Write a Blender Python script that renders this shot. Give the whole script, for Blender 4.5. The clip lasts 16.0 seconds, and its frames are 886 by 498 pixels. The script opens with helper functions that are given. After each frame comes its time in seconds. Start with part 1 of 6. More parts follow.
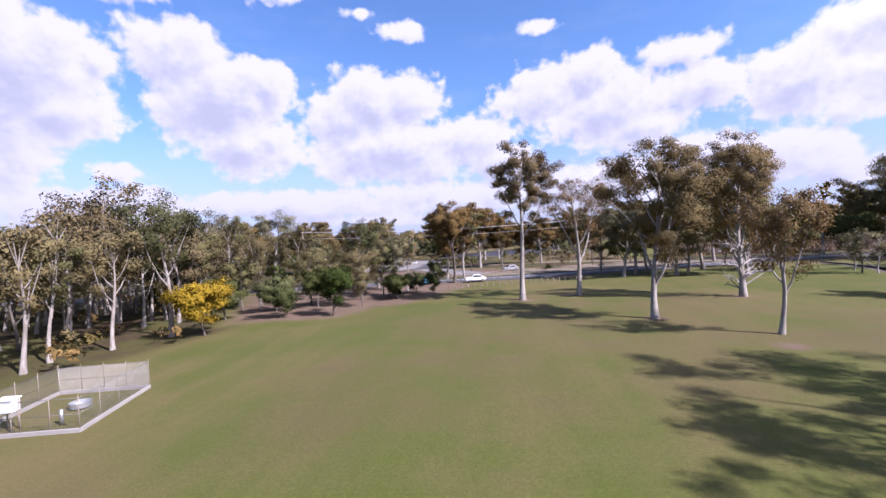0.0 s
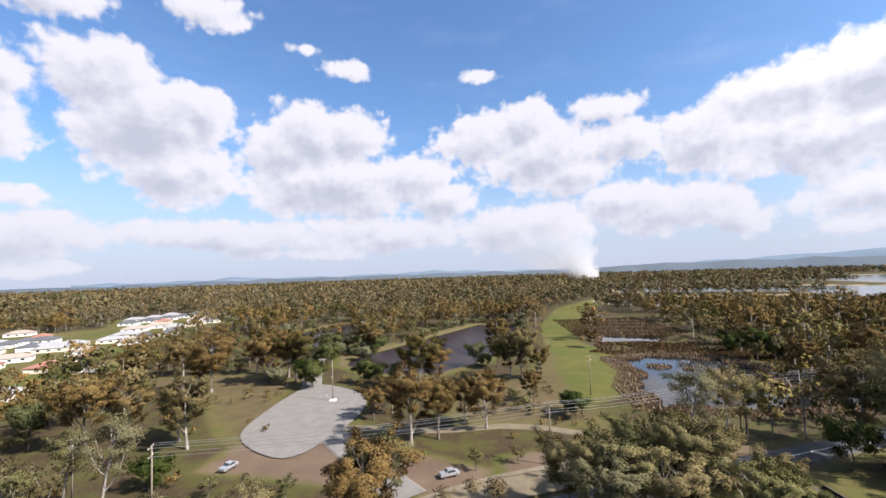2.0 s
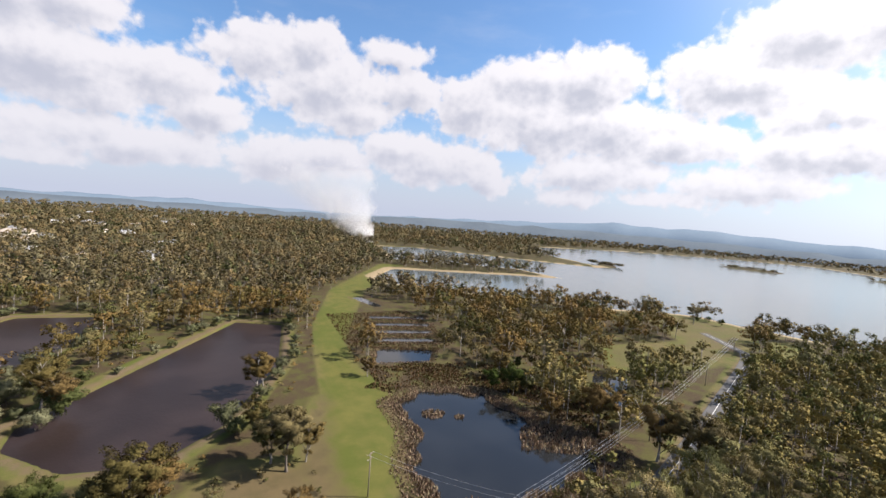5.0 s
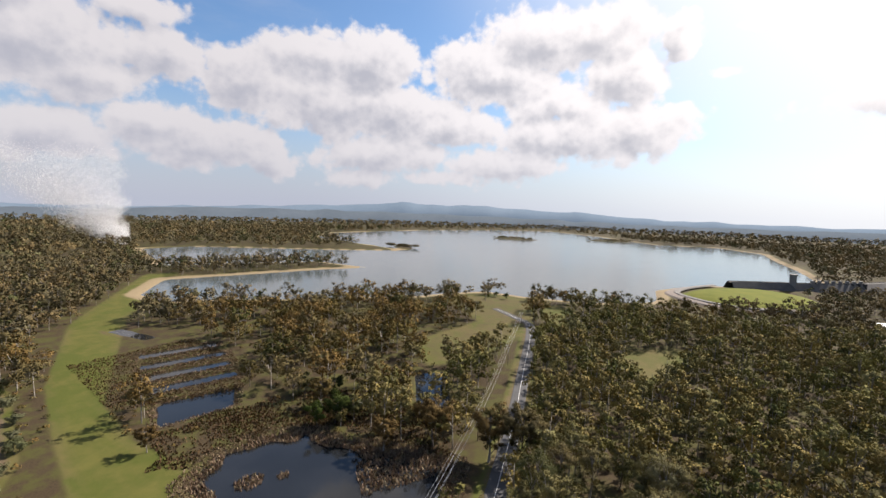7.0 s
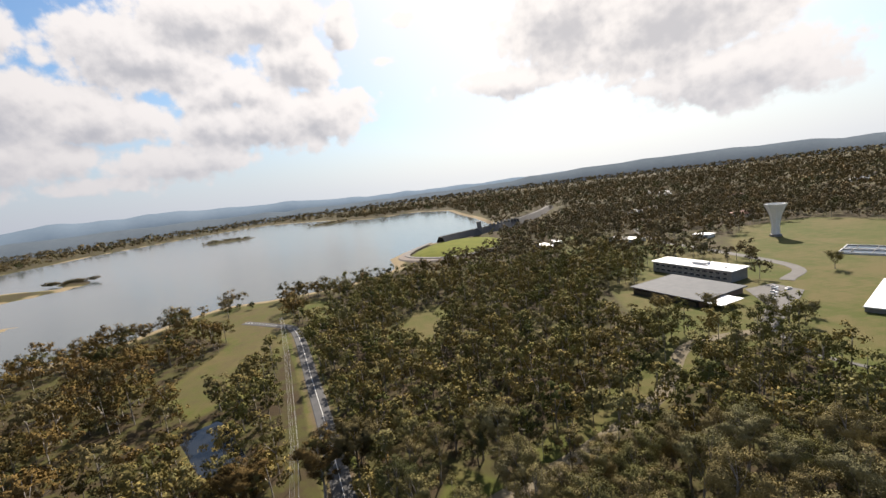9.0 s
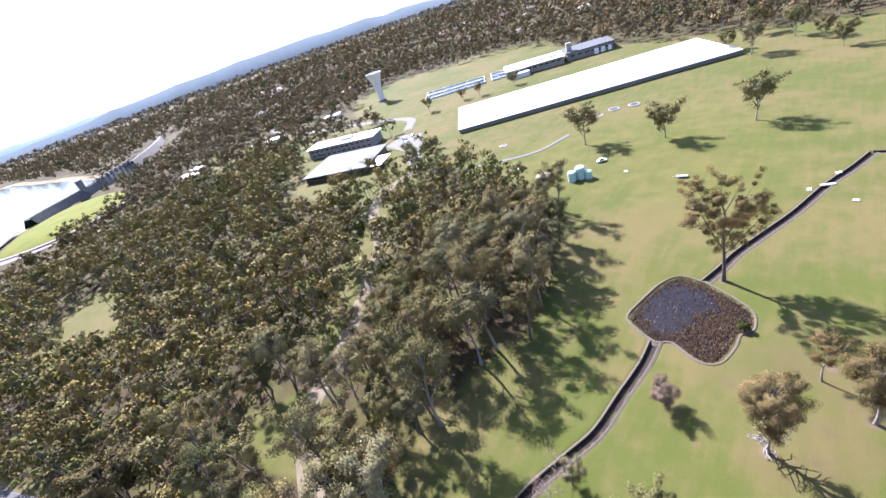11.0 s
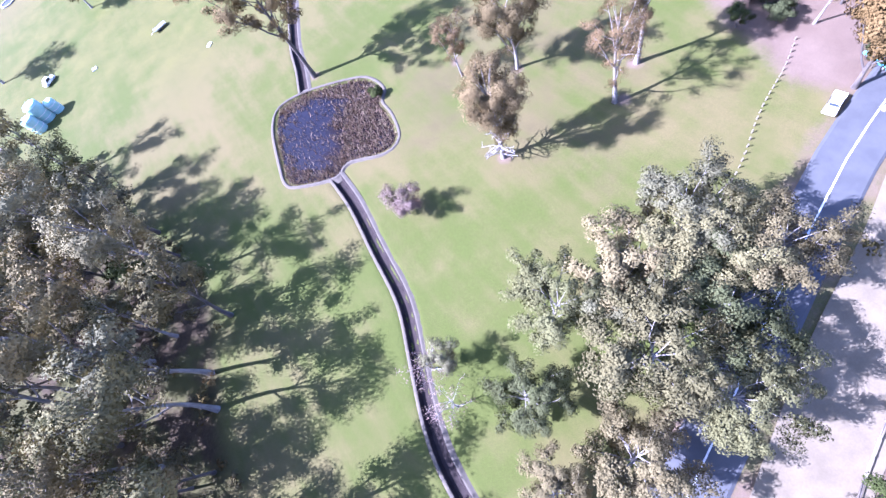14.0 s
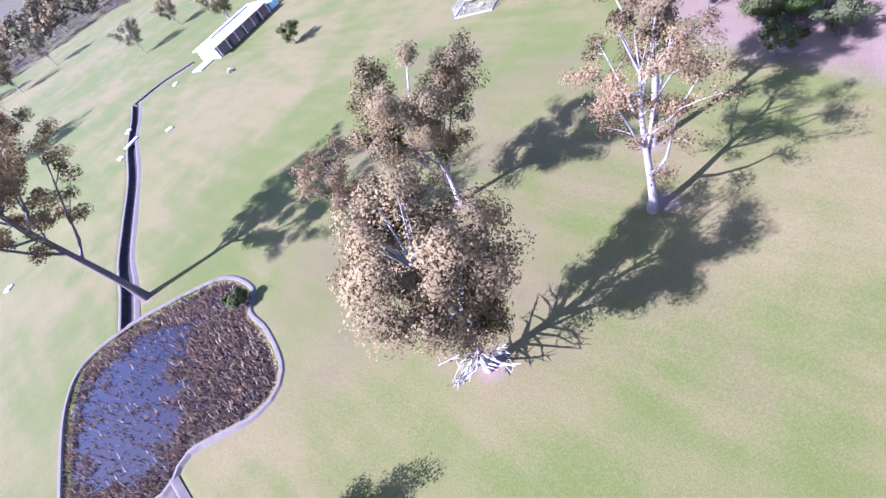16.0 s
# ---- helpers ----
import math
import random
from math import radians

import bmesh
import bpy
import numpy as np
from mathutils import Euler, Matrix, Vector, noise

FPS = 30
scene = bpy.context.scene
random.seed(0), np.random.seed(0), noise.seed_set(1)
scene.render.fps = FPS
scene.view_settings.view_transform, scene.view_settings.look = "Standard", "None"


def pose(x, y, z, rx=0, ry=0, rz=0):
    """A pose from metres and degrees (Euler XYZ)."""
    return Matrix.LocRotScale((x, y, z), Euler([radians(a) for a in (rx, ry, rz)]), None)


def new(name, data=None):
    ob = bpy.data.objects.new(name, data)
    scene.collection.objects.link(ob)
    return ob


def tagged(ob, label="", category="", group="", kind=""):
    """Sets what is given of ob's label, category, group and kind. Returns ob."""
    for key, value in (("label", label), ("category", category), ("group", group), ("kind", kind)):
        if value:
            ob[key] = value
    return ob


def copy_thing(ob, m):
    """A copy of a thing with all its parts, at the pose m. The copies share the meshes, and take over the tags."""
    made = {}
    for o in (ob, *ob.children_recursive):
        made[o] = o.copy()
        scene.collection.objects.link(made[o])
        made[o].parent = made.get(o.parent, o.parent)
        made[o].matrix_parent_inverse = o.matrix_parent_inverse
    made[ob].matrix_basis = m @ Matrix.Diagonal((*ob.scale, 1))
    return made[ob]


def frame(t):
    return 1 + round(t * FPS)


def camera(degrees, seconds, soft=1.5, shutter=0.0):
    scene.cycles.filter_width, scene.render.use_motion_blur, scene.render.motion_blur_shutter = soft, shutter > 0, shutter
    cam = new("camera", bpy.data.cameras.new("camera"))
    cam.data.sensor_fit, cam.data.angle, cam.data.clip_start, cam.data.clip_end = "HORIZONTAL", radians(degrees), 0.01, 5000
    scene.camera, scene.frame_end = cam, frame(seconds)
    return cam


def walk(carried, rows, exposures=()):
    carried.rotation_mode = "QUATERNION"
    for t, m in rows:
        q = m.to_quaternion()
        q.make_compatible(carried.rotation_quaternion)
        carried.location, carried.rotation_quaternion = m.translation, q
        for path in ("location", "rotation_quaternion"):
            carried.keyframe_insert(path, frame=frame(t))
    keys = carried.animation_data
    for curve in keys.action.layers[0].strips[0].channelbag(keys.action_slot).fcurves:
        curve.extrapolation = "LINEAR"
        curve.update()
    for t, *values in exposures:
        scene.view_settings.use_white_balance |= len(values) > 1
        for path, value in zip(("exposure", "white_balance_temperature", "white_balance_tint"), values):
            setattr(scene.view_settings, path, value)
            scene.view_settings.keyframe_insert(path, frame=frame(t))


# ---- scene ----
cam = camera(92.0, 16.0, 1.5)
PATH = [
    (0.0, pose(0.95, -0.48, 10.40, 88.62, 2.95, 9.27)),
    (0.5, pose(1.40, 6.13, 17.69, 88.50, 2.52, 10.21)),
    (1.0, pose(1.90, 12.26, 25.92, 92.99, 4.23, 8.08)),
    (1.5, pose(2.19, 19.08, 34.85, 93.60, 3.18, 4.93)),
    (2.0, pose(2.19, 27.86, 45.18, 93.19, 1.85, 1.31)),
    (2.5, pose(2.22, 36.97, 55.25, 93.07, 0.42, -1.92)),
    (3.0, pose(2.47, 44.56, 63.64, 93.30, -0.81, -6.60)),
    (3.5, pose(3.30, 51.16, 70.32, 91.71, -1.88, -9.65)),
    (4.0, pose(4.22, 57.24, 75.63, 89.12, -2.21, -15.60)),
    (4.2, pose(4.56, 59.63, 77.70, 87.96, -2.88, -18.51)),
    (6.3, pose(7.24, 76.34, 99.64, 83.81, -3.10, -43.43)),
    (6.5, pose(8.34, 79.38, 100.29, 84.07, -2.49, -46.82)),
    (7.0, pose(11.24, 87.23, 101.50, 84.65, -1.76, -55.32)),
    (7.5, pose(14.79, 94.34, 102.09, 85.20, 0.47, -63.71)),
    (8.0, pose(18.60, 100.73, 102.36, 85.33, 3.40, -73.44)),
    (8.2, pose(20.06, 103.35, 102.56, 85.18, 3.73, -77.45)),
    (10.3, pose(25.12, 132.47, 99.95, 68.35, 13.26, -123.33)),
    (10.5, pose(27.41, 132.82, 99.07, 65.74, 14.14, -128.52)),
    (11.0, pose(33.59, 133.11, 96.78, 58.61, 16.53, -143.35)),
    (11.5, pose(39.62, 132.28, 94.35, 51.14, 18.04, -158.29)),
    (12.0, pose(45.20, 130.23, 91.37, 43.99, 17.96, -172.77)),
    (12.5, pose(50.29, 126.73, 86.91, 35.22, 16.11, -185.35)),
    (13.0, pose(54.16, 121.91, 81.04, 28.01, 14.65, -196.10)),
    (13.5, pose(56.28, 116.35, 74.39, 26.30, 14.70, -206.13)),
    (14.0, pose(56.61, 109.88, 67.03, 24.35, 16.02, -217.04)),
    (14.5, pose(55.08, 103.04, 59.50, 28.29, 15.85, -220.24)),
    (15.0, pose(51.77, 96.15, 51.75, 32.09, 17.51, -224.24)),
    (15.5, pose(46.64, 89.43, 44.09, 35.22, 18.85, -228.83)),
    (16.0, pose(40.38, 83.02, 35.92, 38.98, 20.57, -233.56)),
]
EXPOSURES = [(0.0, 1.48, 5650, 33), (1.0, 1.42, 5950, 20), (4.0, 1.42, 6400, 16), (7.0, 1.1, 6600, 16), (8.2, 1.02, 6800, 14), (10.3, 1.5, 6500, 16), (11.0, 2.3, 5550, 24), (12.0, 2.9, 5150, 26), (13.0, 2.9, 4850, 32), (14.5, 2.92, 4620, 44), (16.0, 2.72, 4680, 46)]

walk(cam, PATH, EXPOSURES)

# ---- light ----
SUN_AZ = (0.919, -0.394)          # ground direction towards the sun
SUN_EL = 41.0
sun_data = bpy.data.lights.new("sun", "SUN")
sun_data.energy, sun_data.angle, sun_data.color = 5.0, radians(0.53), (1.0, 0.93, 0.82)
sun = new("sun", sun_data)
sdir = Vector((SUN_AZ[0] * math.cos(radians(SUN_EL)), SUN_AZ[1] * math.cos(radians(SUN_EL)), math.sin(radians(SUN_EL))))
sun.matrix_world = sdir.to_track_quat("Z", "Y").to_matrix().to_4x4()


class Nodes:
    """Short-hand for building a node tree."""

    def __init__(self, tree):
        self.tree = tree
        tree.nodes.clear()

    def add(self, kind, ins=None):
        n = self.tree.nodes.new(kind)
        for key, value in (ins or {}).items():
            if isinstance(value, bpy.types.NodeSocket):
                self.tree.links.new(value, n.inputs[key])
            else:
                n.inputs[key].default_value = value
        return n

    def math(self, op, a, b=0.0, c=0.0):
        n = self.tree.nodes.new("ShaderNodeMath")
        n.operation = op
        for key, value in enumerate((a, b, c)):
            if isinstance(value, bpy.types.NodeSocket):
                self.tree.links.new(value, n.inputs[key])
            else:
                n.inputs[key].default_value = value
        return n.outputs[0]

    def vec(self, op, a, b=(0, 0, 0), c=(0, 0, 0)):
        n = self.add("ShaderNodeVectorMath", {0: a, 1: b})
        n.operation = op
        if op == "MULTIPLY_ADD":
            n.inputs[2].default_value = c
        return n.outputs["Value"] if op in ("LENGTH", "DISTANCE", "DOT_PRODUCT") else n.outputs[0]

    def mix(self, fac, a, b, blend="MIX"):
        n = self.add("ShaderNodeMix")
        n.data_type, n.blend_type = "RGBA", blend
        for key, value in ((0, fac), (6, a), (7, b)):
            if isinstance(value, bpy.types.NodeSocket):
                self.tree.links.new(value, n.inputs[key])
            else:
                n.inputs[key].default_value = value if key == 0 else (*value, 1)
        return n.outputs[2]

    def noise(self, vec, scale, detail=4.0, rough=0.55):
        return self.add("ShaderNodeTexNoise", {"Vector": vec, "Scale": scale, "Detail": detail, "Roughness": rough}).outputs["Fac"]

    def ramp(self, fac, lo, hi):
        n = self.add("ShaderNodeMapRange", {0: fac, 1: lo, 2: hi})
        n.interpolation_type = "SMOOTHSTEP"
        return n.outputs[0]


SKY_GAIN = 0.138
# cumulus: bearing (left positive), height, half width, half height, in degrees
CLOUD_TOWERS = [
    (54.9, 17.1, 8.0, 6.6), (50.7, 14.4, 4.5, 2.9), (39.6, 21.2, 5.4, 3.9), (35.4, 17.3, 7.0, 5.6), (30.2, 19.1, 2.6, 2.9), (33.1, 12.3, 5.7, 3.5),
    (17.6, 17.3, 5.6, 4.1), (12.9, 17.8, 5.1, 3.4), (14.7, 11.8, 11.9, 3.9), (20.4, 15.5, 6.2, 3.0), (5.9, 12.5, 7.2, 2.8), (0.8, 9.9, 4.3, 2.5),
    (-5.0, 17.2, 5.8, 3.1), (-10.3, 18.7, 2.9, 3.1), (-11.9, 14.4, 7.9, 4.1), (-15.4, 12.3, 4.9, 2.8), (-23.2, 15.4, 5.4, 2.6), (-30.9, 13.9, 5.7, 3.2),
    (-20.7, 19.4, 3.8, 1.2), (-26.5, 6.7, 7.7, 2.5), (-21.4, 8.4, 5.3, 1.9), (-33.4, 5.1, 2.5, 1.6),
]
CLOUD_STREAKS = [
    (29.7, 5.3, 8.3, 1.4), (23.1, 4.8, 9.4, 1.7), (12.6, 6.3, 6.3, 1.3), (6.1, 5.2, 8.7, 2.1), (-6.5, 5.6, 6.4, 2.4), (20.3, 3.1, 6.1, 0.7),
    (44.6, 1.5, 5.5, 0.7), (46.6, 8.8, 2.5, 1.0), (46.7, 19.6, 1.8, 1.7), (44.8, 27.3, 4.2, 1.5), (30.4, 29.9, 4.2, 1.8), (13.9, 25.9, 2.8, 1.0),
    (18.6, 27.6, 1.8, 0.6), (-4.8, 24.8, 1.7, 0.7), (-12.9, 6.4, 4.9, 2.1),
]
CLOUDS_OVER_LAKE = [
    (-39.1, 17.9, 6.8, 2.6), (-45.9, 17.5, 5.6, 3.7), (-42.0, 12.4, 10.3, 3.3), (-49.0, 12.2, 8.4, 3.3), (-47.7, 6.9, 7.8, 2.2), (-56.2, 10.6, 6.5, 2.0),
    (-61.0, 16.8, 8.5, 3.6), (-67.3, 20.2, 7.7, 3.5), (-74.3, 20.6, 6.1, 2.9), (-77.0, 16.1, 5.3, 3.0), (-83.0, 19.1, 1.8, 2.4), (-70.3, 13.2, 6.2, 1.9),
    (-71.7, 9.4, 8.8, 3.1), (-78.5, 9.9, 5.9, 3.0), (-63.5, 5.8, 7.8, 1.8), (-90.1, 19.8, 1.2, 0.6), (-87.5, 15.5, 1.5, 0.5), (-111.1, 16.8, 8.0, 5.0), (-122.1, 14.9, 12.0, 5.6),
    (-103.8, 11.2, 6.6, 1.6), (-45.6, 3.6, 4.2, 1.1), (-55.7, 4.0, 5.7, 0.9),
]
CLOUDS_BEHIND = [
    (-18, 40, 9, 4.5), (-46, 38, 9, 4), (14, 42, 8, 4), (-72, 40, 9, 4), (-32, 54, 11, 5), (34, 46, 8, 5),
    (58, 14, 9, 7), (78, 12, 11, 6), (48, 5, 9, 2), (-128, 7.5, 9, 3), (-140, 20, 11, 6), (-163, 14, 12, 5),
    (-185, 17, 11, 6), (-210, 11, 12, 5), (62, 30, 10, 5),
]


def cloud_group(name, blobs):
    """How deep a direction (bearing, height, 0) lies inside the clouds, about in degrees; negative outside."""
    g = bpy.data.node_groups.new(name, "ShaderNodeTree")
    g.interface.new_socket("At", in_out="INPUT", socket_type="NodeSocketVector")
    g.interface.new_socket("Out", in_out="OUTPUT", socket_type="NodeSocketFloat")
    n = Nodes(g)
    at = n.add("NodeGroupInput").outputs[0]
    total = None
    for az, el, w, h in blobs:
        d = n.vec("LENGTH", n.vec("MULTIPLY_ADD", at, (1 / w, 1 / h, 0), (-az / w, -el / h, 0)))
        depth = n.math("MULTIPLY_ADD", d, -math.sqrt(h) * 1.3, math.sqrt(h) * 1.3)
        total = depth if total is None else n.math("SMOOTH_MAX", total, depth, 0.5)
    n.add("NodeGroupOutput", {0: total})
    return g


def make_world():
    world = bpy.data.worlds.new("sky")
    scene.world = world
    world.use_nodes = True
    n = Nodes(world.node_tree)
    sky = n.add("ShaderNodeTexSky")
    sky.sky_type, sky.sun_disc, sky.sun_elevation = "NISHITA", False, radians(SUN_EL)
    sky.sun_rotation = math.atan2(SUN_AZ[0], SUN_AZ[1])
    sky.air_density, sky.dust_density, sky.ozone_density = 1.15, 1.2, 1.6
    ray = n.add("ShaderNodeTexCoord").outputs["Generated"]
    xyz = n.add("ShaderNodeSeparateXYZ", {0: ray})
    x, y, z = xyz.outputs
    az = n.math("DEGREES", n.math("ARCTAN2", n.math("MULTIPLY", x, -1.0), y))
    east = n.math("GREATER_THAN", az, 95.0)
    az = n.math("SUBTRACT", az, n.math("MULTIPLY", east, 360.0))
    el = n.math("DEGREES", n.math("ARCSINE", z))
    at = n.add("ShaderNodeCombineXYZ", {0: az, 1: el}).outputs[0]
    banks = [cloud_group("cloud_bank", CLOUD_TOWERS + CLOUD_STREAKS), cloud_group("cloud_bank", CLOUDS_OVER_LAKE + CLOUDS_BEHIND)]

    def density(shift):
        p = n.vec("ADD", at, shift)
        out = []
        for group in banks:
            node = n.add("ShaderNodeGroup")
            node.node_tree = group
            n.tree.links.new(p, node.inputs[0])
            out.append(node.outputs[0])
        d = n.math("MAXIMUM", out[0], out[1])
        # billowed outline: round heads of three sizes, and wisps
        for scale, amount in ((0.22, 1.7), (0.5, 1.2), (1.2, 0.65)):
            cells = n.add("ShaderNodeTexVoronoi", {"Vector": n.vec("MULTIPLY", p, (1.0, 1.15, 1)), "Scale": scale})
            cells.feature = "SMOOTH_F1"
            d = n.math("MULTIPLY_ADD", n.math("SUBTRACT", 0.42, cells.outputs["Distance"]), amount, d)
        return n.math("ADD", n.math("MULTIPLY_ADD", n.math("SUBTRACT", n.noise(p, 0.7, 7.0, 0.62), 0.5), 1.7, d), 0.62)

    here = density((0, 0, 0))
    above = density((-0.7, 1.3, 0))
    cover = n.ramp(here, -0.15, 0.75)
    under = n.math("SUBTRACT", above, n.math("MULTIPLY", here, 0.35))
    shade = n.ramp(under, -0.1, 2.6)
    near_sun = n.ramp(n.vec("DOT_PRODUCT", ray, tuple(sdir)), 0.56, 0.97)
    east_side = n.ramp(n.vec("DOT_PRODUCT", ray, tuple(sdir)), 0.15, 0.8)
    bright = n.mix(near_sun, n.mix(east_side, (1.12, 1.12, 1.14), (1.5, 1.5, 1.5)), (1.6, 1.58, 1.54))
    dull = n.mix(east_side, (0.71, 0.75, 0.85), (0.80, 0.84, 0.92))
    dull = n.mix(near_sun, dull, (0.98, 1.0, 1.04))
    cloud = n.mix(shade, bright, dull)
    cloud = n.mix(n.math("MULTIPLY", n.ramp(el, 13.0, -1.0), 0.45), cloud, (0.78, 0.83, 0.93))
    # thin veil towards the horizon and round the sun
    blue = n.mix(1.0, sky.outputs[0], (SKY_GAIN * 1.08, SKY_GAIN * 1.42, SKY_GAIN * 1.68), "MULTIPLY")
    haze = n.math("MULTIPLY", n.ramp(el, 17.0, -1.0), 0.9)
    wisp = n.math("MULTIPLY", n.ramp(n.noise(n.vec("MULTIPLY", at, (0.05, 0.16, 0)), 1.0, 6.0, 0.6), 0.48, 0.8), 0.2)
    veil = n.math("MAXIMUM", haze, n.math("MAXIMUM", wisp, n.math("MULTIPLY", near_sun, 0.9)))
    blue = n.mix(veil, blue, n.mix(near_sun, n.mix(east_side, (0.76, 0.84, 1.0), (1.12, 1.24, 1.38)), (1.7, 1.75, 1.76)))
    # smoke of a far fire: a slanting column that spreads as it rises
    sm = n.vec("MULTIPLY_ADD", at, (1.0, 1.0, 0), (15.8, 3.2, 0))
    sx = n.add("ShaderNodeSeparateXYZ", {0: sm})
    rise = sx.outputs[1]
    lean = n.math("SUBTRACT", sx.outputs[0], n.math("MULTIPLY", n.math("POWER", n.math("MAXIMUM", rise, 0.0), 1.25), 0.55))
    width = n.math("ADD", 0.8, n.math("MULTIPLY", rise, 0.62))
    col = n.math("DIVIDE", n.math("ABSOLUTE", n.math("ADD", lean, n.math("MULTIPLY", n.math("SUBTRACT", n.noise(at, 0.6), 0.5), 2.5))), width)
    smoke = n.math("MULTIPLY", n.ramp(col, 1.4, 0.2), n.ramp(rise, 9.5, 1.5))
    both = n.mix(cover, blue, cloud)
    both = n.mix(n.math("MULTIPLY", smoke, 0.85), both, (0.85, 0.85, 0.86))
    bg = n.add("ShaderNodeBackground", {"Color": both, "Strength": 0.31})
    n.add("ShaderNodeOutputWorld", {"Surface": bg.outputs[0]})


make_world()


# ---- materials ----
def material(name):
    m = bpy.data.materials.new(name)
    m.use_nodes = True
    return m, Nodes(m.node_tree)


def finish(n, color, rough=0.8, bump=None, strength=0.3, distance=0.05, metallic=0.0, spec=0.5, alpha=None):
    ins = {"Base Color": color if isinstance(color, bpy.types.NodeSocket) else (*color, 1), "Roughness": rough, "Metallic": metallic,
           "Specular IOR Level": spec}
    if bump is not None:
        ins["Normal"] = n.add("ShaderNodeBump", {"Height": bump, "Strength": strength, "Distance": distance}).outputs[0]
    if alpha is not None:
        ins["Alpha"] = alpha
    p = n.add("ShaderNodeBsdfPrincipled", ins)
    n.add("ShaderNodeOutputMaterial", {"Surface": p.outputs[0]})
    return p


def plain(name, a, b, scale=1.0, rough=0.8, metallic=0.0, bump=0.2, spec=0.5):
    """A surface of two near tones, mottled at two scales, with fine relief and a little change from piece to piece."""
    m, n = material(name)
    at = n.add("ShaderNodeTexCoord").outputs["Object"]
    coarse, fine = n.noise(at, scale, 5.0), n.noise(at, scale * 9, 4.0, 0.7)
    col = n.mix(n.ramp(n.math("ADD", n.math("MULTIPLY", coarse, 0.65), n.math("MULTIPLY", fine, 0.35)), 0.3, 0.7), a, b)
    rnd = n.add("ShaderNodeObjectInfo").outputs["Random"]
    col = n.mix(n.math("MULTIPLY", rnd, 0.25), col, b)
    finish(n, col, rough, fine, bump, 0.02, metallic, spec)
    return m


def ground_material():
    """Mown and rough grass, bare earth, sand and forest litter, blended by the sheet's cover layers."""
    m, n = material("ground_cover")
    at = n.add("ShaderNodeTexCoord").outputs["Object"]
    cover = n.add("ShaderNodeAttribute")
    cover.attribute_name = "cover"
    sep = n.add("ShaderNodeSeparateColor", {0: cover.outputs["Color"]})
    dirt, dry, lush = sep.outputs
    wood = n.add("ShaderNodeAttribute")
    wood.attribute_name = "litter"
    sand = n.add("ShaderNodeAttribute")
    sand.attribute_name = "sand"
    broad, patch, fine, grain = n.noise(at, 0.018, 5.0), n.noise(at, 0.11, 6.0, 0.6), n.noise(at, 1.3, 5.0, 0.7), n.noise(at, 7.0, 3.0, 0.7)
    streak = n.noise(n.vec("MULTIPLY", at, (0.35, 0.05, 1)), 1.0, 3.0)
    tone = n.math("ADD", n.math("MULTIPLY", broad, 0.5), n.math("ADD", n.math("MULTIPLY", patch, 0.32), n.math("MULTIPLY", streak, 0.18)))
    grass = n.mix(n.ramp(tone, 0.41, 0.60), (0.056, 0.066, 0.013), (0.094, 0.078, 0.030))
    grass = n.mix(n.math("MULTIPLY", n.ramp(n.math("ADD", lush, n.math("MULTIPLY", n.math("SUBTRACT", tone, 0.5), 1.6)), 0.15, 0.95), 0.85), grass, n.mix(n.ramp(patch, 0.3, 0.7), (0.052, 0.064, 0.009), (0.082, 0.085, 0.016)))
    straw = n.mix(n.ramp(patch, 0.3, 0.7), (0.091, 0.067, 0.034), (0.064, 0.052, 0.024))
    dry_amount = n.ramp(n.math("ADD", dry, n.math("MULTIPLY", n.math("SUBTRACT", patch, 0.5), 0.7)), 0.25, 0.75)
    col = n.mix(dry_amount, grass, straw)
    earth = n.mix(n.ramp(patch, 0.3, 0.75), (0.090, 0.063, 0.044), (0.120, 0.087, 0.062))
    bare = n.math("ADD", dirt, n.math("MULTIPLY", n.math("SUBTRACT", n.math("ADD", n.math("MULTIPLY", patch, 0.6), n.math("MULTIPLY", fine, 0.4)), 0.5), 0.8))
    col = n.mix(n.ramp(bare, 0.3, 0.7), col, earth)
    litter = n.mix(n.ramp(fine, 0.3, 0.7), (0.030, 0.021, 0.012), (0.054, 0.039, 0.020))
    litter = n.mix(n.ramp(n.math("ADD", patch, n.math("MULTIPLY", broad, 0.4)), 0.62, 0.82), litter, (0.052, 0.050, 0.015))
    edge = n.math("ADD", wood.outputs["Fac"], n.math("MULTIPLY", n.math("SUBTRACT", patch, 0.5), 0.6))
    col = n.mix(n.ramp(edge, 0.3, 0.75), col, litter)
    col = n.mix(n.ramp(n.math("ADD", sand.outputs["Fac"], n.math("MULTIPLY", n.math("SUBTRACT", patch, 0.5), 0.5)), 0.35, 0.7), col,
                n.mix(fine, (0.173, 0.130, 0.073), (0.224, 0.181, 0.116)))
    speck = n.mix(n.ramp(grain, 0.35, 0.7), (0.8, 0.8, 0.78), (1.15, 1.15, 1.1))
    col = n.mix(0.7, col, speck, "MULTIPLY")
    rough = n.math("ADD", n.math("MULTIPLY", fine, 0.6), n.math("MULTIPLY", grain, 0.4))
    finish(n, col, 0.95, rough, 0.55, 0.12, spec=0.15)
    return m


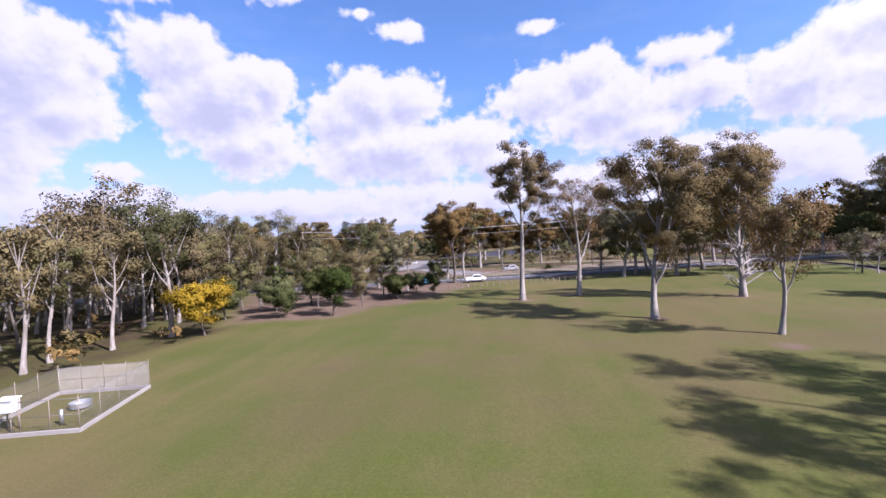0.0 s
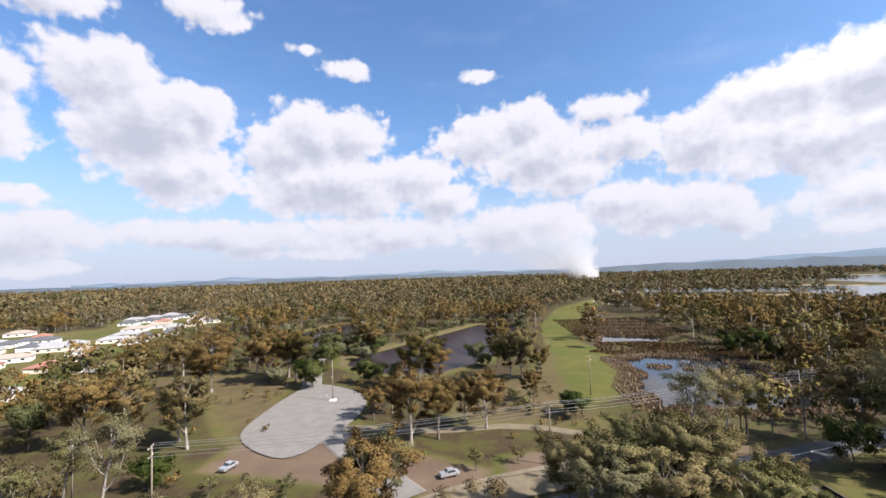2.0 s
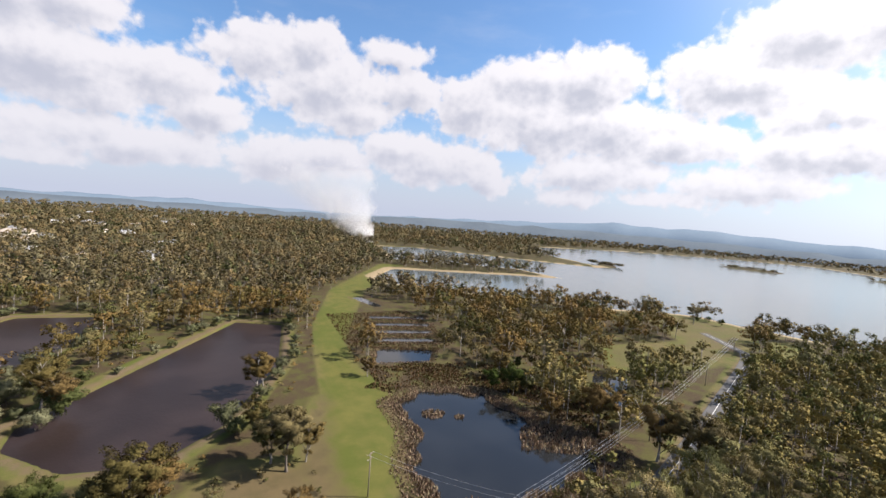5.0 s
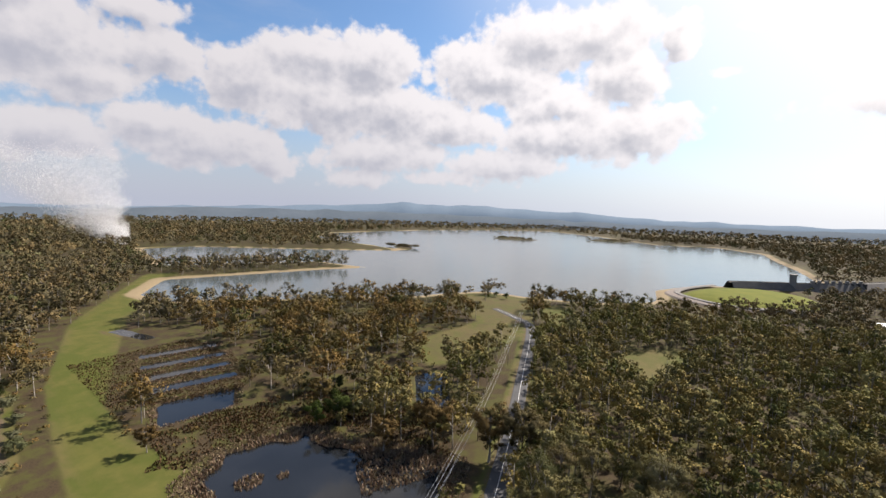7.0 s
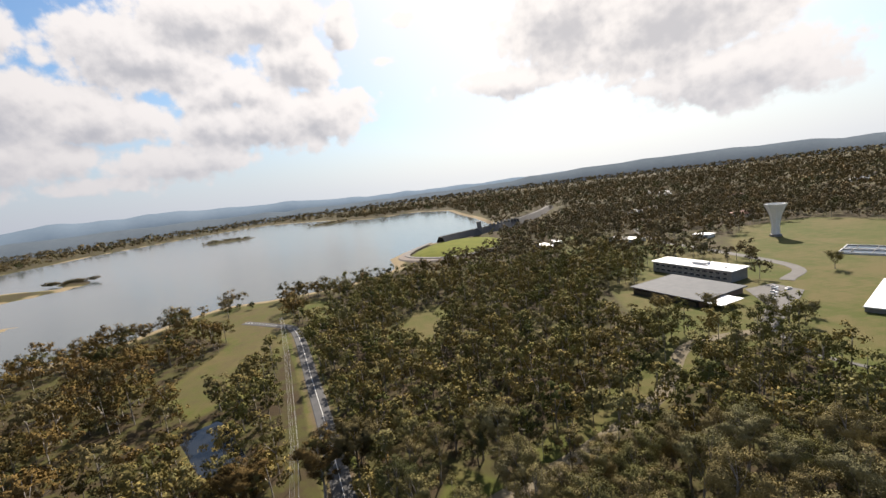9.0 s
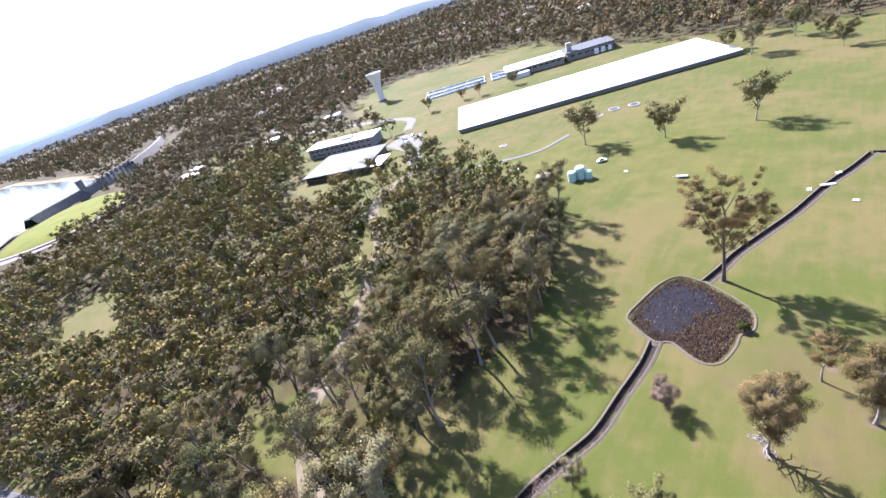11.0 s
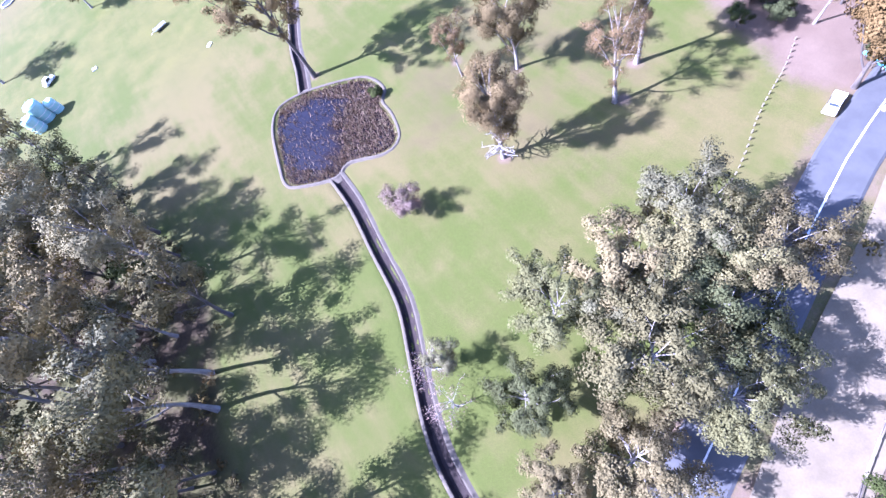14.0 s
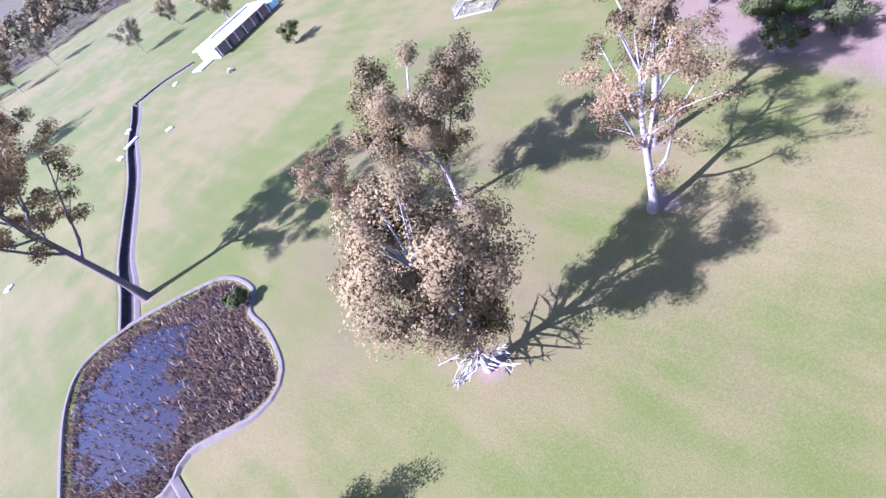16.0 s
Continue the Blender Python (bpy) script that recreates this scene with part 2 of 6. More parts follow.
def water_material(name, deep, rough, ripple, scale, murk=0.0):
    m, n = material(name)
    at = n.add("ShaderNodeTexCoord").outputs["Object"]
    wave = n.math("ADD", n.noise(n.vec("MULTIPLY", at, (1, 0.6, 1)), scale, 4.0, 0.6), n.math("MULTIPLY", n.noise(at, scale * 0.13, 3.0), 0.8))
    tone = n.mix(n.ramp(n.noise(at, 0.03, 5.0), 0.35, 0.7), deep, tuple(v * (1 + murk) for v in deep))
    finish(n, tone, rough, wave, ripple, 0.15, spec=(0.3 if rough < 0.1 else 0.5) if rough < 0.3 else 0.12)
    return m


def asphalt_material():
    m, n = material("asphalt")
    at = n.add("ShaderNodeTexCoord").outputs["Object"]
    coarse, fine = n.noise(at, 0.25, 5.0, 0.6), n.noise(at, 14.0, 3.0, 0.8)
    col = n.mix(n.ramp(coarse, 0.3, 0.7), (0.035, 0.036, 0.038), (0.057, 0.057, 0.057))
    col = n.mix(0.35, col, n.mix(fine, (0.024, 0.024, 0.024), (0.086, 0.086, 0.086)))
    finish(n, col, 0.85, fine, 0.3, 0.01)
    return m


def leaf_material(name, a, b, c, own, green=0.65, through_light=0.16):
    """Leaves: tone from tree to tree and from spray to spray, light shining through, fine leafy relief."""
    m, n = material(name)
    if own:
        tree = n.add("ShaderNodeObjectInfo").outputs["Random"]
    else:
        tint = n.add("ShaderNodeAttribute")
        tint.attribute_name = "tint"
        tree = tint.outputs["Fac"]
    at = n.add("ShaderNodeTexCoord").outputs["Object"]
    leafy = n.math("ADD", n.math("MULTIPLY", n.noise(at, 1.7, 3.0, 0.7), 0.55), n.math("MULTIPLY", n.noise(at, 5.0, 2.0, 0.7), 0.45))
    leaf = n.add("ShaderNodeNewGeometry").outputs["Random Per Island"]
    col = n.mix(n.ramp(tree, 0.08, 0.62), a, b)
    col = n.mix(n.ramp(tree, 0.70, 0.78), col, c)
    col = n.mix(n.math("MULTIPLY", n.ramp(tree, 0.90, 0.94), green), col, (0.042, 0.054, 0.016))
    odd = n.math("FRACT", n.math("MULTIPLY", tree, 17.3))
    col = n.mix(1.0, col, n.mix(odd, (0.78, 0.78, 0.78), (1.24, 1.22, 1.2)), "MULTIPLY")
    col = n.mix(0.8, col, n.mix(leaf, (0.92, 0.92, 0.91), (1.08, 1.08, 1.06)), "MULTIPLY")
    # leafy noise also mottles the colour, painting in shaded gaps between leaves
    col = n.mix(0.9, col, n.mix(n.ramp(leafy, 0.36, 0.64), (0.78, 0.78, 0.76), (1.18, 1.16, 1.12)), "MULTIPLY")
    relief = n.add("ShaderNodeBump", {"Height": leafy, "Strength": 0.4, "Distance": 0.4}).outputs[0]
    d = n.add("ShaderNodeBsdfPrincipled", {"Base Color": col, "Roughness": 0.7, "Specular IOR Level": 0.02, "Normal": relief})
    t = n.add("ShaderNodeBsdfTranslucent", {"Color": n.mix(1.0, col, (1.12, 1.0, 0.7), "MULTIPLY")})
    mixed = n.add("ShaderNodeMixShader", {0: through_light, 1: d.outputs[0], 2: t.outputs[0]})
    n.add("ShaderNodeOutputMaterial", {"Surface": mixed.outputs[0]})
    return m


def bark_material(name, a, b):
    m, n = material(name)
    at = n.add("ShaderNodeTexCoord").outputs["Object"]
    peel = n.noise(n.vec("MULTIPLY", at, (1, 1, 0.3)), 1.6, 6.0, 0.65)
    fine = n.noise(n.vec("MULTIPLY", at, (3, 3, 0.6)), 4.0, 4.0, 0.7)
    col = n.mix(n.ramp(peel, 0.38, 0.62), a, b)
    finish(n, n.mix(0.4, col, n.mix(fine, (0.6, 0.58, 0.55), (1.2, 1.2, 1.2)), "MULTIPLY"), 0.85, fine, 0.4, 0.03)
    return m


def smoke_material():
    """White smoke: pale motes that scatter light both ways."""
    m, n = material("white_smoke")
    at = n.add("ShaderNodeTexCoord").outputs["Object"]
    col = n.mix(n.noise(at, 0.05, 4.0, 0.6), (0.70, 0.70, 0.70), (0.82, 0.82, 0.82))
    d = n.add("ShaderNodeBsdfDiffuse", {"Color": col})
    t = n.add("ShaderNodeBsdfTranslucent", {"Color": col})
    mixed = n.add("ShaderNodeMixShader", {0: 0.5, 1: d.outputs[0], 2: t.outputs[0]})
    n.add("ShaderNodeOutputMaterial", {"Surface": mixed.outputs[0]})
    return m


MAT = {
    "ground": ground_material(),
    "asphalt": asphalt_material(),
    "gravel": plain("pale_gravel", (0.105, 0.098, 0.088), (0.150, 0.142, 0.130), 0.3, 0.95, bump=0.4),
    "sandpath": plain("sandy_path", (0.092, 0.074, 0.043), (0.132, 0.108, 0.068), 0.4, 0.95, bump=0.4),
    "paint": plain("road_paint", (0.496, 0.496, 0.480), (0.600, 0.600, 0.584), 2.0, 0.7),
    "lake": water_material("lake_water", (0.060, 0.075, 0.078), 0.14, 0.22, 0.55),
    "pond": water_material("pond_water", (0.011, 0.012, 0.013), 0.05, 0.05, 0.8, 0.5),
    "basin": water_material("dark_basin_water", (0.016, 0.011, 0.010), 0.38, 0.35, 0.9, 0.5),
    "concrete": plain("concrete", (0.173, 0.164, 0.151), (0.238, 0.229, 0.212), 0.5, 0.9),
    "dark_concrete": plain("weathered_concrete", (0.132, 0.126, 0.120), (0.198, 0.192, 0.180), 0.15, 0.9),
    "dam_concrete": plain("stained_dam_concrete", (0.060, 0.056, 0.052), (0.098, 0.092, 0.085), 0.12, 0.9),
    "rock": plain("rock_facing", (0.096, 0.078, 0.066), (0.180, 0.150, 0.126), 0.4, 0.95, bump=0.8),
    "mud": plain("dark_channel_mud", (0.013, 0.010, 0.010), (0.033, 0.025, 0.022), 0.7, 0.9, bump=0.6, spec=0.1),
    "bog": water_material("bog_water", (0.010, 0.008, 0.010), 0.06, 0.12, 1.4, 0.8),
    "verge": plain("bleached_verge", (0.059, 0.048, 0.034), (0.087, 0.072, 0.052), 0.8, 0.95, bump=0.5),
    "white_roof": plain("white_roof_sheeting", (0.624, 0.624, 0.616), (0.672, 0.672, 0.664), 0.08, 0.5),
    "grey_roof": plain("grey_roof_sheeting", (0.060, 0.066, 0.075), (0.090, 0.096, 0.102), 0.2, 0.75, spec=0.2),
    "pale_roof": plain("pale_roof", (0.440, 0.440, 0.440), (0.544, 0.544, 0.536), 0.2, 0.5),
    "tan_roof": plain("tan_tile_roof", (0.20, 0.17, 0.14), (0.28, 0.24, 0.20), 0.4, 0.8),
    "light_roof": plain("light_metal_roof", (0.19, 0.195, 0.20), (0.27, 0.27, 0.27), 0.3, 0.6),
    "bright_grass": plain("bright_mown_grass", (0.072, 0.088, 0.010), (0.112, 0.116, 0.018), 0.06, 0.95, bump=0.4, spec=0.1),
    "paving": plain("worn_paving", (0.068, 0.064, 0.060), (0.100, 0.096, 0.090), 0.2, 0.9),
    "red_roof": plain("terracotta_roof", (0.180, 0.078, 0.054), (0.240, 0.120, 0.084), 0.4, 0.8),
    "cream": plain("cream_wall", (0.480, 0.432, 0.336), (0.560, 0.520, 0.432), 0.4, 0.85),
    "white_wall": plain("white_wall", (0.560, 0.560, 0.544), (0.624, 0.624, 0.608), 0.4, 0.8),
    "brick_wall": plain("brown_brick_wall", (0.144, 0.090, 0.066), (0.198, 0.138, 0.102), 1.5, 0.9),
    "dark": plain("dark_opening", (0.015, 0.016, 0.018), (0.03, 0.03, 0.032), 1.0, 0.35),
    "timber": plain("grey_timber", (0.132, 0.108, 0.084), (0.204, 0.174, 0.138), 1.2, 0.85),
    "galv": plain("galvanised_steel", (0.336, 0.344, 0.352), (0.448, 0.456, 0.464), 2.0, 0.45, 0.8),
    "teal": plain("pale_green_tank", (0.272, 0.448, 0.400), (0.360, 0.528, 0.480), 0.8, 0.45),
    "wire": plain("wire", (0.060, 0.060, 0.060), (0.120, 0.120, 0.120), 1.0, 0.5, 0.6),
    "white_paint": plain("white_car_paint", (0.74, 0.74, 0.73), (0.80, 0.80, 0.79), 1.0, 0.25, bump=0.0),
    "blue_paint": plain("light_blue_car_paint", (0.10, 0.36, 0.48), (0.14, 0.42, 0.54), 1.0, 0.25, bump=0.0),
    "silver_paint": plain("silver_car_paint", (0.40, 0.42, 0.45), (0.48, 0.50, 0.52), 1.0, 0.3, 0.6, bump=0.0),
    "tyre": plain("tyre_rubber", (0.02, 0.02, 0.02), (0.04, 0.04, 0.04), 3.0, 0.9),
    "glass": plain("dark_glass", (0.02, 0.025, 0.03), (0.03, 0.035, 0.04), 1.0, 0.08, bump=0.0),
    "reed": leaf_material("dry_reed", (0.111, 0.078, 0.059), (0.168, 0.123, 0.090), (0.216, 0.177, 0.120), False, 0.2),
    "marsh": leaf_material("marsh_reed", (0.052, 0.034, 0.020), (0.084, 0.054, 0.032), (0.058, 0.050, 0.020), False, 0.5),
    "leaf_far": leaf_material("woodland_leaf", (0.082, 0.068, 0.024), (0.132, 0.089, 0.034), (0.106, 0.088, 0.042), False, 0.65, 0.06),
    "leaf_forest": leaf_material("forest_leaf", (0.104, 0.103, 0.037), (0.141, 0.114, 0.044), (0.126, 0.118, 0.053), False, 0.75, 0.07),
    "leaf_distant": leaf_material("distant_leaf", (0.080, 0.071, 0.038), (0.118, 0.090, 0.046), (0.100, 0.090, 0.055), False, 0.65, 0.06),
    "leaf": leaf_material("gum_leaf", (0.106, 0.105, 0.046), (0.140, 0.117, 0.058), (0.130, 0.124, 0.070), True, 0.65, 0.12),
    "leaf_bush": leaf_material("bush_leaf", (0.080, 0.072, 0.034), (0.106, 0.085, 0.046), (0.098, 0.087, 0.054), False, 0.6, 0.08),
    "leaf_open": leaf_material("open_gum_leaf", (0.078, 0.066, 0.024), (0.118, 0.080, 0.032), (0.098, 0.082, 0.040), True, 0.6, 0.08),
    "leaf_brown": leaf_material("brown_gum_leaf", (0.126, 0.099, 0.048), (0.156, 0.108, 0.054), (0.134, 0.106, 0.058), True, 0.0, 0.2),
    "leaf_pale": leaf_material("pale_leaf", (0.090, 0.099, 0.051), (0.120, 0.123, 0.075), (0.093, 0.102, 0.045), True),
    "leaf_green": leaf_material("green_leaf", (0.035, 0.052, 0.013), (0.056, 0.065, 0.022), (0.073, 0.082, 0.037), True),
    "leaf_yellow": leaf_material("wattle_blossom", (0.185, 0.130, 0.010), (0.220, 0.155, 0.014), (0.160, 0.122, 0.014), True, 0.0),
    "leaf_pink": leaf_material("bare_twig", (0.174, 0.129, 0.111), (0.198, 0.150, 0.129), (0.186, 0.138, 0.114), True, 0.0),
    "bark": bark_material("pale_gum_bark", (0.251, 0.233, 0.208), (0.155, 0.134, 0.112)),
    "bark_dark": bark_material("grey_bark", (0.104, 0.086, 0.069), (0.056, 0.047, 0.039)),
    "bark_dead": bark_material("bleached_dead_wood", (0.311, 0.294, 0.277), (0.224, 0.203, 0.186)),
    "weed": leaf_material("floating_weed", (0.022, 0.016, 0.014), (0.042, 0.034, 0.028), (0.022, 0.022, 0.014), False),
    "smoke": smoke_material(),
    # distance haze is put into the base colours of both hill ranges
    "hill": plain("wooded_hill_painted_haze", (0.070, 0.088, 0.106), (0.090, 0.110, 0.130), 0.004, 1.0, bump=0.3, spec=0.0),
    "hill_far": plain("far_hill_painted_haze", (0.108, 0.147, 0.190), (0.125, 0.164, 0.208), 0.003, 1.0, bump=0.1, spec=0.0),
}


# ---- mesh helpers ----
def mesh_of(name, verts, faces, mat=None, smooth=False):
    me = bpy.data.meshes.new(name)
    me.from_pydata([tuple(v) for v in verts], [], [tuple(f) for f in faces])
    if mat:
        me.materials.append(MAT[mat])
    if smooth:
        me.polygons.foreach_set("use_smooth", [True] * len(me.polygons))
    me.update()
    return me


def big_mesh(name, verts, tris, mat, tint=None, normals=None):
    """A mesh from arrays of corners and triangles."""
    me = bpy.data.meshes.new(name)
    nv, nt = len(verts), len(tris)
    me.vertices.add(nv)
    me.vertices.foreach_set("co", np.asarray(verts, np.float32).ravel())
    me.loops.add(nt * 3)
    me.loops.foreach_set("vertex_index", np.asarray(tris, np.int32).ravel())
    me.polygons.add(nt)
    me.polygons.foreach_set("loop_start", np.arange(0, nt * 3, 3, dtype=np.int32))
    me.materials.append(MAT[mat])
    if tint is not None:
        at = me.attributes.new("tint", "FLOAT", "POINT")
        at.data.foreach_set("value", np.asarray(tint, np.float32))
    me.update(calc_edges=True)
    me.validate()
    if normals is not None:
        at = me.attributes.new("custom_normal", "FLOAT_VECTOR", "POINT")
        at.data.foreach_set("vector", np.asarray(normals, np.float32).ravel())
        me.polygons.foreach_set("use_smooth", np.ones(nt, bool))
    return me


def part(name, me, parent, label=""):
    ob = new(name, me)
    ob.parent = parent
    return tagged(ob, label)


def thing(name, label, category, at=(0, 0, 0), turn=0.0, group="", kind=""):
    ob = new(name)
    ob.matrix_basis = pose(*at, 0, 0, turn)
    return tagged(ob, label, category, group, kind)


def box_data(cx, cy, cz, sx, sy, sz, bevel=0.0):
    """A box, its upper edges drawn in by the bevel."""
    v, x, y, z = [], sx / 2, sy / 2, sz / 2
    b = min(bevel, x * 0.9, y * 0.9, z * 0.9)
    rings = [(x, y, -z), (x, y, z - b), (x - b, y - b, z)] if b else [(x, y, -z), (x, y, z)]
    f = [(3, 2, 1, 0)]
    for k, (rx, ry, rz) in enumerate(rings):
        v += [(cx - rx, cy - ry, cz + rz), (cx + rx, cy - ry, cz + rz), (cx + rx, cy + ry, cz + rz), (cx - rx, cy + ry, cz + rz)]
        if k:
            o = 4 * k
            f += [(o - 4 + i, o - 4 + (i + 1) % 4, o + (i + 1) % 4, o + i) for i in range(4)]
    o = 4 * (len(rings) - 1)
    f.append((o, o + 1, o + 2, o + 3))
    return v, f


def joined(pieces):
    verts, faces = [], []
    for v, f in pieces:
        o = len(verts)
        verts += [tuple(p) for p in v]
        faces += [tuple(i + o for i in face) for face in f]
    return verts, faces


def box(name, parent, mat, cx, cy, cz, sx, sy, sz, bevel=0.0, label=""):
    return part(name, mesh_of(name, *box_data(cx, cy, cz, sx, sy, sz, bevel), mat), parent, label)


def tube_data(points, radii, sides=6, cap=True):
    verts, faces = [], []
    pts = [Vector(p) for p in points]
    for k, (p, r) in enumerate(zip(pts, radii)):
        d = (pts[min(k + 1, len(pts) - 1)] - pts[max(k - 1, 0)]).normalized()
        a = d.orthogonal().normalized()
        b = d.cross(a)
        for i in range(sides):
            w = 2 * math.pi * i / sides
            verts.append(tuple(p + r * (math.cos(w) * a + math.sin(w) * b)))
        if k:
            o = (k - 1) * sides
            faces += [(o + i, o + (i + 1) % sides, o + sides + (i + 1) % sides, o + sides + i) for i in range(sides)]
    if cap:
        faces += [tuple(reversed(range(sides))), tuple(range(len(verts) - sides, len(verts)))]
    return verts, faces


def tube(name, parent, mat, points, radii, sides=8, label=""):
    return part(name, mesh_of(name, *tube_data(points, radii, sides), mat, True), parent, label)


def lathe_data(profile, sides=24):
    verts, faces = [], []
    for k, (r, z) in enumerate(profile):
        verts += [(r * math.cos(2 * math.pi * i / sides), r * math.sin(2 * math.pi * i / sides), z) for i in range(sides)]
        if k:
            o = (k - 1) * sides
            faces += [(o + i, o + (i + 1) % sides, o + sides + (i + 1) % sides, o + sides + i) for i in range(sides)]
    return verts, faces


# ---- plan ----
def poly_distance(px, py, poly):
    """Distance to the outline of a polygon, negative inside."""
    p = np.asarray(poly, float)
    d = np.full(px.shape, 1e9)
    inside = np.zeros(px.shape, bool)
    for (ax, ay), (bx, by) in zip(p, np.roll(p, -1, 0)):
        ex, ey = bx - ax, by - ay
        t = np.clip(((px - ax) * ex + (py - ay) * ey) / (ex * ex + ey * ey + 1e-9), 0, 1)
        d = np.minimum(d, np.hypot(px - ax - t * ex, py - ay - t * ey))
        cross = (ay > py) != (by > py)
        inside ^= cross & (px < (bx - ax) * (py - ay) / (by - ay + 1e-12) + ax)
    return np.where(inside, -d, d)


def line_distance(px, py, line):
    d = np.full(px.shape, 1e9)
    for (ax, ay), (bx, by) in zip(line[:-1], line[1:]):
        ex, ey = bx - ax, by - ay
        t = np.clip(((px - ax) * ex + (py - ay) * ey) / (ex * ex + ey * ey + 1e-9), 0, 1)
        d = np.minimum(d, np.hypot(px - ax - t * ex, py - ay - t * ey))
    return d


def smooth_line(points, step=2.0):
    """A rounded line through the points, with corners every step metres."""
    p = [Vector((x, y)) for x, y in points]
    p = [p[0] * 2 - p[1]] + p + [p[-1] * 2 - p[-2]]
    out = []
    for a, b, c, d in zip(p[:-3], p[1:-2], p[2:-1], p[3:]):
        n = max(2, int((c - b).length / step))
        for i in range(n):
            t = i / n
            q = 0.5 * (2 * b + (c - a) * t + (2 * a - 5 * b + 4 * c - d) * t * t + (3 * b - a - 3 * c + d) * t ** 3)
            out.append((q.x, q.y))
    out.append(tuple(p[-2]))
    return out


def closed(points, step):
    p = [Vector(q) for q in points]
    n, out = len(p), []
    for k in range(n):
        a, b, c, d = p[k - 1], p[k], p[(k + 1) % n], p[(k + 2) % n]
        m = max(2, int((c - b).length / step))
        for i in range(m):
            t = i / m
            q = 0.5 * (2 * b + (c - a) * t + (2 * a - 5 * b + 4 * c - d) * t * t + (3 * b - a - 3 * c + d) * t ** 3)
            out.append((q.x, q.y))
    return out


LAKE = [(202.2, 562.5), (255.4, 522.8), (310.7, 458.8), (355.8, 432.3), (396.3, 391.6), (444.3, 371.4), (482.6, 343.7), (486.7, 291.9), (505.6, 224.8), (546.8, 175.7), (570, 160), (600, 162), (655, 172), (705, 150),
        (756, 116), (824, 22), (940, -30), (1119.4, -19.3), (1339.5, 7.4), (1547.2, 21.6), (1712.8, 140.8), (1654.1, 316.7), (1979.1, 604.2), (2229.9, 913.2), (1992.4, 1131.5), (1596.9, 1311.5), (1116.7, 1352.1), (898, 1197),
        (870.6, 999.8), (808.4, 739.1), (711.5, 827.3), (484.8, 1107.5), (383.6, 1114.5), (312.7, 836.1), (522.4, 712.7), (527.7, 603.5), (461.4, 634.2), (342.7, 670.6), (257.5, 698.2), (198.6, 614.3)]
BIG_POND = [(80.1, 241.9), (95.3, 250.9), (111.2, 252.2), (129.9, 240.3), (132.8, 215.1), (144.6, 195), (148.8, 174.1), (128.5, 164.7), (95.9, 160.4), (65.8, 169.6), (67.9, 193.8), (79, 215.5)]
BASIN_A = [(-53.4, 250.1), (-55.4, 266.4), (22.2, 404.5), (52.1, 390.7), (39.7, 309.2), (11.6, 246.6), (-8.6, 226.2), (-33.4, 229.4)]
BASIN_B = [(-145.3, 318.4), (-107.6, 439.2), (-63.1, 436.1), (-60, 382.4), (-88, 299.1), (-105.9, 292.9)]
POND_ONE = [(91.9, 295.6), (100.7, 318.5), (134.8, 309.3), (123, 289.7)]
POND_THREE = [(214.1, 244.4), (227.4, 231.3), (190.3, 202.8), (180, 216.1)]
TERRACES = [[(102, 334.5), (104, 343), (148, 332), (146, 324)], [(108, 354.5), (110, 363), (155, 351.5), (153, 343.5)],
            [(114, 374.5), (116, 383), (162, 370.5), (160, 362.5)], [(121, 395.5), (123, 404), (167, 392.5), (165, 384.5)], [(130.1, 479.6), (139.5, 479.7), (148.4, 437.5), (138.9, 436.8)]]
BOG = [(53.2, 14.6), (60.3, 13.3), (64.7, 18.2), (68.2, 28.9), (69.6, 35.7), (67, 39.1), (59.9, 43.4), (55.9, 42.4), (48.8, 46.8), (44.2, 45.7), (41.8, 39.3), (41.3, 34.3), (38.8, 31.3), (39.5, 25), (44.1, 20.3)]
DRAIN = [(74.1, 118.1), (73.7, 104.1), (72.1, 96), (68.1, 86), (64.1, 76.1), (62.2, 64.2), (60.3, 52.3), (59.9, 42.9)]
DRAIN_UPPER = [(53, 14.6), (49.8, 6.4), (47, -2.3), (41.2, -14.8), (34, -30.2), (26.5, -49.9), (20, -63.1), (14.3, -76.5)]
DRAIN_SIDE = [(14.3, -76.5), (3.9, -76.6), (-6.6, -72.6)]
ROAD = [(-321.5, 54.5), (-171.9, 76.2), (-83.2, 88), (-41, 97.5), (-8, 103.6), (5, 107), (26, 113.6), (52.5, 122.8), (164.8, 158.8), (252.5, 190.2), (358.5, 230.5), (382.1, 255), (403, 288.5)]
GRAVEL = [(-7.9, 116.7), (-21.8, 135.2), (-39.1, 160.7), (-52.8, 191.6), (-61.8, 220.3), (-67.9, 243.6), (-73.8, 265.1)]
TRACK = [(62.7, 126.1), (43.8, 142.4), (32.4, 150.3), (16.7, 155.3), (-3.5, 153.3), (-36.6, 158)]
GREEN_STRIP = [(293.3, 735.8), (153, 513.2), (83.3, 338.9), (78.7, 290.2), (84.5, 253.9), (73.1, 219), (66, 189.8), (50.9, 176.4), (31.9, 177.9), (34.9, 207.6), (52.8, 258.3), (62.7, 321.5), (74.7, 385.4), (120.4, 523), (258.3, 748.4)]
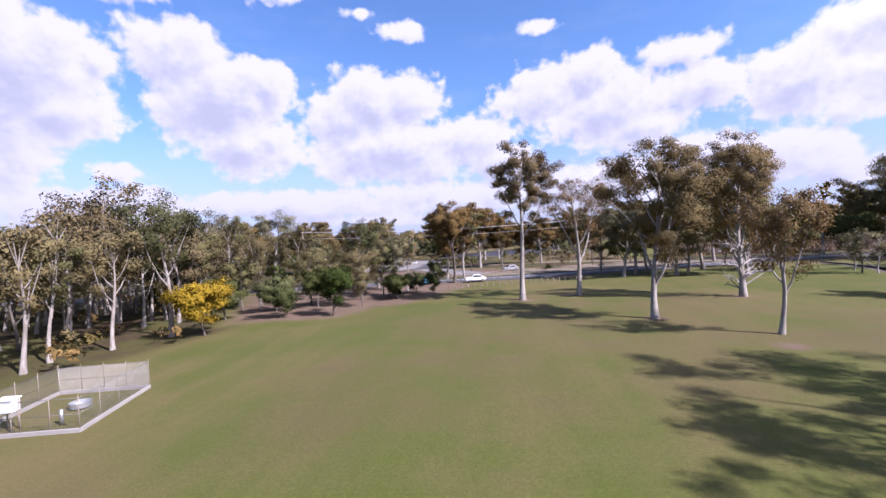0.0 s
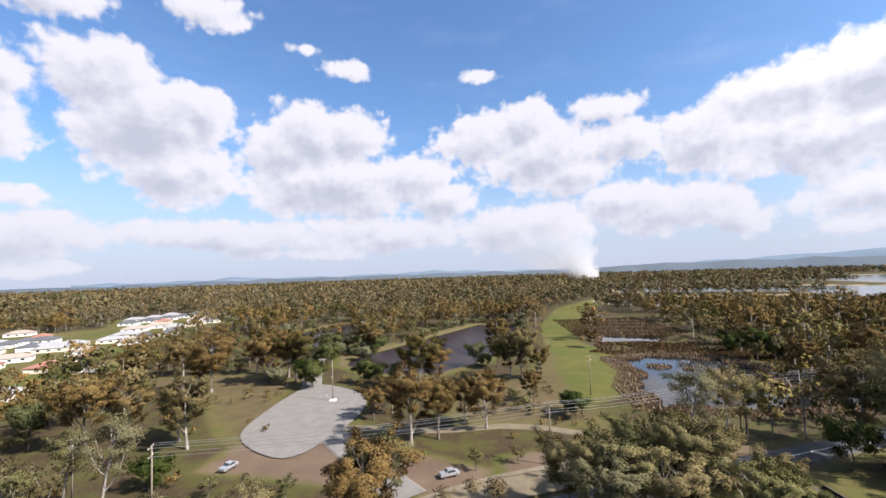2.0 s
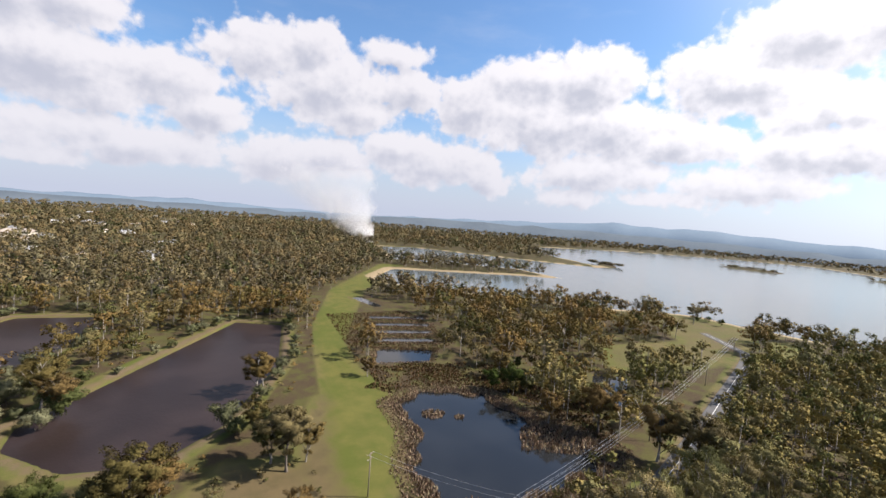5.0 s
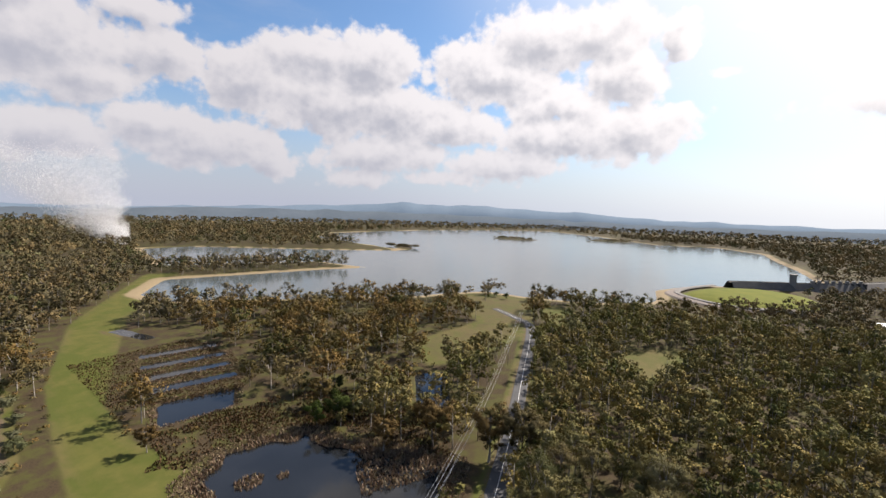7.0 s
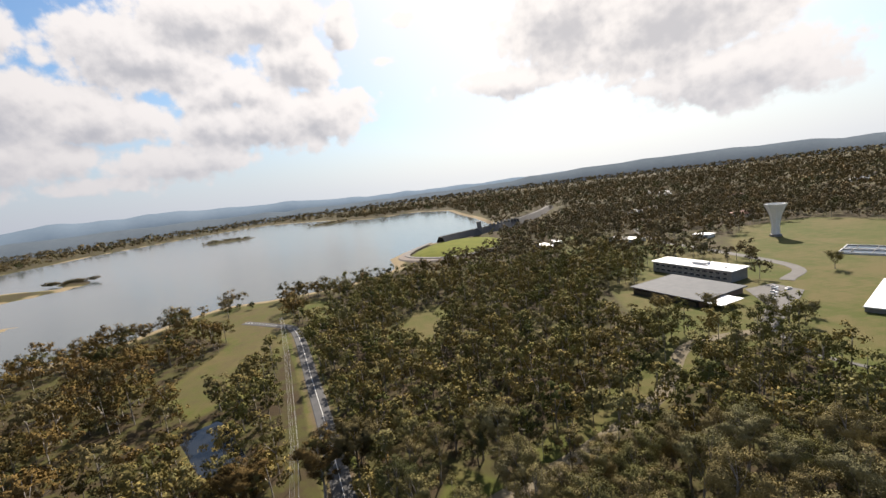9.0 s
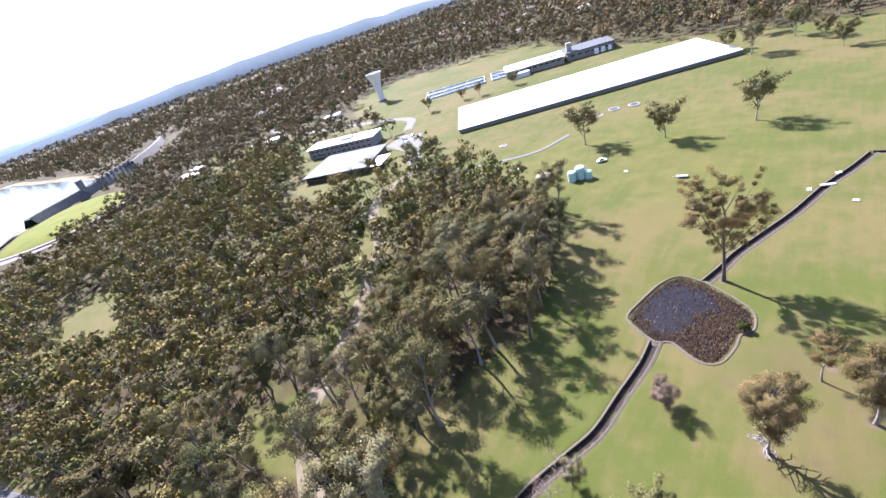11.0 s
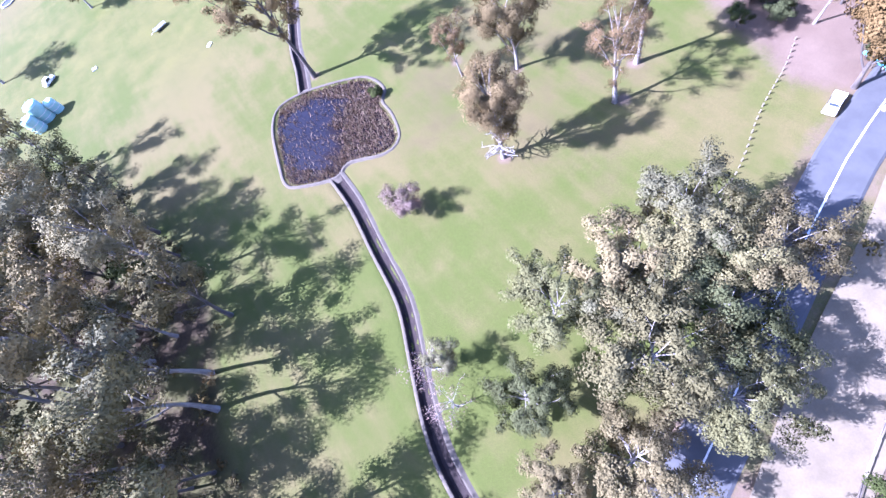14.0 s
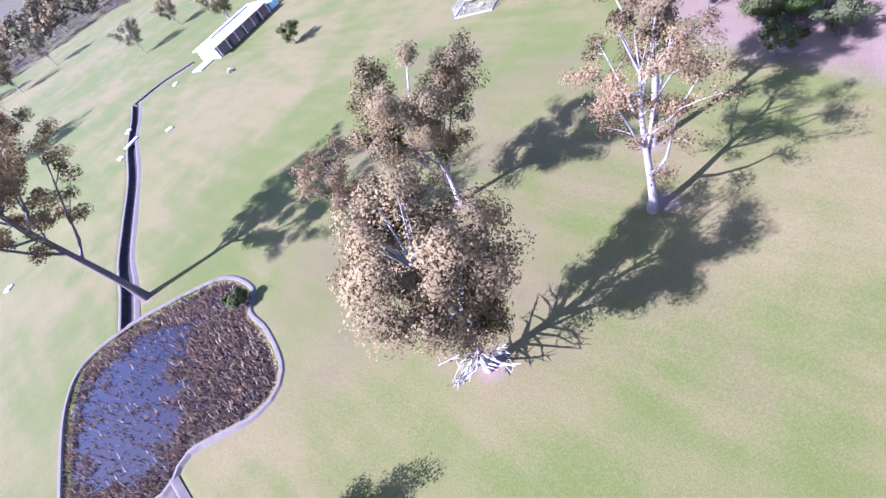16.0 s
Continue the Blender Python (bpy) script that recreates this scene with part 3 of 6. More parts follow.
FIELD = [(-37.1, 102.5), (-24.1, 74.9), (-34.8, 52), (-41.2, 19.4), (-62.3, -37.6), (-131.5, -113.1), (-57, -285.3), (63.6, -304), (203, -338.3), (343.9, -431.8), (531.2, -374.3), (536.2, -280.6), (460.3, -207.8), (350.5, -144.7),
         (304.2, -110.3), (242.4, -71.6), (161.2, -47), (115.3, -16.1), (99.8, 19.1), (93.5, 48.4), (101.8, 72.9), (105.4, 97.3), (101.2, 117.7), (72.3, 122.4), (55.7, 116.4), (15, 104.3)]
HOUSES_LAND = [(-146, 132), (-215, 150), (-420, 290), (-405, 440), (-262, 440), (-225, 360), (-176, 250)]
HOUSES_NORTH = [(-228, 352), (-262, 345), (-335, 430), (-405, 540), (-355, 615), (-262, 600), (-240, 480)]
PARK_LAND = [(248.4, 233.3), (301.8, 225.9), (356, 235.5), (416.5, 251.6), (463.5, 269.2), (467.1, 320.4), (440.9, 349.2), (403.3, 346.8), (350.7, 275.6), (264.4, 283.6), (230.9, 247.2)]
DAM_GRASS = [(640, 142), (602, 120), (585, 85), (600, 40), (640, 6), (720, 0), (762, 46), (735, 102), (690, 130)]
ADMIN_LAND = [(234.7, -67.1), (215.5, -24.4), (232.7, -5.2), (318.8, -19), (465.5, -56.8), (591.9, -34.6), (653, -110.5), (528.5, -172.1), (386.1, -168.7), (304, -120.3)]
GLADES = [[(291.2, 123.1), (353.7, 99.4), (378.4, 117.6), (341.4, 149.5), (308.9, 153.6)], [(374.7, 182.7), (430.8, 211.1), (460.2, 243.4), (437.9, 252.6), (376.5, 219)],
          [(120.9, 104.6), (153.6, 102.5), (164.6, 117.2), (143.5, 124.9), (120.4, 119.6)], [(221.2, -19.7), (243.7, -13.8), (205.9, 35.9), (169.2, 87.1), (152.7, 84.8), (183.6, 26.6)]]
DIRT = [[(10.5, 114.9), (52.7, 126.2), (79.3, 135.6), (76.9, 150.1), (49.2, 146.6), (11.5, 134.8)], [(-25.6, 64.2), (-17, 65.5), (-12, 78.1), (-7.5, 92), (-12.2, 101.4), (-41, 96), (-42.4, 87)], [(-60.6, 130.6), (2.4, 114.6), (11.9, 127.1), (-7, 138), (-33.7, 148.2), (-57.6, 154.1)], [(-39.1, 52.1), (-24.2, 56.3), (-17.6, 72.1), (-25.4, 92.6), (-58, 83.5)]]
DRY = [[(-159.6, 205.4), (-67, 180), (-61.4, 214.3), (-95.2, 231), (-158.8, 230.6)], [(2.5, 157), (51, 151.8), (41, 196.2), (34.8, 212.9), (10.7, 216.8), (-9.3, 192.4)], [(-64.6, 149.2), (-6.7, 133.5), (-42.6, 181.3), (-107.1, 208.5)],
       [(58, 38.5), (17.6, 17.8), (-25.5, 4.9), (-23.3, 59.7), (26, 93.4)], [(26, 176), (30, 208), (48, 260), (57, 262), (48, 215), (46, 178)]]


# ---- ground and water ----
def lines(spans):
    """Grid lines: (from, to, step) spans joined without repeats."""
    out = []
    for a, b, step in spans:
        n = max(1, round((b - a) / step))
        out += [a + (b - a) * i / n for i in range(n)]
    return np.array(out + [spans[-1][1]])


def build_ground():
    xs = lines([(-4800, -2000, 350), (-2000, -400, 80), (-400, -130, 12), (-130, -4, 3.5), (-4, 82, 1.0), (82, 250, 3.5), (250, 760, 12), (760, 2300, 28), (2300, 2960, 80), (2960, 4800, 350)])
    ys = lines([(-4800, -2000, 350), (-2000, -400, 80), (-400, -85, 8), (-85, 124, 1.1), (124, 480, 3.5), (480, 760, 12), (760, 1600, 28), (1600, 2960, 80), (2960, 4800, 350)])
    gx, gy = np.meshgrid(xs, ys)
    z = np.zeros_like(gx)
    rng = np.random.default_rng(3)
    wob = 0.10 * np.sin(gx * 0.061 + 1.3) * np.sin(gy * 0.053) + 0.06 * np.sin(gx * 0.19) * np.sin(gy * 0.17 + 0.6)
    z += wob
    r = np.hypot(gx, gy)
    z -= np.clip(r - 2800, 0, None) * 0.07
    step = lambda d, w: np.clip(0.5 - d / (2 * w), 0, 1) ** 2 * (3 - 2 * np.clip(0.5 - d / (2 * w), 0, 1))
    far = (gx > 150) & (gx < 2600) & (gy > -150) & (gy < 1750)
    lake = np.full(gx.shape, 1e9)
    lake[far] = poly_distance(gx[far], gy[far], LAKE)
    z -= 4.0 * step(lake + 6, 14)
    pools = np.full(gx.shape, 1e9)
    for poly, depth in ((BIG_POND, 1.6), (BASIN_A, 2.2), (BASIN_B, 2.2), (POND_ONE, 1.4), (POND_THREE, 1.6), *((t, 1.0) for t in TERRACES)):
        near = (np.abs(gx - poly[0][0]) < 250) & (np.abs(gy - poly[0][1]) < 250)
        d = np.full(gx.shape, 1e9)
        d[near] = poly_distance(gx[near], gy[near], poly)
        pools = np.minimum(pools, d)
        z -= depth * step(d, 3.0)
    near = (np.abs(gx - 40) < 90) & (np.abs(gy - 20) < 125)
    bog = np.full(gx.shape, 1e9)
    bog[near] = poly_distance(gx[near], gy[near], closed(BOG, 1.5))
    drain = np.full(gx.shape, 1e9)
    for line in (DRAIN, DRAIN_UPPER, DRAIN_SIDE):
        drain[near] = np.minimum(drain[near], line_distance(gx[near], gy[near], smooth_line(line, 2)))
    cut = step(drain - 1.0, 0.75)
    z = np.where(drain < 30, z - 0.85 * cut, z)
    z -= np.where(drain < 1.6, 0, 1) * 0.75 * step(bog + 1.2, 1.0)
    # islands and the wooded point
    for cx, cy, ax, ay, turn in ((1460, 765, 95, 38, 100), (1700, 480, 90, 34, 105), (868, 806, 60, 18, 60)):
        c, s = math.cos(radians(turn)), math.sin(radians(turn))
        u, v = (gx - cx) * c + (gy - cy) * s, -(gx - cx) * s + (gy - cy) * c
        q = np.hypot(u / ax, v / ay)
        z += np.where(far, 11.0 * np.clip(1.2 - q, 0, 0.72), 0)
    # grassed embankment of the dam
    near_dam = (gx > 480) & (gx < 1000) & (gy > -250) & (gy < 220)
    dam = np.full(gx.shape, 1e9)
    dam[near_dam] = poly_distance(gx[near_dam], gy[near_dam], DAM_GRASS)
    z += np.where(dam < 0, np.clip(-dam * 0.16, 0, 4.5), 0)
    below = np.full(gx.shape, 1e9)
    below[near_dam | ((gx > 800) & (gx < 1150) & (gy > -420) & (gy < 100))] = 0
    spot = below < 1
    below[spot] = line_distance(gx[spot], gy[spot], [(712, 66), (776, -26), (880, -125), (985, -200)])
    z -= 13.0 * step(below - 26, 26)
    # layers of cover
    dirt, dry, lush, litter, sand = (np.zeros_like(gx) for _ in range(5))
    close = (np.abs(gx) < 700) & (np.abs(gy) < 800)
    soft = lambda poly, w: step(poly_distance(gx[close], gy[close], poly), w)
    open_land = np.zeros(close.sum())
    for poly, w in ((FIELD, 7), (GREEN_STRIP, 4), (HOUSES_LAND, 20), (HOUSES_NORTH, 16), (PARK_LAND, 8), (DAM_GRASS, 6), (ADMIN_LAND, 10), *((g, 5) for g in GLADES), *((g, 6) for g in DRY), *((g, 5) for g in DIRT)):
        open_land = np.maximum(open_land, soft(poly, w))
    litter[:] = 0.85
    litter[close] = np.clip(0.9 - open_land, 0, 1)
    for poly in DIRT:
        dirt[close] = np.maximum(dirt[close], 0.8 * soft(poly, 6))
    for k, poly in enumerate(DRY):
        dry[close] = np.maximum(dry[close], (0.85, 0.8, 0.8, 0.42, 0.8)[k] * soft(poly, 14))
    dry[close] = np.maximum(dry[close], 0.5 * soft(PARK_LAND, 10))
    lush[close] = np.maximum(lush[close], 0.62 * soft(GREEN_STRIP, 6))
    lush[close] = np.maximum(lush[close], 1.0 * soft(DAM_GRASS, 6))
    lush[close] = np.maximum(lush[close], 0.5 * soft([(28.6, -10.6), (161.2, -41.2), (214.6, -83.5), (90.5, -162.6), (21.4, -123)], 30))
    lush[close] = np.maximum(lush[close], 0.8 * soft([(83.3, -80.3), (99.5, -92.3), (91.7, -112.9), (73.7, -106.4)], 8))
    litter *= 1 - np.clip(lush, 0, 1)
    bank = np.clip(1 - np.abs(pools - 3) / 6, 0, 1)
    dry = np.maximum(dry, bank * 0.75)
    for poly in (BASIN_A, BASIN_B):
        rim = poly_distance(gx[close], gy[close], poly)
        dirt[close] = np.maximum(dirt[close], 0.48 * np.clip(1.3 - np.abs(rim - 4) / 4.5, 0, 1))
        litter[close] *= 1 - np.clip(1.4 - np.abs(rim - 4) / 5, 0, 1)
    sand = np.maximum(sand, np.clip(1.15 - np.abs(lake - 2) / 16, 0, 1) * (lake < 60))
    litter *= 1 - sand
    road_edge = np.zeros_like(gx)
    road_edge[close] = step(line_distance(gx[close], gy[close], ROAD) - 7, 3)
    dirt = np.maximum(dirt, road_edge * 0.55)
    litter *= 1 - road_edge
    for tx, ty in ((32.7, 66.4), (16.8, 51.7), (9.9, 73.1), (2.3, 68.7), (48.7, 12.2), (23.3, 38.8)):
        dirt = np.maximum(dirt, 0.62 * np.clip(1.6 - np.hypot(gx - tx, gy - ty) / 1.7, 0, 1))
    ny, nx = gx.shape
    verts = np.stack([gx, gy, z], -1).reshape(-1, 3)
    i = np.arange(nx * ny).reshape(ny, nx)
    a, b, c, d = i[:-1, :-1].ravel(), i[:-1, 1:].ravel(), i[1:, 1:].ravel(), i[1:, :-1].ravel()
    tris = np.concatenate([np.stack([a, b, c], 1), np.stack([a, c, d], 1)])
    me = big_mesh("ground", verts, tris, "ground")
    col = me.attributes.new("cover", "FLOAT_COLOR", "POINT")
    col.data.foreach_set("color", np.stack([dirt, dry, lush, np.ones_like(dirt)], -1).astype(np.float32).ravel())
    for name, layer in (("litter", litter), ("sand", sand)):
        at = me.attributes.new(name, "FLOAT", "POINT")
        at.data.foreach_set("value", layer.astype(np.float32).ravel())
    me.polygons.foreach_set("use_smooth", [True] * len(me.polygons))
    ob = new("ground", me)
    tagged(ob, "mown green and straw-coloured grass with bare earth and forest litter", "ground", kind="structure")


build_ground()


def sheet(name, outline, z, mat, label, category="water", kind="structure"):
    """A flat sheet with a rounded outline."""
    bm = bmesh.new()
    face = bm.faces.new([bm.verts.new((x, y, z)) for x, y in outline])
    if face.normal.z < 0:
        face.normal_flip()
    bmesh.ops.triangulate(bm, faces=bm.faces[:])
    bm.normal_update()
    for f in bm.faces:
        if f.normal.z < 0:
            f.normal_flip()
    me = bpy.data.meshes.new(name)
    bm.to_mesh(me)
    bm.free()
    me.materials.append(MAT[mat])
    return tagged(new(name, me), label, category, kind=kind)


def grown(poly, by):
    c = Vector((sum(p[0] for p in poly) / len(poly), sum(p[1] for p in poly) / len(poly)))
    return [tuple(c + (Vector(p) - c) * (1 + by / max(1.0, (Vector(p) - c).length))) for p in poly]


def pushed(poly, by):
    """The outline moved outward by so many metres."""
    p = [Vector(q) for q in poly]
    area = sum(a.x * b.y - b.x * a.y for a, b in zip(p, p[1:] + p[:1]))
    out = []
    for a, b, c in zip(p[-1:] + p[:-1], p, p[1:] + p[:1]):
        d = ((b - a).normalized() + (c - b).normalized()).normalized() * (1 if area > 0 else -1)
        out.append((b.x + d.y * by, b.y - d.x * by))
    return out


sheet("lake_water", pushed(LAKE, 9), -1.3, "lake", "broad grey-blue reservoir lake with faint ripples")
sheet("pond_water", grown(BIG_POND, 5), -0.75, "pond", "still dark pond reflecting the sky among reed banks")
sheet("pond_water", grown(POND_ONE, 5), -0.6, "pond", "small still pond beside the green strip")
sheet("pond_water", grown(POND_THREE, 5), -0.7, "pond", "narrow dark pond among trees")
sheet("basin_water", grown(BASIN_A, 4), -1.1, "basin", "long dark brown settling basin with earth banks")
sheet("basin_water", grown(BASIN_B, 4), -1.1, "basin", "dark settling basin behind shrubs")
for t in TERRACES:
    sheet("pond_water", grown(t, 3), -0.45, "pond", "narrow strip pond between grass terraces")


def ribbon_data(line, half, z, lift=None):
    """A strip along a line; half is its half width or a list of (offset, height) across it."""
    across = half if isinstance(half, list) else [(-half, z), (half, z)]
    verts, faces = [], []
    for k, (x, y) in enumerate(line):
        a, b = line[max(0, k - 1)], line[min(len(line) - 1, k + 1)]
        d = Vector((b[0] - a[0], b[1] - a[1])).normalized()
        for off, h in across:
            verts.append((x + d.y * off, y - d.x * off, h))
        if k:
            m, o = len(across), (k - 1) * len(across)
            faces += [(o + i, o + m + i, o + m + i + 1, o + i + 1) for i in range(m - 1)]
    return verts, [tuple(reversed(f)) for f in faces]


def ribbon(name, line, half, z, mat, label, category, kind="structure"):
    return tagged(new(name, mesh_of(name, *ribbon_data(line, half, z), mat)), label, category, kind=kind)


road_line = smooth_line(ROAD, 6)
road = ribbon("road", road_line, [(-3.9, 0.02), (-3.5, 0.21), (0, 0.27), (3.5, 0.21), (3.9, 0.02)], 0, "asphalt", "straight grey two-lane asphalt road with a pale centre line", "road")
part("centre_line", mesh_of("centre_line", *ribbon_data(road_line, 0.11, 0.285), "paint"), road, "pale painted centre line")
ribbon("gravel_road", smooth_line(GRAVEL, 5), [(-4.2, 0.0), (-3.7, 0.2), (3.7, 0.2), (4.2, 0.0)], 0, "gravel", "pale grey unsealed gravel road", "road")
sheet("gravel_lot", closed([(-59.8, 150.9), (-42.1, 136.5), (-33.8, 149.4), (-29.4, 173), (-33.9, 192.5), (-51.3, 207.8), (-59.7, 204.6), (-62.8, 174.3)], 3), 0.235, "gravel", "pale gravel turning area beside the road", "road")
ribbon("gravel_track", smooth_line(TRACK, 4), [(-2.2, 0.0), (-1.9, 0.2), (1.9, 0.2), (2.2, 0.0)], 0, "sandpath", "narrow pale gravel track", "path")
ribbon("forest_path", smooth_line([(239.2, -63.4), (233.6, -15.3), (192.3, 23.3), (160.9, 71.8), (142.8, 108), (130.5, 116.8), (110.8, 128.6)], 4), [(-3.4, 0.0), (-3.0, 0.2), (3.0, 0.2), (3.4, 0.0)], 0, "sandpath", "pale sandy drive winding through the forest", "path")
ribbon("service_path", smooth_line([(239.2, -65.4), (207.2, -59.4), (182.3, -70.6), (158.9, -85.7), (148.5, -110.2)], 4), [(-1.6, 0.0), (-1.3, 0.19), (1.3, 0.19), (1.6, 0.0)], 0, "paving", "worn pale path across the grass", "path")

# the sunk drain through the grass: bed, sloping sides and bleached verges
for line, name in ((DRAIN, "drain"), (DRAIN_UPPER, "drain"), (DRAIN_SIDE, "drain")):
    ln = smooth_line(line, 1.5)
    rng = random.Random(7)
    ob = thing(name, "sunken drain with dark muddy bed and bleached grass verges", "drain", kind="structure")
    part("bed", mesh_of("bed", *ribbon_data(ln, [(-0.62, -0.62), (0, -0.7), (0.62, -0.62)], 0), "mud"), ob, "dark wet mud bed")
    for side in (-1, 1):
        cross = [(0.6, -0.63), (0.8, -0.3), (0.95, 0.0), (1.1, 0.15)]
        cross = [(side * o, h) for o, h in cross]
        part("side", mesh_of("side", *ribbon_data(ln, cross if side > 0 else cross[::-1], 0), "mud"), ob)
        cross = [(1.1, 0.15), (1.3, 0.2), (1.45, 0.17), (1.7 if side < 0 else 2.0, 0.0)]
        cross = [(side * o, h) for o, h in cross]
        part("verge", mesh_of("verge", *ribbon_data(ln, cross if side > 0 else cross[::-1], 0), "verge"), ob, "bleached dry verge")
bog_loop = closed(BOG, 1.2)
bog = sheet("bog_water", closed(grown(BOG, -0.6), 1.2), -0.4, "bog", "dark boggy pool choked with reeds, ringed by a pale verge")
part("verge", mesh_of("verge", *ribbon_data(bog_loop + bog_loop[:2], [(-0.42, 0.0), (-0.25, 0.17), (0.1, 0.18), (0.45, -0.1), (1.3, -0.5)], 0), "verge"), bog, "bleached rim")


# ---- far hills ----
def hill(name, mat, label, az0, az1, radius, tops, seed):
    """A range on the skyline: bearings in degrees, left positive; tops as (bearing, height)."""
    n = 160
    rnd = random.Random(seed)
    ph = [rnd.uniform(0, 6.28) for _ in range(5)]
    verts, faces = [], []
    for i in range(n + 1):
        az = az0 + (az1 - az0) * i / n
        h = np.interp(-az, [-a for a, _ in tops], [b for _, b in tops])
        h += sum(5.0 / (k + 1) * math.sin(az * (0.9 + 0.8 * k * k) + ph[k]) for k in range(5))
        a = radians(az)
        for rr, zz in ((radius - 500, -230), (radius - 180, h * 0.55 - 60), (radius, h), (radius + 350, -230)):
            verts.append((-math.sin(a) * rr, math.cos(a) * rr, zz))
        if i:
            o = (i - 1) * 4
            faces += [(o + k, o + 4 + k, o + 5 + k, o + k + 1) for k in range(3)]
    return tagged(new(name, mesh_of(name, verts, faces, mat, True)), label, "hills", kind="structure")


# the blue of both ranges is painted haze, paler on the farther one
hill("near_hills", "hill", "low wooded hills with blue haze painted in", 100, -260, 3500,
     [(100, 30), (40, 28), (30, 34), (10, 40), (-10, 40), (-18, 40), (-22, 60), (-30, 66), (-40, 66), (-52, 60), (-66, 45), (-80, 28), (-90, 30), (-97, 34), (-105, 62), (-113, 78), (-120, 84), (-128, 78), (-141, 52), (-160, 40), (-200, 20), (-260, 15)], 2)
hill("far_range", "hill_far", "mountain range beyond the lake, painted pale blue for haze", 42, -120, 4500,
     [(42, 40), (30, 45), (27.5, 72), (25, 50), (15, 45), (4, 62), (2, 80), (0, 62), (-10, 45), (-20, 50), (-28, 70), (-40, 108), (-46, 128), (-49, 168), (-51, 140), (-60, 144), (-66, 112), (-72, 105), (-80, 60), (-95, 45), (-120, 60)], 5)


# ---- trees ----
def as_tris(verts, faces):
    tris = []
    for f in faces:
        tris += [(f[0], f[i], f[i + 1]) for i in range(1, len(f) - 1)]
    return np.array(verts, float).reshape(-1, 3), np.array(tris, int).reshape(-1, 3)


def grow(seed, height, spread, first, limbs=5, twigs=4, lean=0.06, wood=0.018, sides=6, dead=0):
    """Trunk, limbs and twigs of a gum: tubes and the places where leaves hang."""
    rnd = random.Random(seed)
    tubes, tips = [], []
    top = height * 0.72
    bend = (rnd.uniform(-lean, lean) * height, rnd.uniform(-lean, lean) * height)
    def spine(t):
        return Vector((bend[0] * t * t + 0.25 * math.sin(5 * t + seed), bend[1] * t * t + 0.25 * math.cos(4 * t + seed), top * t))
    r0 = height * wood
    steps = 7
    tubes.append(([spine(i / steps) for i in range(steps + 1)], [r0 * (1.35 if i == 0 else 1 - 0.72 * i / steps) for i in range(steps + 1)], sides + 2))
    count = limbs + rnd.randint(0, 2)
    for k in range(count):
        t = first + (1 - first) * (k / count) ** 0.8
        base = spine(t)
        az = k * 2.4 + rnd.uniform(-0.5, 0.5)
        out = spread * (0.55 + 0.45 * math.sin(math.pi * min(1, 0.25 + (k + 0.5) / count * 0.75))) * rnd.uniform(0.75, 1.15)
        up = (height - base.z) * rnd.uniform(0.45, 0.85)
        end = base + Vector((math.cos(az) * out, math.sin(az) * out, up))
        mid = base.lerp(end, 0.5) + Vector((rnd.uniform(-0.6, 0.6), rnd.uniform(-0.6, 0.6), -up * 0.08))
        q1 = base.lerp(mid, 0.5) + Vector((0, 0, -up * 0.05))
        rl = r0 * (1 - 0.6 * t) * 0.55
        tubes.append(([base, q1, mid, end], [rl, rl * 0.8, rl * 0.6, rl * 0.2], sides))
        for j in range(twigs):
            s = 0.35 + 0.65 * (j + rnd.random()) / twigs
            b = (q1.lerp(mid, s * 2 - 0.5) if s < 0.6 else mid.lerp(end, (s - 0.5) * 2))
            a2 = az + rnd.uniform(-1.5, 1.5)
            ln = spread * rnd.uniform(0.22, 0.5)
            e = b + Vector((math.cos(a2) * ln, math.sin(a2) * ln, ln * rnd.uniform(0.1, 0.9)))
            tubes.append(([b, b.lerp(e, 0.5) + Vector((0, 0, 0.12)), e], [rl * 0.32, rl * 0.22, rl * 0.08], 4))
            tips += [e, b.lerp(e, 0.6)]
        tips.append(end)
    apex = spine(1.0)
    for j in range(4):
        a2 = rnd.uniform(0, 6.28)
        e = apex + Vector((math.cos(a2) * spread * 0.35, math.sin(a2) * spread * 0.35, (height - apex.z) * rnd.uniform(0.5, 0.95)))
        tubes.append(([apex, apex.lerp(e, 0.5), e], [r0 * 0.26, r0 * 0.16, r0 * 0.05], 4))
        tips.append(e)
    stubs = []
    for j in range(dead):
        a2 = rnd.uniform(0, 6.28)
        b = spine(rnd.uniform(0.03, 0.42))
        ln = rnd.uniform(1.8, 4.2)
        e = b + Vector((math.cos(a2) * ln, math.sin(a2) * ln, rnd.uniform(0.2, 2.4)))
        m = b.lerp(e, 0.5) + Vector((rnd.uniform(-0.5, 0.5), rnd.uniform(-0.5, 0.5), 0.4))
        stubs.append(([b, m, e], [0.13, 0.09, 0.03], 5))
        for _ in range(3):
            f = m.lerp(e, rnd.random())
            stubs.append(([f, f + Vector((rnd.uniform(-1, 1), rnd.uniform(-1, 1), rnd.uniform(0.2, 1.2)))], [0.05, 0.015], 4))
    return tubes, tips, stubs


def wood_arrays(tubes):
    vs, ts, o = [], [], 0
    for pts, rad, sides in tubes:
        v, t = as_tris(*tube_data(pts, rad, sides, False))
        vs.append(v), ts.append(t + o)
        o += len(v)
    return np.concatenate(vs), np.concatenate(ts)


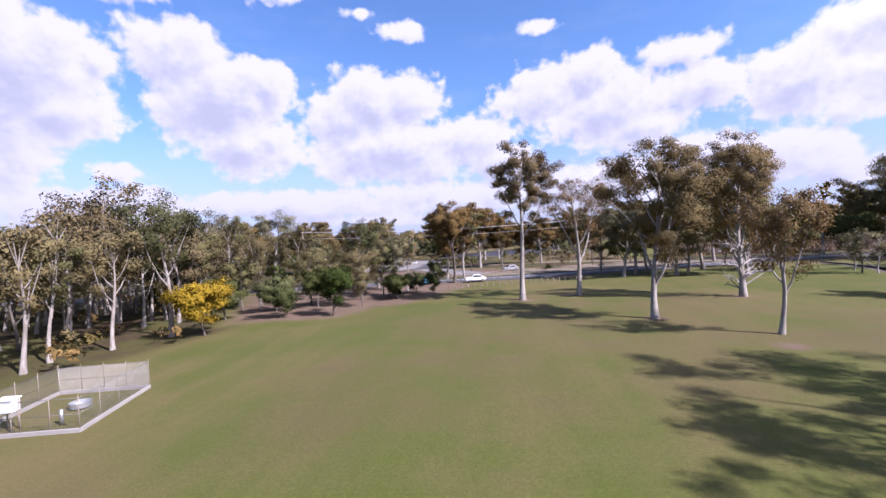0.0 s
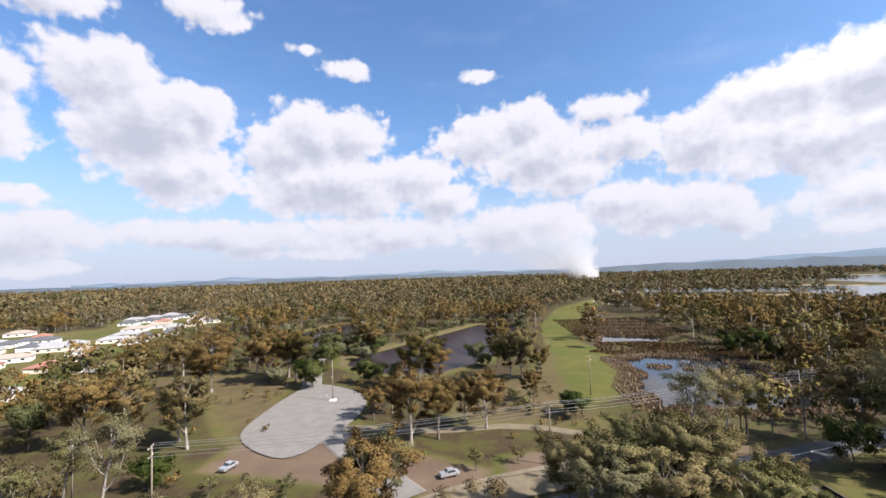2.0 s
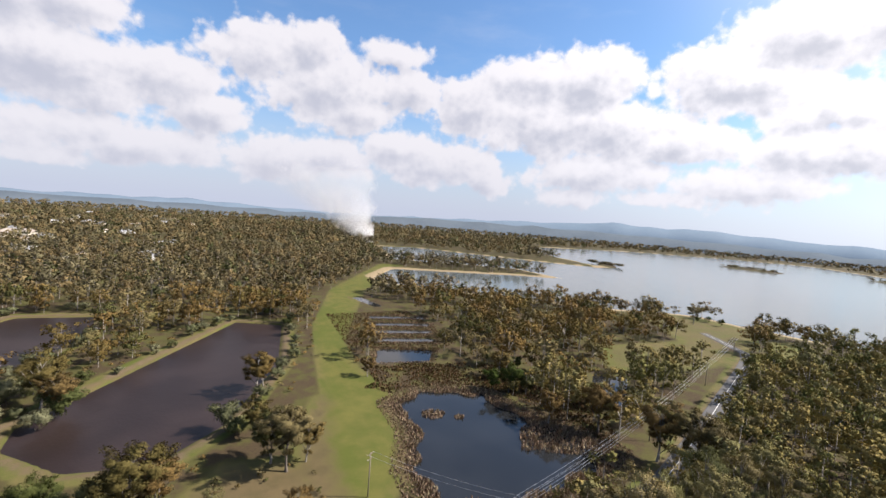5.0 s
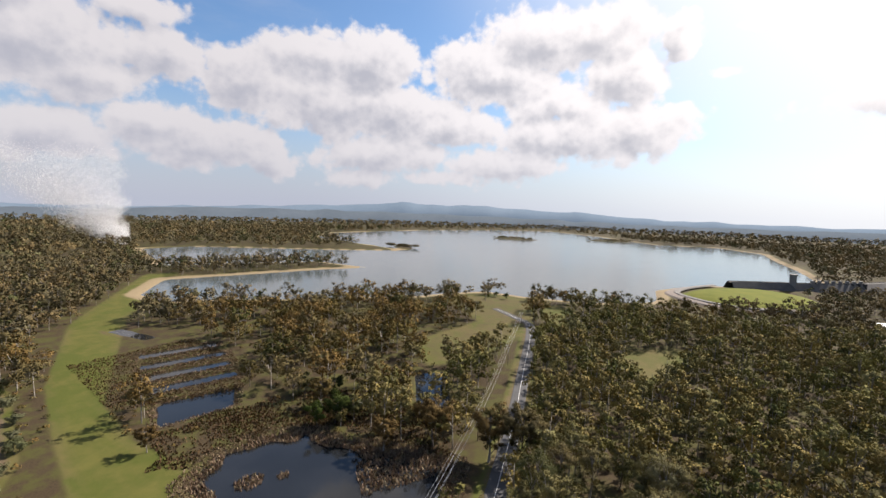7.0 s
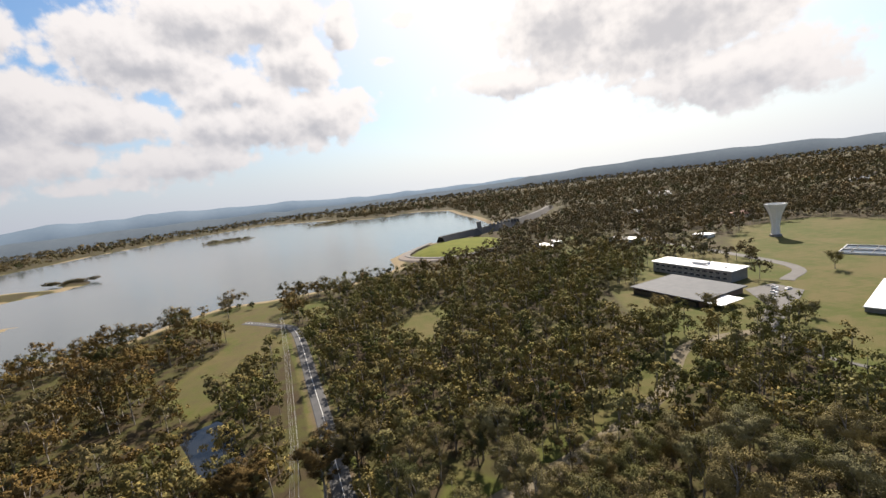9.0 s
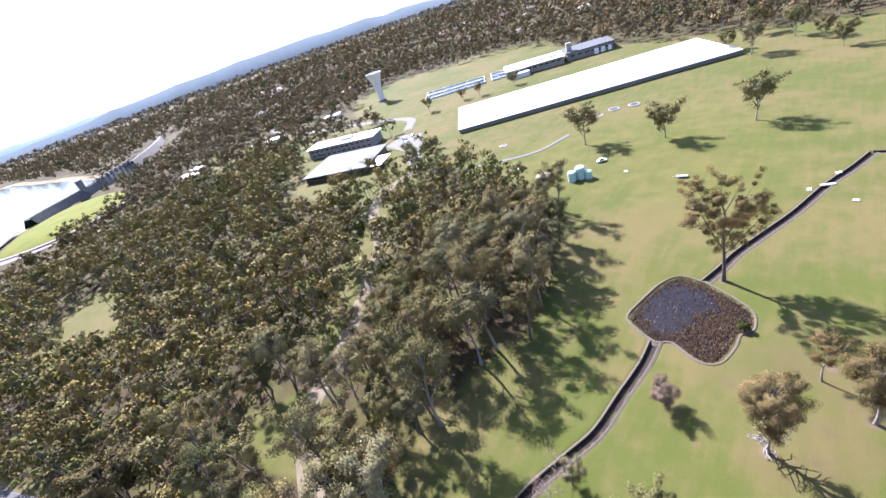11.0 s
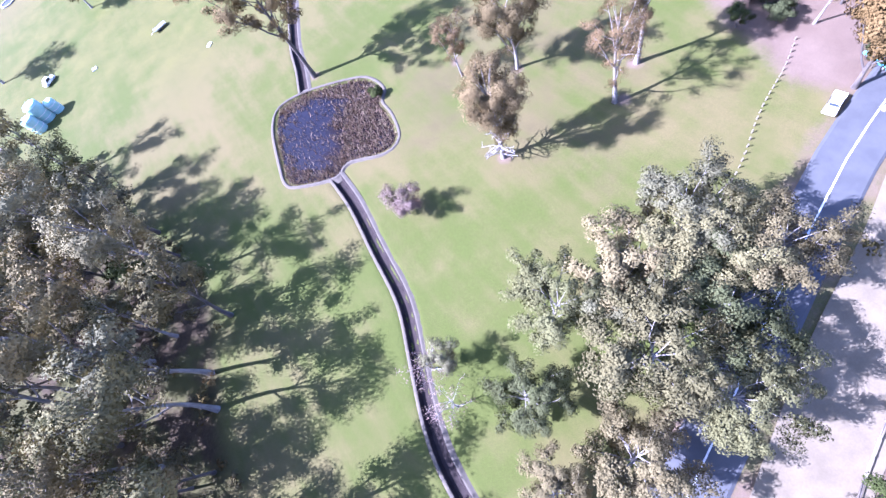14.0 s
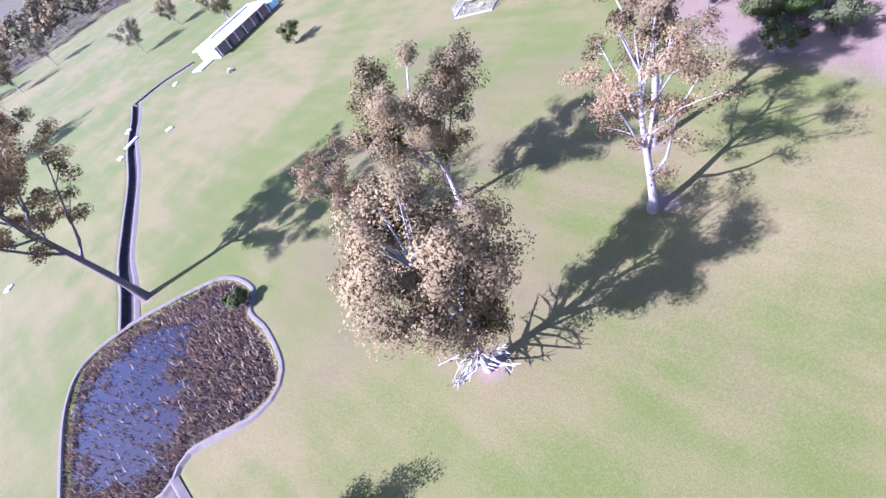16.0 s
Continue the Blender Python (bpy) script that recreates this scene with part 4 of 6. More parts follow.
def leaf_arrays(tips, seed, per, size, ball, droop=0.35):
    """Sprays of small leaf clusters round each tip: one triangle each."""
    rng = np.random.default_rng(seed)
    c = np.repeat(np.array([tuple(t) for t in tips]), per, 0)
    n = len(c)
    off = rng.normal(size=(n, 3))
    off *= (rng.random((n, 1)) ** 0.45) / np.linalg.norm(off, axis=1, keepdims=True)
    grow_ball = np.repeat(rng.uniform(0.65, 1.25, len(tips)), per)[:, None]
    p = c + off * np.array([1, 1, 0.72]) * ball * grow_ball
    # the leaves of a spray lie mostly across its outward direction, and the crown is rounded as a whole
    mid = np.mean(np.array([tuple(t) for t in tips]), 0) - np.array([0, 0, 1.0])
    out = p - mid
    out /= np.abs(out).max(0) + 1e-6
    out = 1.4 * out / (np.linalg.norm(out, axis=1, keepdims=True) + 1e-6)
    face = off / (np.linalg.norm(off, axis=1, keepdims=True) + 1e-6) + out + np.array([0, 0, droop * 0.5])
    lean = face + 0.8 * rng.normal(size=(n, 3))
    a = np.cross(lean, rng.normal(size=(n, 3)))
    a /= np.linalg.norm(a, axis=1, keepdims=True)
    b = np.cross(lean, a)
    b /= np.linalg.norm(b, axis=1, keepdims=True)
    b *= np.where((np.cross(a, b) * face).sum(1, keepdims=True) < 0, -1.0, 1.0)
    s = size * rng.uniform(0.6, 1.3, (n, 1))
    tri = np.stack([p - a * s * 0.5 - b * s * 0.22, p + a * s * 0.5 - b * s * 0.22, p + b * s * 0.45], 1)
    normal = face * np.array([1, 1, 0.6]) + 0.12 * rng.normal(size=(n, 3))
    normal = np.repeat(normal / np.linalg.norm(normal, axis=1, keepdims=True), 3, 0)
    return tri.reshape(-1, 3), np.arange(n * 3).reshape(-1, 3), normal


def tree_meshes(name, seed, height, spread, first, per, size, ball, leaf, bark="bark", limbs=5, twigs=4, lean=0.06, dead=0, wood=0.018):
    tubes, tips, stubs = grow(seed, height, spread, first, limbs, twigs, lean, wood, dead=dead)
    trunk = big_mesh(name + "_trunk", *wood_arrays(tubes), bark)
    trunk.polygons.foreach_set("use_smooth", [True] * len(trunk.polygons))
    v, f, normal = leaf_arrays(tips, seed, per, size, ball)
    crown = big_mesh(name + "_crown", v, f, leaf, normals=normal)
    dead_wood = [big_mesh(name + "_dead", *wood_arrays(stubs[k:k + 4]), "bark_dead") for k in range(0, len(stubs), 4)]
    return trunk, crown, dead_wood


def plant(meshes, x, y, turn, scale, label, category="tree", group="", name="gum_tree", crown="crown", flat=1.0):
    ob = new(name)
    ob.matrix_basis = pose(x, y, -0.1, 0, 0, turn) @ Matrix.Diagonal((scale * flat, scale * flat, scale, 1))
    tagged(ob, label, category, group)
    part("trunk", meshes[0], ob)
    if meshes[1]:
        part(crown, meshes[1], ob)
    for branch in meshes[2]:
        part("dead_branch", branch, ob, "bleached leafless lower branch")
    return ob


# gums standing in the grass
plant(tree_meshes("tall_gum", 11, 25.5, 4.4, 0.55, 260, 0.24, 1.15, "leaf_brown", limbs=8, twigs=5, lean=0.03), 2.3, 69, 20, 1, "tall slender pale-barked gum with a high thin crown")
plant(tree_meshes("field_gum", 23, 21.5, 5.8, 0.24, 270, 0.22, 1.3, "leaf_brown", limbs=12, twigs=6), 16.8, 51.7, 0, 1, "spreading gum tree with brownish crown on mown grass")
plant(tree_meshes("thin_gum", 31, 13.5, 3.4, 0.38, 90, 0.2, 1.0, "leaf_brown", "bark", limbs=8, twigs=5), 25.2, 43.2, 0, 1, "slight gum with sparse twiggy crown")
plant(tree_meshes("twin_gum", 42, 24.0, 4.6, 0.26, 270, 0.22, 1.3, "leaf_brown", limbs=12, twigs=6, lean=0.04, dead=26), 32.7, 66.4, 120, 1, "gum tree with bleached dead lower branches round its trunk")
plant(tree_meshes("white_gum", 57, 20.5, 5.4, 0.36, 150, 0.17, 1.1, "leaf_brown", limbs=9, twigs=5, wood=0.021), 11.4, 72.2, 60, 1, "white-trunked gum with open reddish-brown crown")
plant(tree_meshes("leaning_gum", 64, 33.5, 10.2, 0.42, 270, 0.30, 1.4, "leaf_brown", "bark_dark", limbs=12, twigs=6, lean=0.05), 48.8, 12.5, 200, 1, "large wide-crowned gum beside the reed bog")
plant(tree_meshes("bare_tree", 71, 7.2, 3.0, 0.15, 130, 0.20, 1.05, "leaf_pink", "bark_dark", limbs=8, twigs=6, wood=0.012), 53, 62.8, 0, 1, "small leafless tree with a haze of pinkish twigs", name="bare_tree", crown="crown")
plant(tree_meshes("wattle", 83, 6.4, 3.3, 0.1, 140, 0.26, 1.15, "leaf_yellow", "bark_dark", limbs=8, twigs=5), -37.6, 46.8, 0, 1, "bushy wattle in full yellow blossom", name="wattle_tree")
dead = tree_meshes("bleached_tree", 95, 7.5, 3.2, 0.2, 12, 0.2, 0.9, "leaf_pink", "bark_dead", limbs=7, twigs=4)
for x, y, t in ((66.9, 95.6, 0), (66.5, 89, 140)):
    plant(dead, x, y, t, 1, "small bleached leafless tree beside the drain", name="bare_tree", crown="crown")

FOREST = [tree_meshes("gum_a", 101, 19, 4.2, 0.42, 118, 0.31, 1.45, "leaf"), tree_meshes("gum_b", 102, 16, 3.8, 0.36, 118, 0.31, 1.4, "leaf", "bark_dark"),
          tree_meshes("gum_c", 103, 21, 4.4, 0.48, 118, 0.31, 1.5, "leaf"), tree_meshes("gum_d", 104, 14, 4.2, 0.3, 118, 0.31, 1.5, "leaf", "bark_dark"),
          tree_meshes("gum_e", 105, 18, 3.2, 0.4, 84, 0.34, 1.25, "leaf")]
BUSHY = [tree_meshes("round_a", 111, 9, 3.6, 0.15, 100, 0.37, 1.3, "leaf_green", "bark_dark"), tree_meshes("round_b", 112, 7, 3.2, 0.12, 100, 0.37, 1.25, "leaf_green", "bark_dark")]
GROVE = [tree_meshes("grove_a", 121, 18, 5.6, 0.28, 210, 0.27, 1.15, "leaf", limbs=10, twigs=5), tree_meshes("grove_b", 122, 15, 5.2, 0.26, 210, 0.27, 1.15, "leaf", limbs=10, twigs=5)]

PARK = [tree_meshes("park_a", 123, 18, 6.3, 0.24, 44, 0.62, 1.9, "leaf", limbs=9, twigs=4), tree_meshes("park_b", 124, 15, 6.0, 0.22, 44, 0.62, 1.9, "leaf", limbs=9, twigs=4)]

# the grove between the drain and the road
for k, (x, y, s) in enumerate(((47.8, 96.1, 1.1), (35.1, 98.3, 1.3), (24.7, 97.7, 1.15), (57.9, 102.2, 0.9), (44, 107.4, 1.35), (32.1, 109, 1.3), (21.8, 109, 1.1), (52.6, 115.3, 1.1), (39.8, 116, 1.1), (62.5, 112.2, 0.8), (28.4, 104, 1.2), (39.1, 102.3, 1.2))):
    plant(GROVE[k % 2], x, y, k * 77, s * 0.78, "broad-crowned gum in the grove beside the road", group="grove trees", flat=1.18)
# scattered on the far grass
for k, (x, y, s) in enumerate(((131.9, -92.9, 1.3), (91.5, -98.6, 1.3), (54.4, -115.7, 1.25), (-28.3, -79.4, 0.9), (-40.4, -69.7, 0.8), (-67.4, -102.5, 0.9), (-45.6, -126, 0.9), (-84.9, -117.9, 0.9), (70.2, -234.1, 1.2), (-10.5, -125.7, 0.8), (-49.2, -111.7, 0.8), (-29.7, -128.7, 0.7), (325.5, -188.6, 0.8), (302.9, -216.9, 0.75), (286.9, -222.9, 0.7), (259.8, -243.2, 0.8), (73.8, -287, 1.1), (85.9, -251.6, 1.0), (49.7, -266.3, 1.1), (24.5, -226.9, 1.0),
                               (1.9, -235.9, 0.9), (34.4, -250.4, 0.9), (238.8, -85.2, 0.7), (247.5, -97.7, 0.6), (259.1, -80.7, 0.7), (-65.7, -56.6, 0.8), (-66.2, -85.8, 0.7))):
    plant(PARK[k % 2], x, y, k * 61, s, "rounded gum standing alone on mown grass", group="scattered trees")
plant(GROVE[0], 428.8, 314.2, 10, 1.1, "lone gum on the grassy lake point")
for x, y, s in ((453.5, 301.4, 0.8), (443.5, 319.1, 0.7), (456.7, 315.8, 0.7)):
    plant(BUSHY[0], x, y, x * 7, s, "rounded shade tree on the lake point", name="shade_tree", group="point trees")
# among the works buildings
for k, (x, y, s) in enumerate(((270, -52.4, 0.8), (245.7, -74.8, 0.7), (274.3, -23.3, 0.9), (377.7, -164.7, 0.8), (454.6, -163, 0.8), (465.2, -90.4, 0.8), (461.7, -54.4, 0.85), (539.4, -70.6, 0.8), (476.8, -3.1, 0.8), (562, -4.7, 0.8), (512.1, 16.8, 0.85),
                               (427, 39.3, 0.9), (415, 15.4, 0.9), (432.2, -14.9, 0.85), (425.2, -44.3, 0.85), (490.5, -119.6, 0.8), (596.5, -102.3, 0.8), (553.6, -161, 0.8), (521.2, -182.3, 0.75), (394.3, -42.1, 0.8), (441.3, -28.8, 0.8), (438, 60, 0.85), (361.2, 31, 0.9), (476.6, -137.1, 0.7),
                               (372.7, -11.8, 0.85), (342.9, 4, 0.9), (502.8, -34.3, 0.8), (527, -22.3, 0.8), (619.5, -47.2, 0.8), (618.4, -84.7, 0.8), (648.6, -134.8, 0.8), (576.9, -83.6, 0.8), (450.9, 25.4, 0.9), (390.2, 12.8, 0.8))):
    plant(PARK[k % 2], x, y, k * 47, s, "rounded gum shading the works buildings", group="works trees")
# open country between the road and the basins: large gums, shrubs and low brush one by one
OPEN = [tree_meshes("open_gum_a", 161, 22, 6.6, 0.2, 150, 0.42, 1.5, "leaf_open", limbs=11, twigs=5), tree_meshes("open_gum_b", 162, 22, 5.8, 0.18, 150, 0.42, 1.5, "leaf_open", limbs=10, twigs=5),
        tree_meshes("open_gum_c", 163, 22, 6.2, 0.24, 150, 0.42, 1.5, "leaf_open", "bark_dark", limbs=10, twigs=5)]
PALE_BUSH = [tree_meshes("pale_shrub_a", 141, 6.0, 2.8, 0.08, 50, 0.42, 1.2, "leaf_pale", "bark_dark"), tree_meshes("pale_shrub_b", 142, 4.6, 2.6, 0.06, 50, 0.42, 1.15, "leaf_pale", "bark_dark")]
for k, (x, y, high) in enumerate(((-11.6, 193.3, 24.5), (-5.5, 196, 19), (29.3, 206, 23), (25, 212, 19), (36, 209, 15), (21.5, 230.9, 14.9), (25.8, 272, 20.4), (29, 279, 15), (-67.5, 216, 24), (-74, 224, 20), (-51.1, 278.5, 23.8), (-45, 272, 17),
                                  (-95.3, 198.8, 23.5), (-104, 206, 19), (-78.6, 213.4, 22), (-103.8, 262.1, 20.2), (-92.3, 232, 19.1), (-103.6, 279.8, 17), (-71.2, 144.4, 20.3), (-77, 150, 17), (-98.9, 144.1, 21.9), (-93, 152, 17), (-9.9, 142.7, 22), (-3, 147, 18), (10.2, 153.5, 17.6), (4, 158, 15),
                                  (-13, 98, 20), (27.8, 179.1, 11.6), (98.7, 133.1, 23), (154.3, 188, 22.3), (138.9, 202, 16), (158.8, 162.8, 24), (164.8, 151.7, 25), (148.9, 253.6, 16), (-18.9, 169.8, 13.7), (-24, 164, 11), (-128, 232, 20), (-135, 210, 19), (-120, 250, 18), (80, 276.6, 11.4))):
    plant(OPEN[k % 3], x, y, k * 67, high / 23.0, "large spreading gum on dry open ground", group="open woodland gums", flat=1.12)
for k, (x, y, high) in enumerate(((-36.5, 208, 9.9), (-31.8, 207, 11), (-22.2, 200.1, 10), (-56.1, 203.5, 13.5), (-61, 209, 11), (-34.2, 218, 6.4), (141.7, 234.6, 14), (151.7, 232.9, 11.2), (135, 240, 11), (38.1, 161, 9.3), (34.9, 133.4, 6.3), (37.8, 166.3, 8.6), (-115.4, 145.1, 13), (-65, 121.8, 9.5), (168.7, 262.2, 7.5))):
    plant(BUSHY[k % 2], x, y, k * 57, high / 9.0, "dense rounded dark green shrub on dry ground", "shrub", "open ground shrubs", "shrub")
for k, (x, y, high) in enumerate(((11.8, 240, 10), (16, 236, 7), (-64, 286.7, 10), (-64.9, 269.7, 10.2), (-62.5, 243, 11.2), (-42.8, 273.5, 12), (-69.3, 275.6, 11.9), (-67.5, 288.2, 10.5), (-115.3, 327.7, 12.2), (-74.3, 210.9, 9), (-58, 296, 9), (-70, 256, 8), (-80, 262, 9), (-48, 262, 8))):
    plant(PALE_BUSH[k % 2], x, y, k * 59, high / 6.0, "pale grey-green rounded shrub on the basin bank", "shrub", "bank shrubs", "shrub")
for k, (x, y, high) in enumerate(((8, 193.9, 6.5), (3, 188, 5), (21.1, 174.2, 6), (14, 171, 5), (28, 176, 5), (-50, 118, 4.5), (-33, 116, 5), (6, 128, 4.5), (16, 131, 4), (-12, 130, 5), (24, 168, 5), (-3, 177, 4.5))):
    plant(FOREST[1], x, y, k * 43, high / 15.0, "low brown bush on dry open ground", "shrub", "low brush", "shrub", flat=1.5)
# belt beside the road
for k, (x, y, s, kind) in enumerate(((-63.1, 107.1, 0.85, 2), (-76, 113.1, 0.8, 4), (-66, 90.9, 0.85, 0), (-76.7, 98.8, 0.8, 3), (56.6, 130.7, 0.9, 2), (67.2, 135.2, 0.95, 0), (74.1, 138.9, 1.0, 1), (-80.1, 64.6, 0.8, 0), (-86.6, 78.5, 0.85, 2), (-82, 47.9, 0.8, 1), (-68.6, 32.8, 0.8, 4), (-66.1, 17.5, 0.75, 0), (-73.3, 6.2, 0.8, 2), (-61.9, 6.2, 0.7, 3), (-76.2, 27.2, 0.8, 1))):
    plant(FOREST[kind], x, y, k * 71, s * 1.15, "gum with pale trunk in the belt beside the road", group="belt trees")
# thin brown gums and shrubs at the edge of the bare earth
for k, (x, y, s, kind) in enumerate(((-56.4, 46.1, 0.8, 4), (-55.3, 57.9, 0.75, 0), (-55.3, 68.8, 0.8, 1), (-42.7, 67.2, 0.7, 4), (-80.9, 72.5, 0.85, 2), (-69.9, 93.5, 0.8, 0), (-51.7, 88.8, 0.8, 1), (-46.8, 97.6, 0.75, 3), (-91.9, 98.9, 0.85, 2), (-35, 91, 0.65, 1),
                                     (-38, 75.7, 0.65, 3), (-63.4, 79.3, 0.75, 0), (-71.8, 55.4, 0.8, 4),)):
    plant(FOREST[kind], x, y, k * 91, s, "slender brown-crowned gum over bare earth", group="slender gums")
for k, (x, y, s) in enumerate(((-49.9, 71.9, 0.75), (-36.8, 62.7, 0.8), (-28.9, 68.7, 0.75), (-21.1, 76.9, 0.6), (-17.2, 97.5, 0.6), (-31.1, 83, 0.55), (-58.2, 63.5, 0.6), (-46.3, 80.5, 0.6), (-57.2, 97.2, 0.65), (-42.8, 90.4, 0.6))):
    plant(BUSHY[k % 2], x, y, k * 73, s, "dense dark green shrub on bare earth", "shrub", "edge shrubs", "shrub")
# trees behind the enclosure and round the dirt
for k, (x, y, s, kind) in enumerate(((-44, 31.9, 0.75, 4), (-45.8, 35.6, 0.7, 4), (-43.5, 40.4, 0.7, 0), (-41.3, 46.3, 0.85, 2), (-43.1, 19.4, 0.46, 1), (-55.4, 39.5, 0.75, 1), (-60.7, 52.7, 0.7, 0), (-53, 57.8, 0.75, 4), (-48.8, 60.9, 0.75, 0), (-65, 72.7, 0.8, 1),
                                     (-37.4, 81.2, 0.7, 3), (-24.4, 79.3, 0.6, 3), (-29.7, 92.9, 0.8, 0), (-11.3, 103.7, 0.85, 2), (-15.7, 106.3, 0.8, 0), (64.4, 90.1, 0.6, 3), (-70.1, 64.1, 0.8, 2), (-34.1, 69, 0.6, 1), (-27, 86.1, 0.7, 1),
                                     (-49.3, 28.9, 0.7, 0), (-57.2, 34.6, 0.8, 2), (-58.7, 23.2, 0.75, 1), (-50.8, 17.5, 0.7, 3), (-73.8, 48.9, 0.8, 0), (-74.9, 84.6, 0.8, 2), (-55.2, 78.8, 0.7, 4), (-45.6, 96.3, 0.75, 1), (-44.7, 65.1, 0.65, 3), (-22, 79, 0.75, 1), (-26.5, 73.5, 0.7, 3), (-29, 81.5, 0.8, 0), (-21, 86, 0.7, 4), (-24, 66.5, 0.45, 3))):
    plant(FOREST[kind], x, y, k * 83, s, "gum with pale trunk at the edge of the grass", group="edge trees")
for k, (x, y, s) in enumerate(((-25.4, 58.7, 0.75), (-33.1, 57.2, 0.65), (-31.8, 66.8, 0.7), (-19.8, 73.6, 0.6), (-41.7, 56.4, 0.7), (-18.2, 81.1, 0.6), (-13.8, 76.5, 0.5))):
    plant(BUSHY[k % 2], x, y, k * 50, s, "dense dark green shrub on bare earth", "shrub", "edge shrubs", "shrub")

BELT = [(-84, 30), (-56, 32), (-47, 52), (-40, 74), (-34, 98), (-52, 104), (-90, 100)]
# pale rounded shrubs along the banks of the basins
shrub_rng = random.Random(31)
for poly, count in ((BASIN_A, 30), (BASIN_B, 34)):
    loop = closed(grown(poly, 7.5), 3)
    for k in range(count):
        x, y = loop[int(len(loop) * (k + shrub_rng.random() * 0.8) / count) % len(loop)]
        if poly is BASIN_A and y < 262:
            continue
        plant(PALE_BUSH[k % 2], x + shrub_rng.uniform(-2.5, 2.5), y + shrub_rng.uniform(-2.5, 2.5), k * 59, shrub_rng.uniform(0.7, 1.25), "pale grey-green rounded shrub on the basin bank", "shrub", "bank shrubs", "shrub")


# ---- woods ----
OPEN_COUNTRY = [(-125, 110), (-50, 98), (-8, 88), (85, 100), (100, 135), (140, 155), (150, 200), (165, 235), (170, 262), (140, 262), (140, 300), (85, 300), (60, 395), (-60, 300), (-84, 285), (-98, 215), (-112, 160)]
LOW_WOOD = [(-98, 215), (-150, 190), (-215, 290), (-250, 400), (-190, 420), (-150, 330), (-100, 290)]


def allowed(x, y):
    """Where woodland may stand."""
    ok = poly_distance(x, y, LAKE) > 10
    for poly, gap in ((FIELD, -3), (GREEN_STRIP, 1), (HOUSES_LAND, -10), (HOUSES_NORTH, -4), (PARK_LAND, 0), (DAM_GRASS, 3), (BIG_POND, 5), (BASIN_A, 9), (BASIN_B, 7), (POND_ONE, 4), (POND_THREE, 3),
                      *((g, 1) for g in GLADES[:3]), *((g, 0) for g in DIRT), *((t, 6) for t in TERRACES), *((g, 2) for g in DRY[:3]), (TERRACE_LAND, 0)):
        ok &= poly_distance(x, y, poly) > gap
    for line, gap in ((ROAD, 5.4), (GRAVEL, 7), (TRACK, 5), ([(110.8, 128.6), (130.5, 116.8), (142.8, 108), (160.9, 71.8), (192.3, 23.3), (233.6, -15.3), (239.2, -63.4)], 5.2), (POWER, 6)):
        ok &= line_distance(x, y, line) > gap
    # round the works buildings and below the dam
    for cx, cy, gap in ((300, -52, 56), (361, -104, 42), (298.1, -121.8, 24), (573.3, -39.6, 24), (594.9, -59.6, 16), (546.3, -133.5, 28), (506.4, -208.7, 16), (448.2, -217.9, 45), (487.9, -179, 26), (423.4, -172.5, 24), (361.5, -176.3, 20)):
        ok &= np.hypot(x - cx, y - cy) > gap
    ok &= line_distance(x, y, [(705, 125), (765, 60), (830, -45), (920, -115), (1040, -190)]) > 48
    return ok


TERRACE_LAND = [(81.7, 326.1), (93.8, 509), (129.8, 507.7), (163.6, 421.9), (163.4, 318.9), (134.3, 301.3)]
POWER = [(23.5, 130.2), (79.6, 149.3), (170.2, 174.8), (263.6, 205.9), (353.5, 239.4)]
rng = np.random.default_rng(12)


def scatter(x0, x1, y0, y1, gap, keep=None):
    """Places at least a gap apart, by a jittered grid."""
    xs, ys = np.arange(x0, x1, gap), np.arange(y0, y1, gap)
    gx, gy = np.meshgrid(xs, ys)
    x = (gx + rng.uniform(-0.42, 0.42, gx.shape) * gap).ravel()
    y = (gy + rng.uniform(-0.42, 0.42, gy.shape) * gap).ravel()
    ok = allowed(x, y)
    if keep is not None:
        ok &= keep(x, y)
    return x[ok], y[ok]


def random_places(poly, n):
    p = np.array(poly)
    x, y = rng.uniform(p[:, 0].min(), p[:, 0].max(), n), rng.uniform(p[:, 1].min(), p[:, 1].max(), n)
    ok = (poly_distance(x, y, poly) < 0) & (line_distance(x, y, GRAVEL) > 7) & (line_distance(x, y, TRACK) > 4) & (poly_distance(x, y, [(-46, 137), (-32, 127), (-24, 139), (-19, 160), (-22, 176), (-36, 186), (-47, 156)]) > 3)
    return x[ok], y[ok]


def cheap_tree(seed, height, spread, tips_n, per, size, ball, trunk=True):
    """A tree for the joined woods: a forked trunk and a crown of leafy sprays, one triangle each."""
    rg = np.random.default_rng(seed)
    pts = rg.normal(size=(tips_n, 3))
    pts /= np.linalg.norm(pts, axis=1, keepdims=True)
    r = rg.uniform(0.45, 1.0, (tips_n, 1))
    tips = pts * r * np.array([spread, spread, height * 0.33]) + np.array([0, 0, height * 0.60])
    leaves = leaf_arrays([Vector(t) for t in tips], seed, per, size, ball, 0.2)
    if not trunk:
        return (np.zeros((0, 3)), np.zeros((0, 3), int)), leaves
    stem = [([(0, 0, 0), (0.15, 0.1, height * 0.4), (0.4, 0.2, height * 0.8)], [height * 0.013, height * 0.010, height * 0.003], 3)]
    for k in range(2):
        e = tips[k]
        stem.append(([(0.15, 0.1, height * 0.4), tuple(e)], [height * 0.009, height * 0.002], 3))
    return wood_arrays(stem), leaves


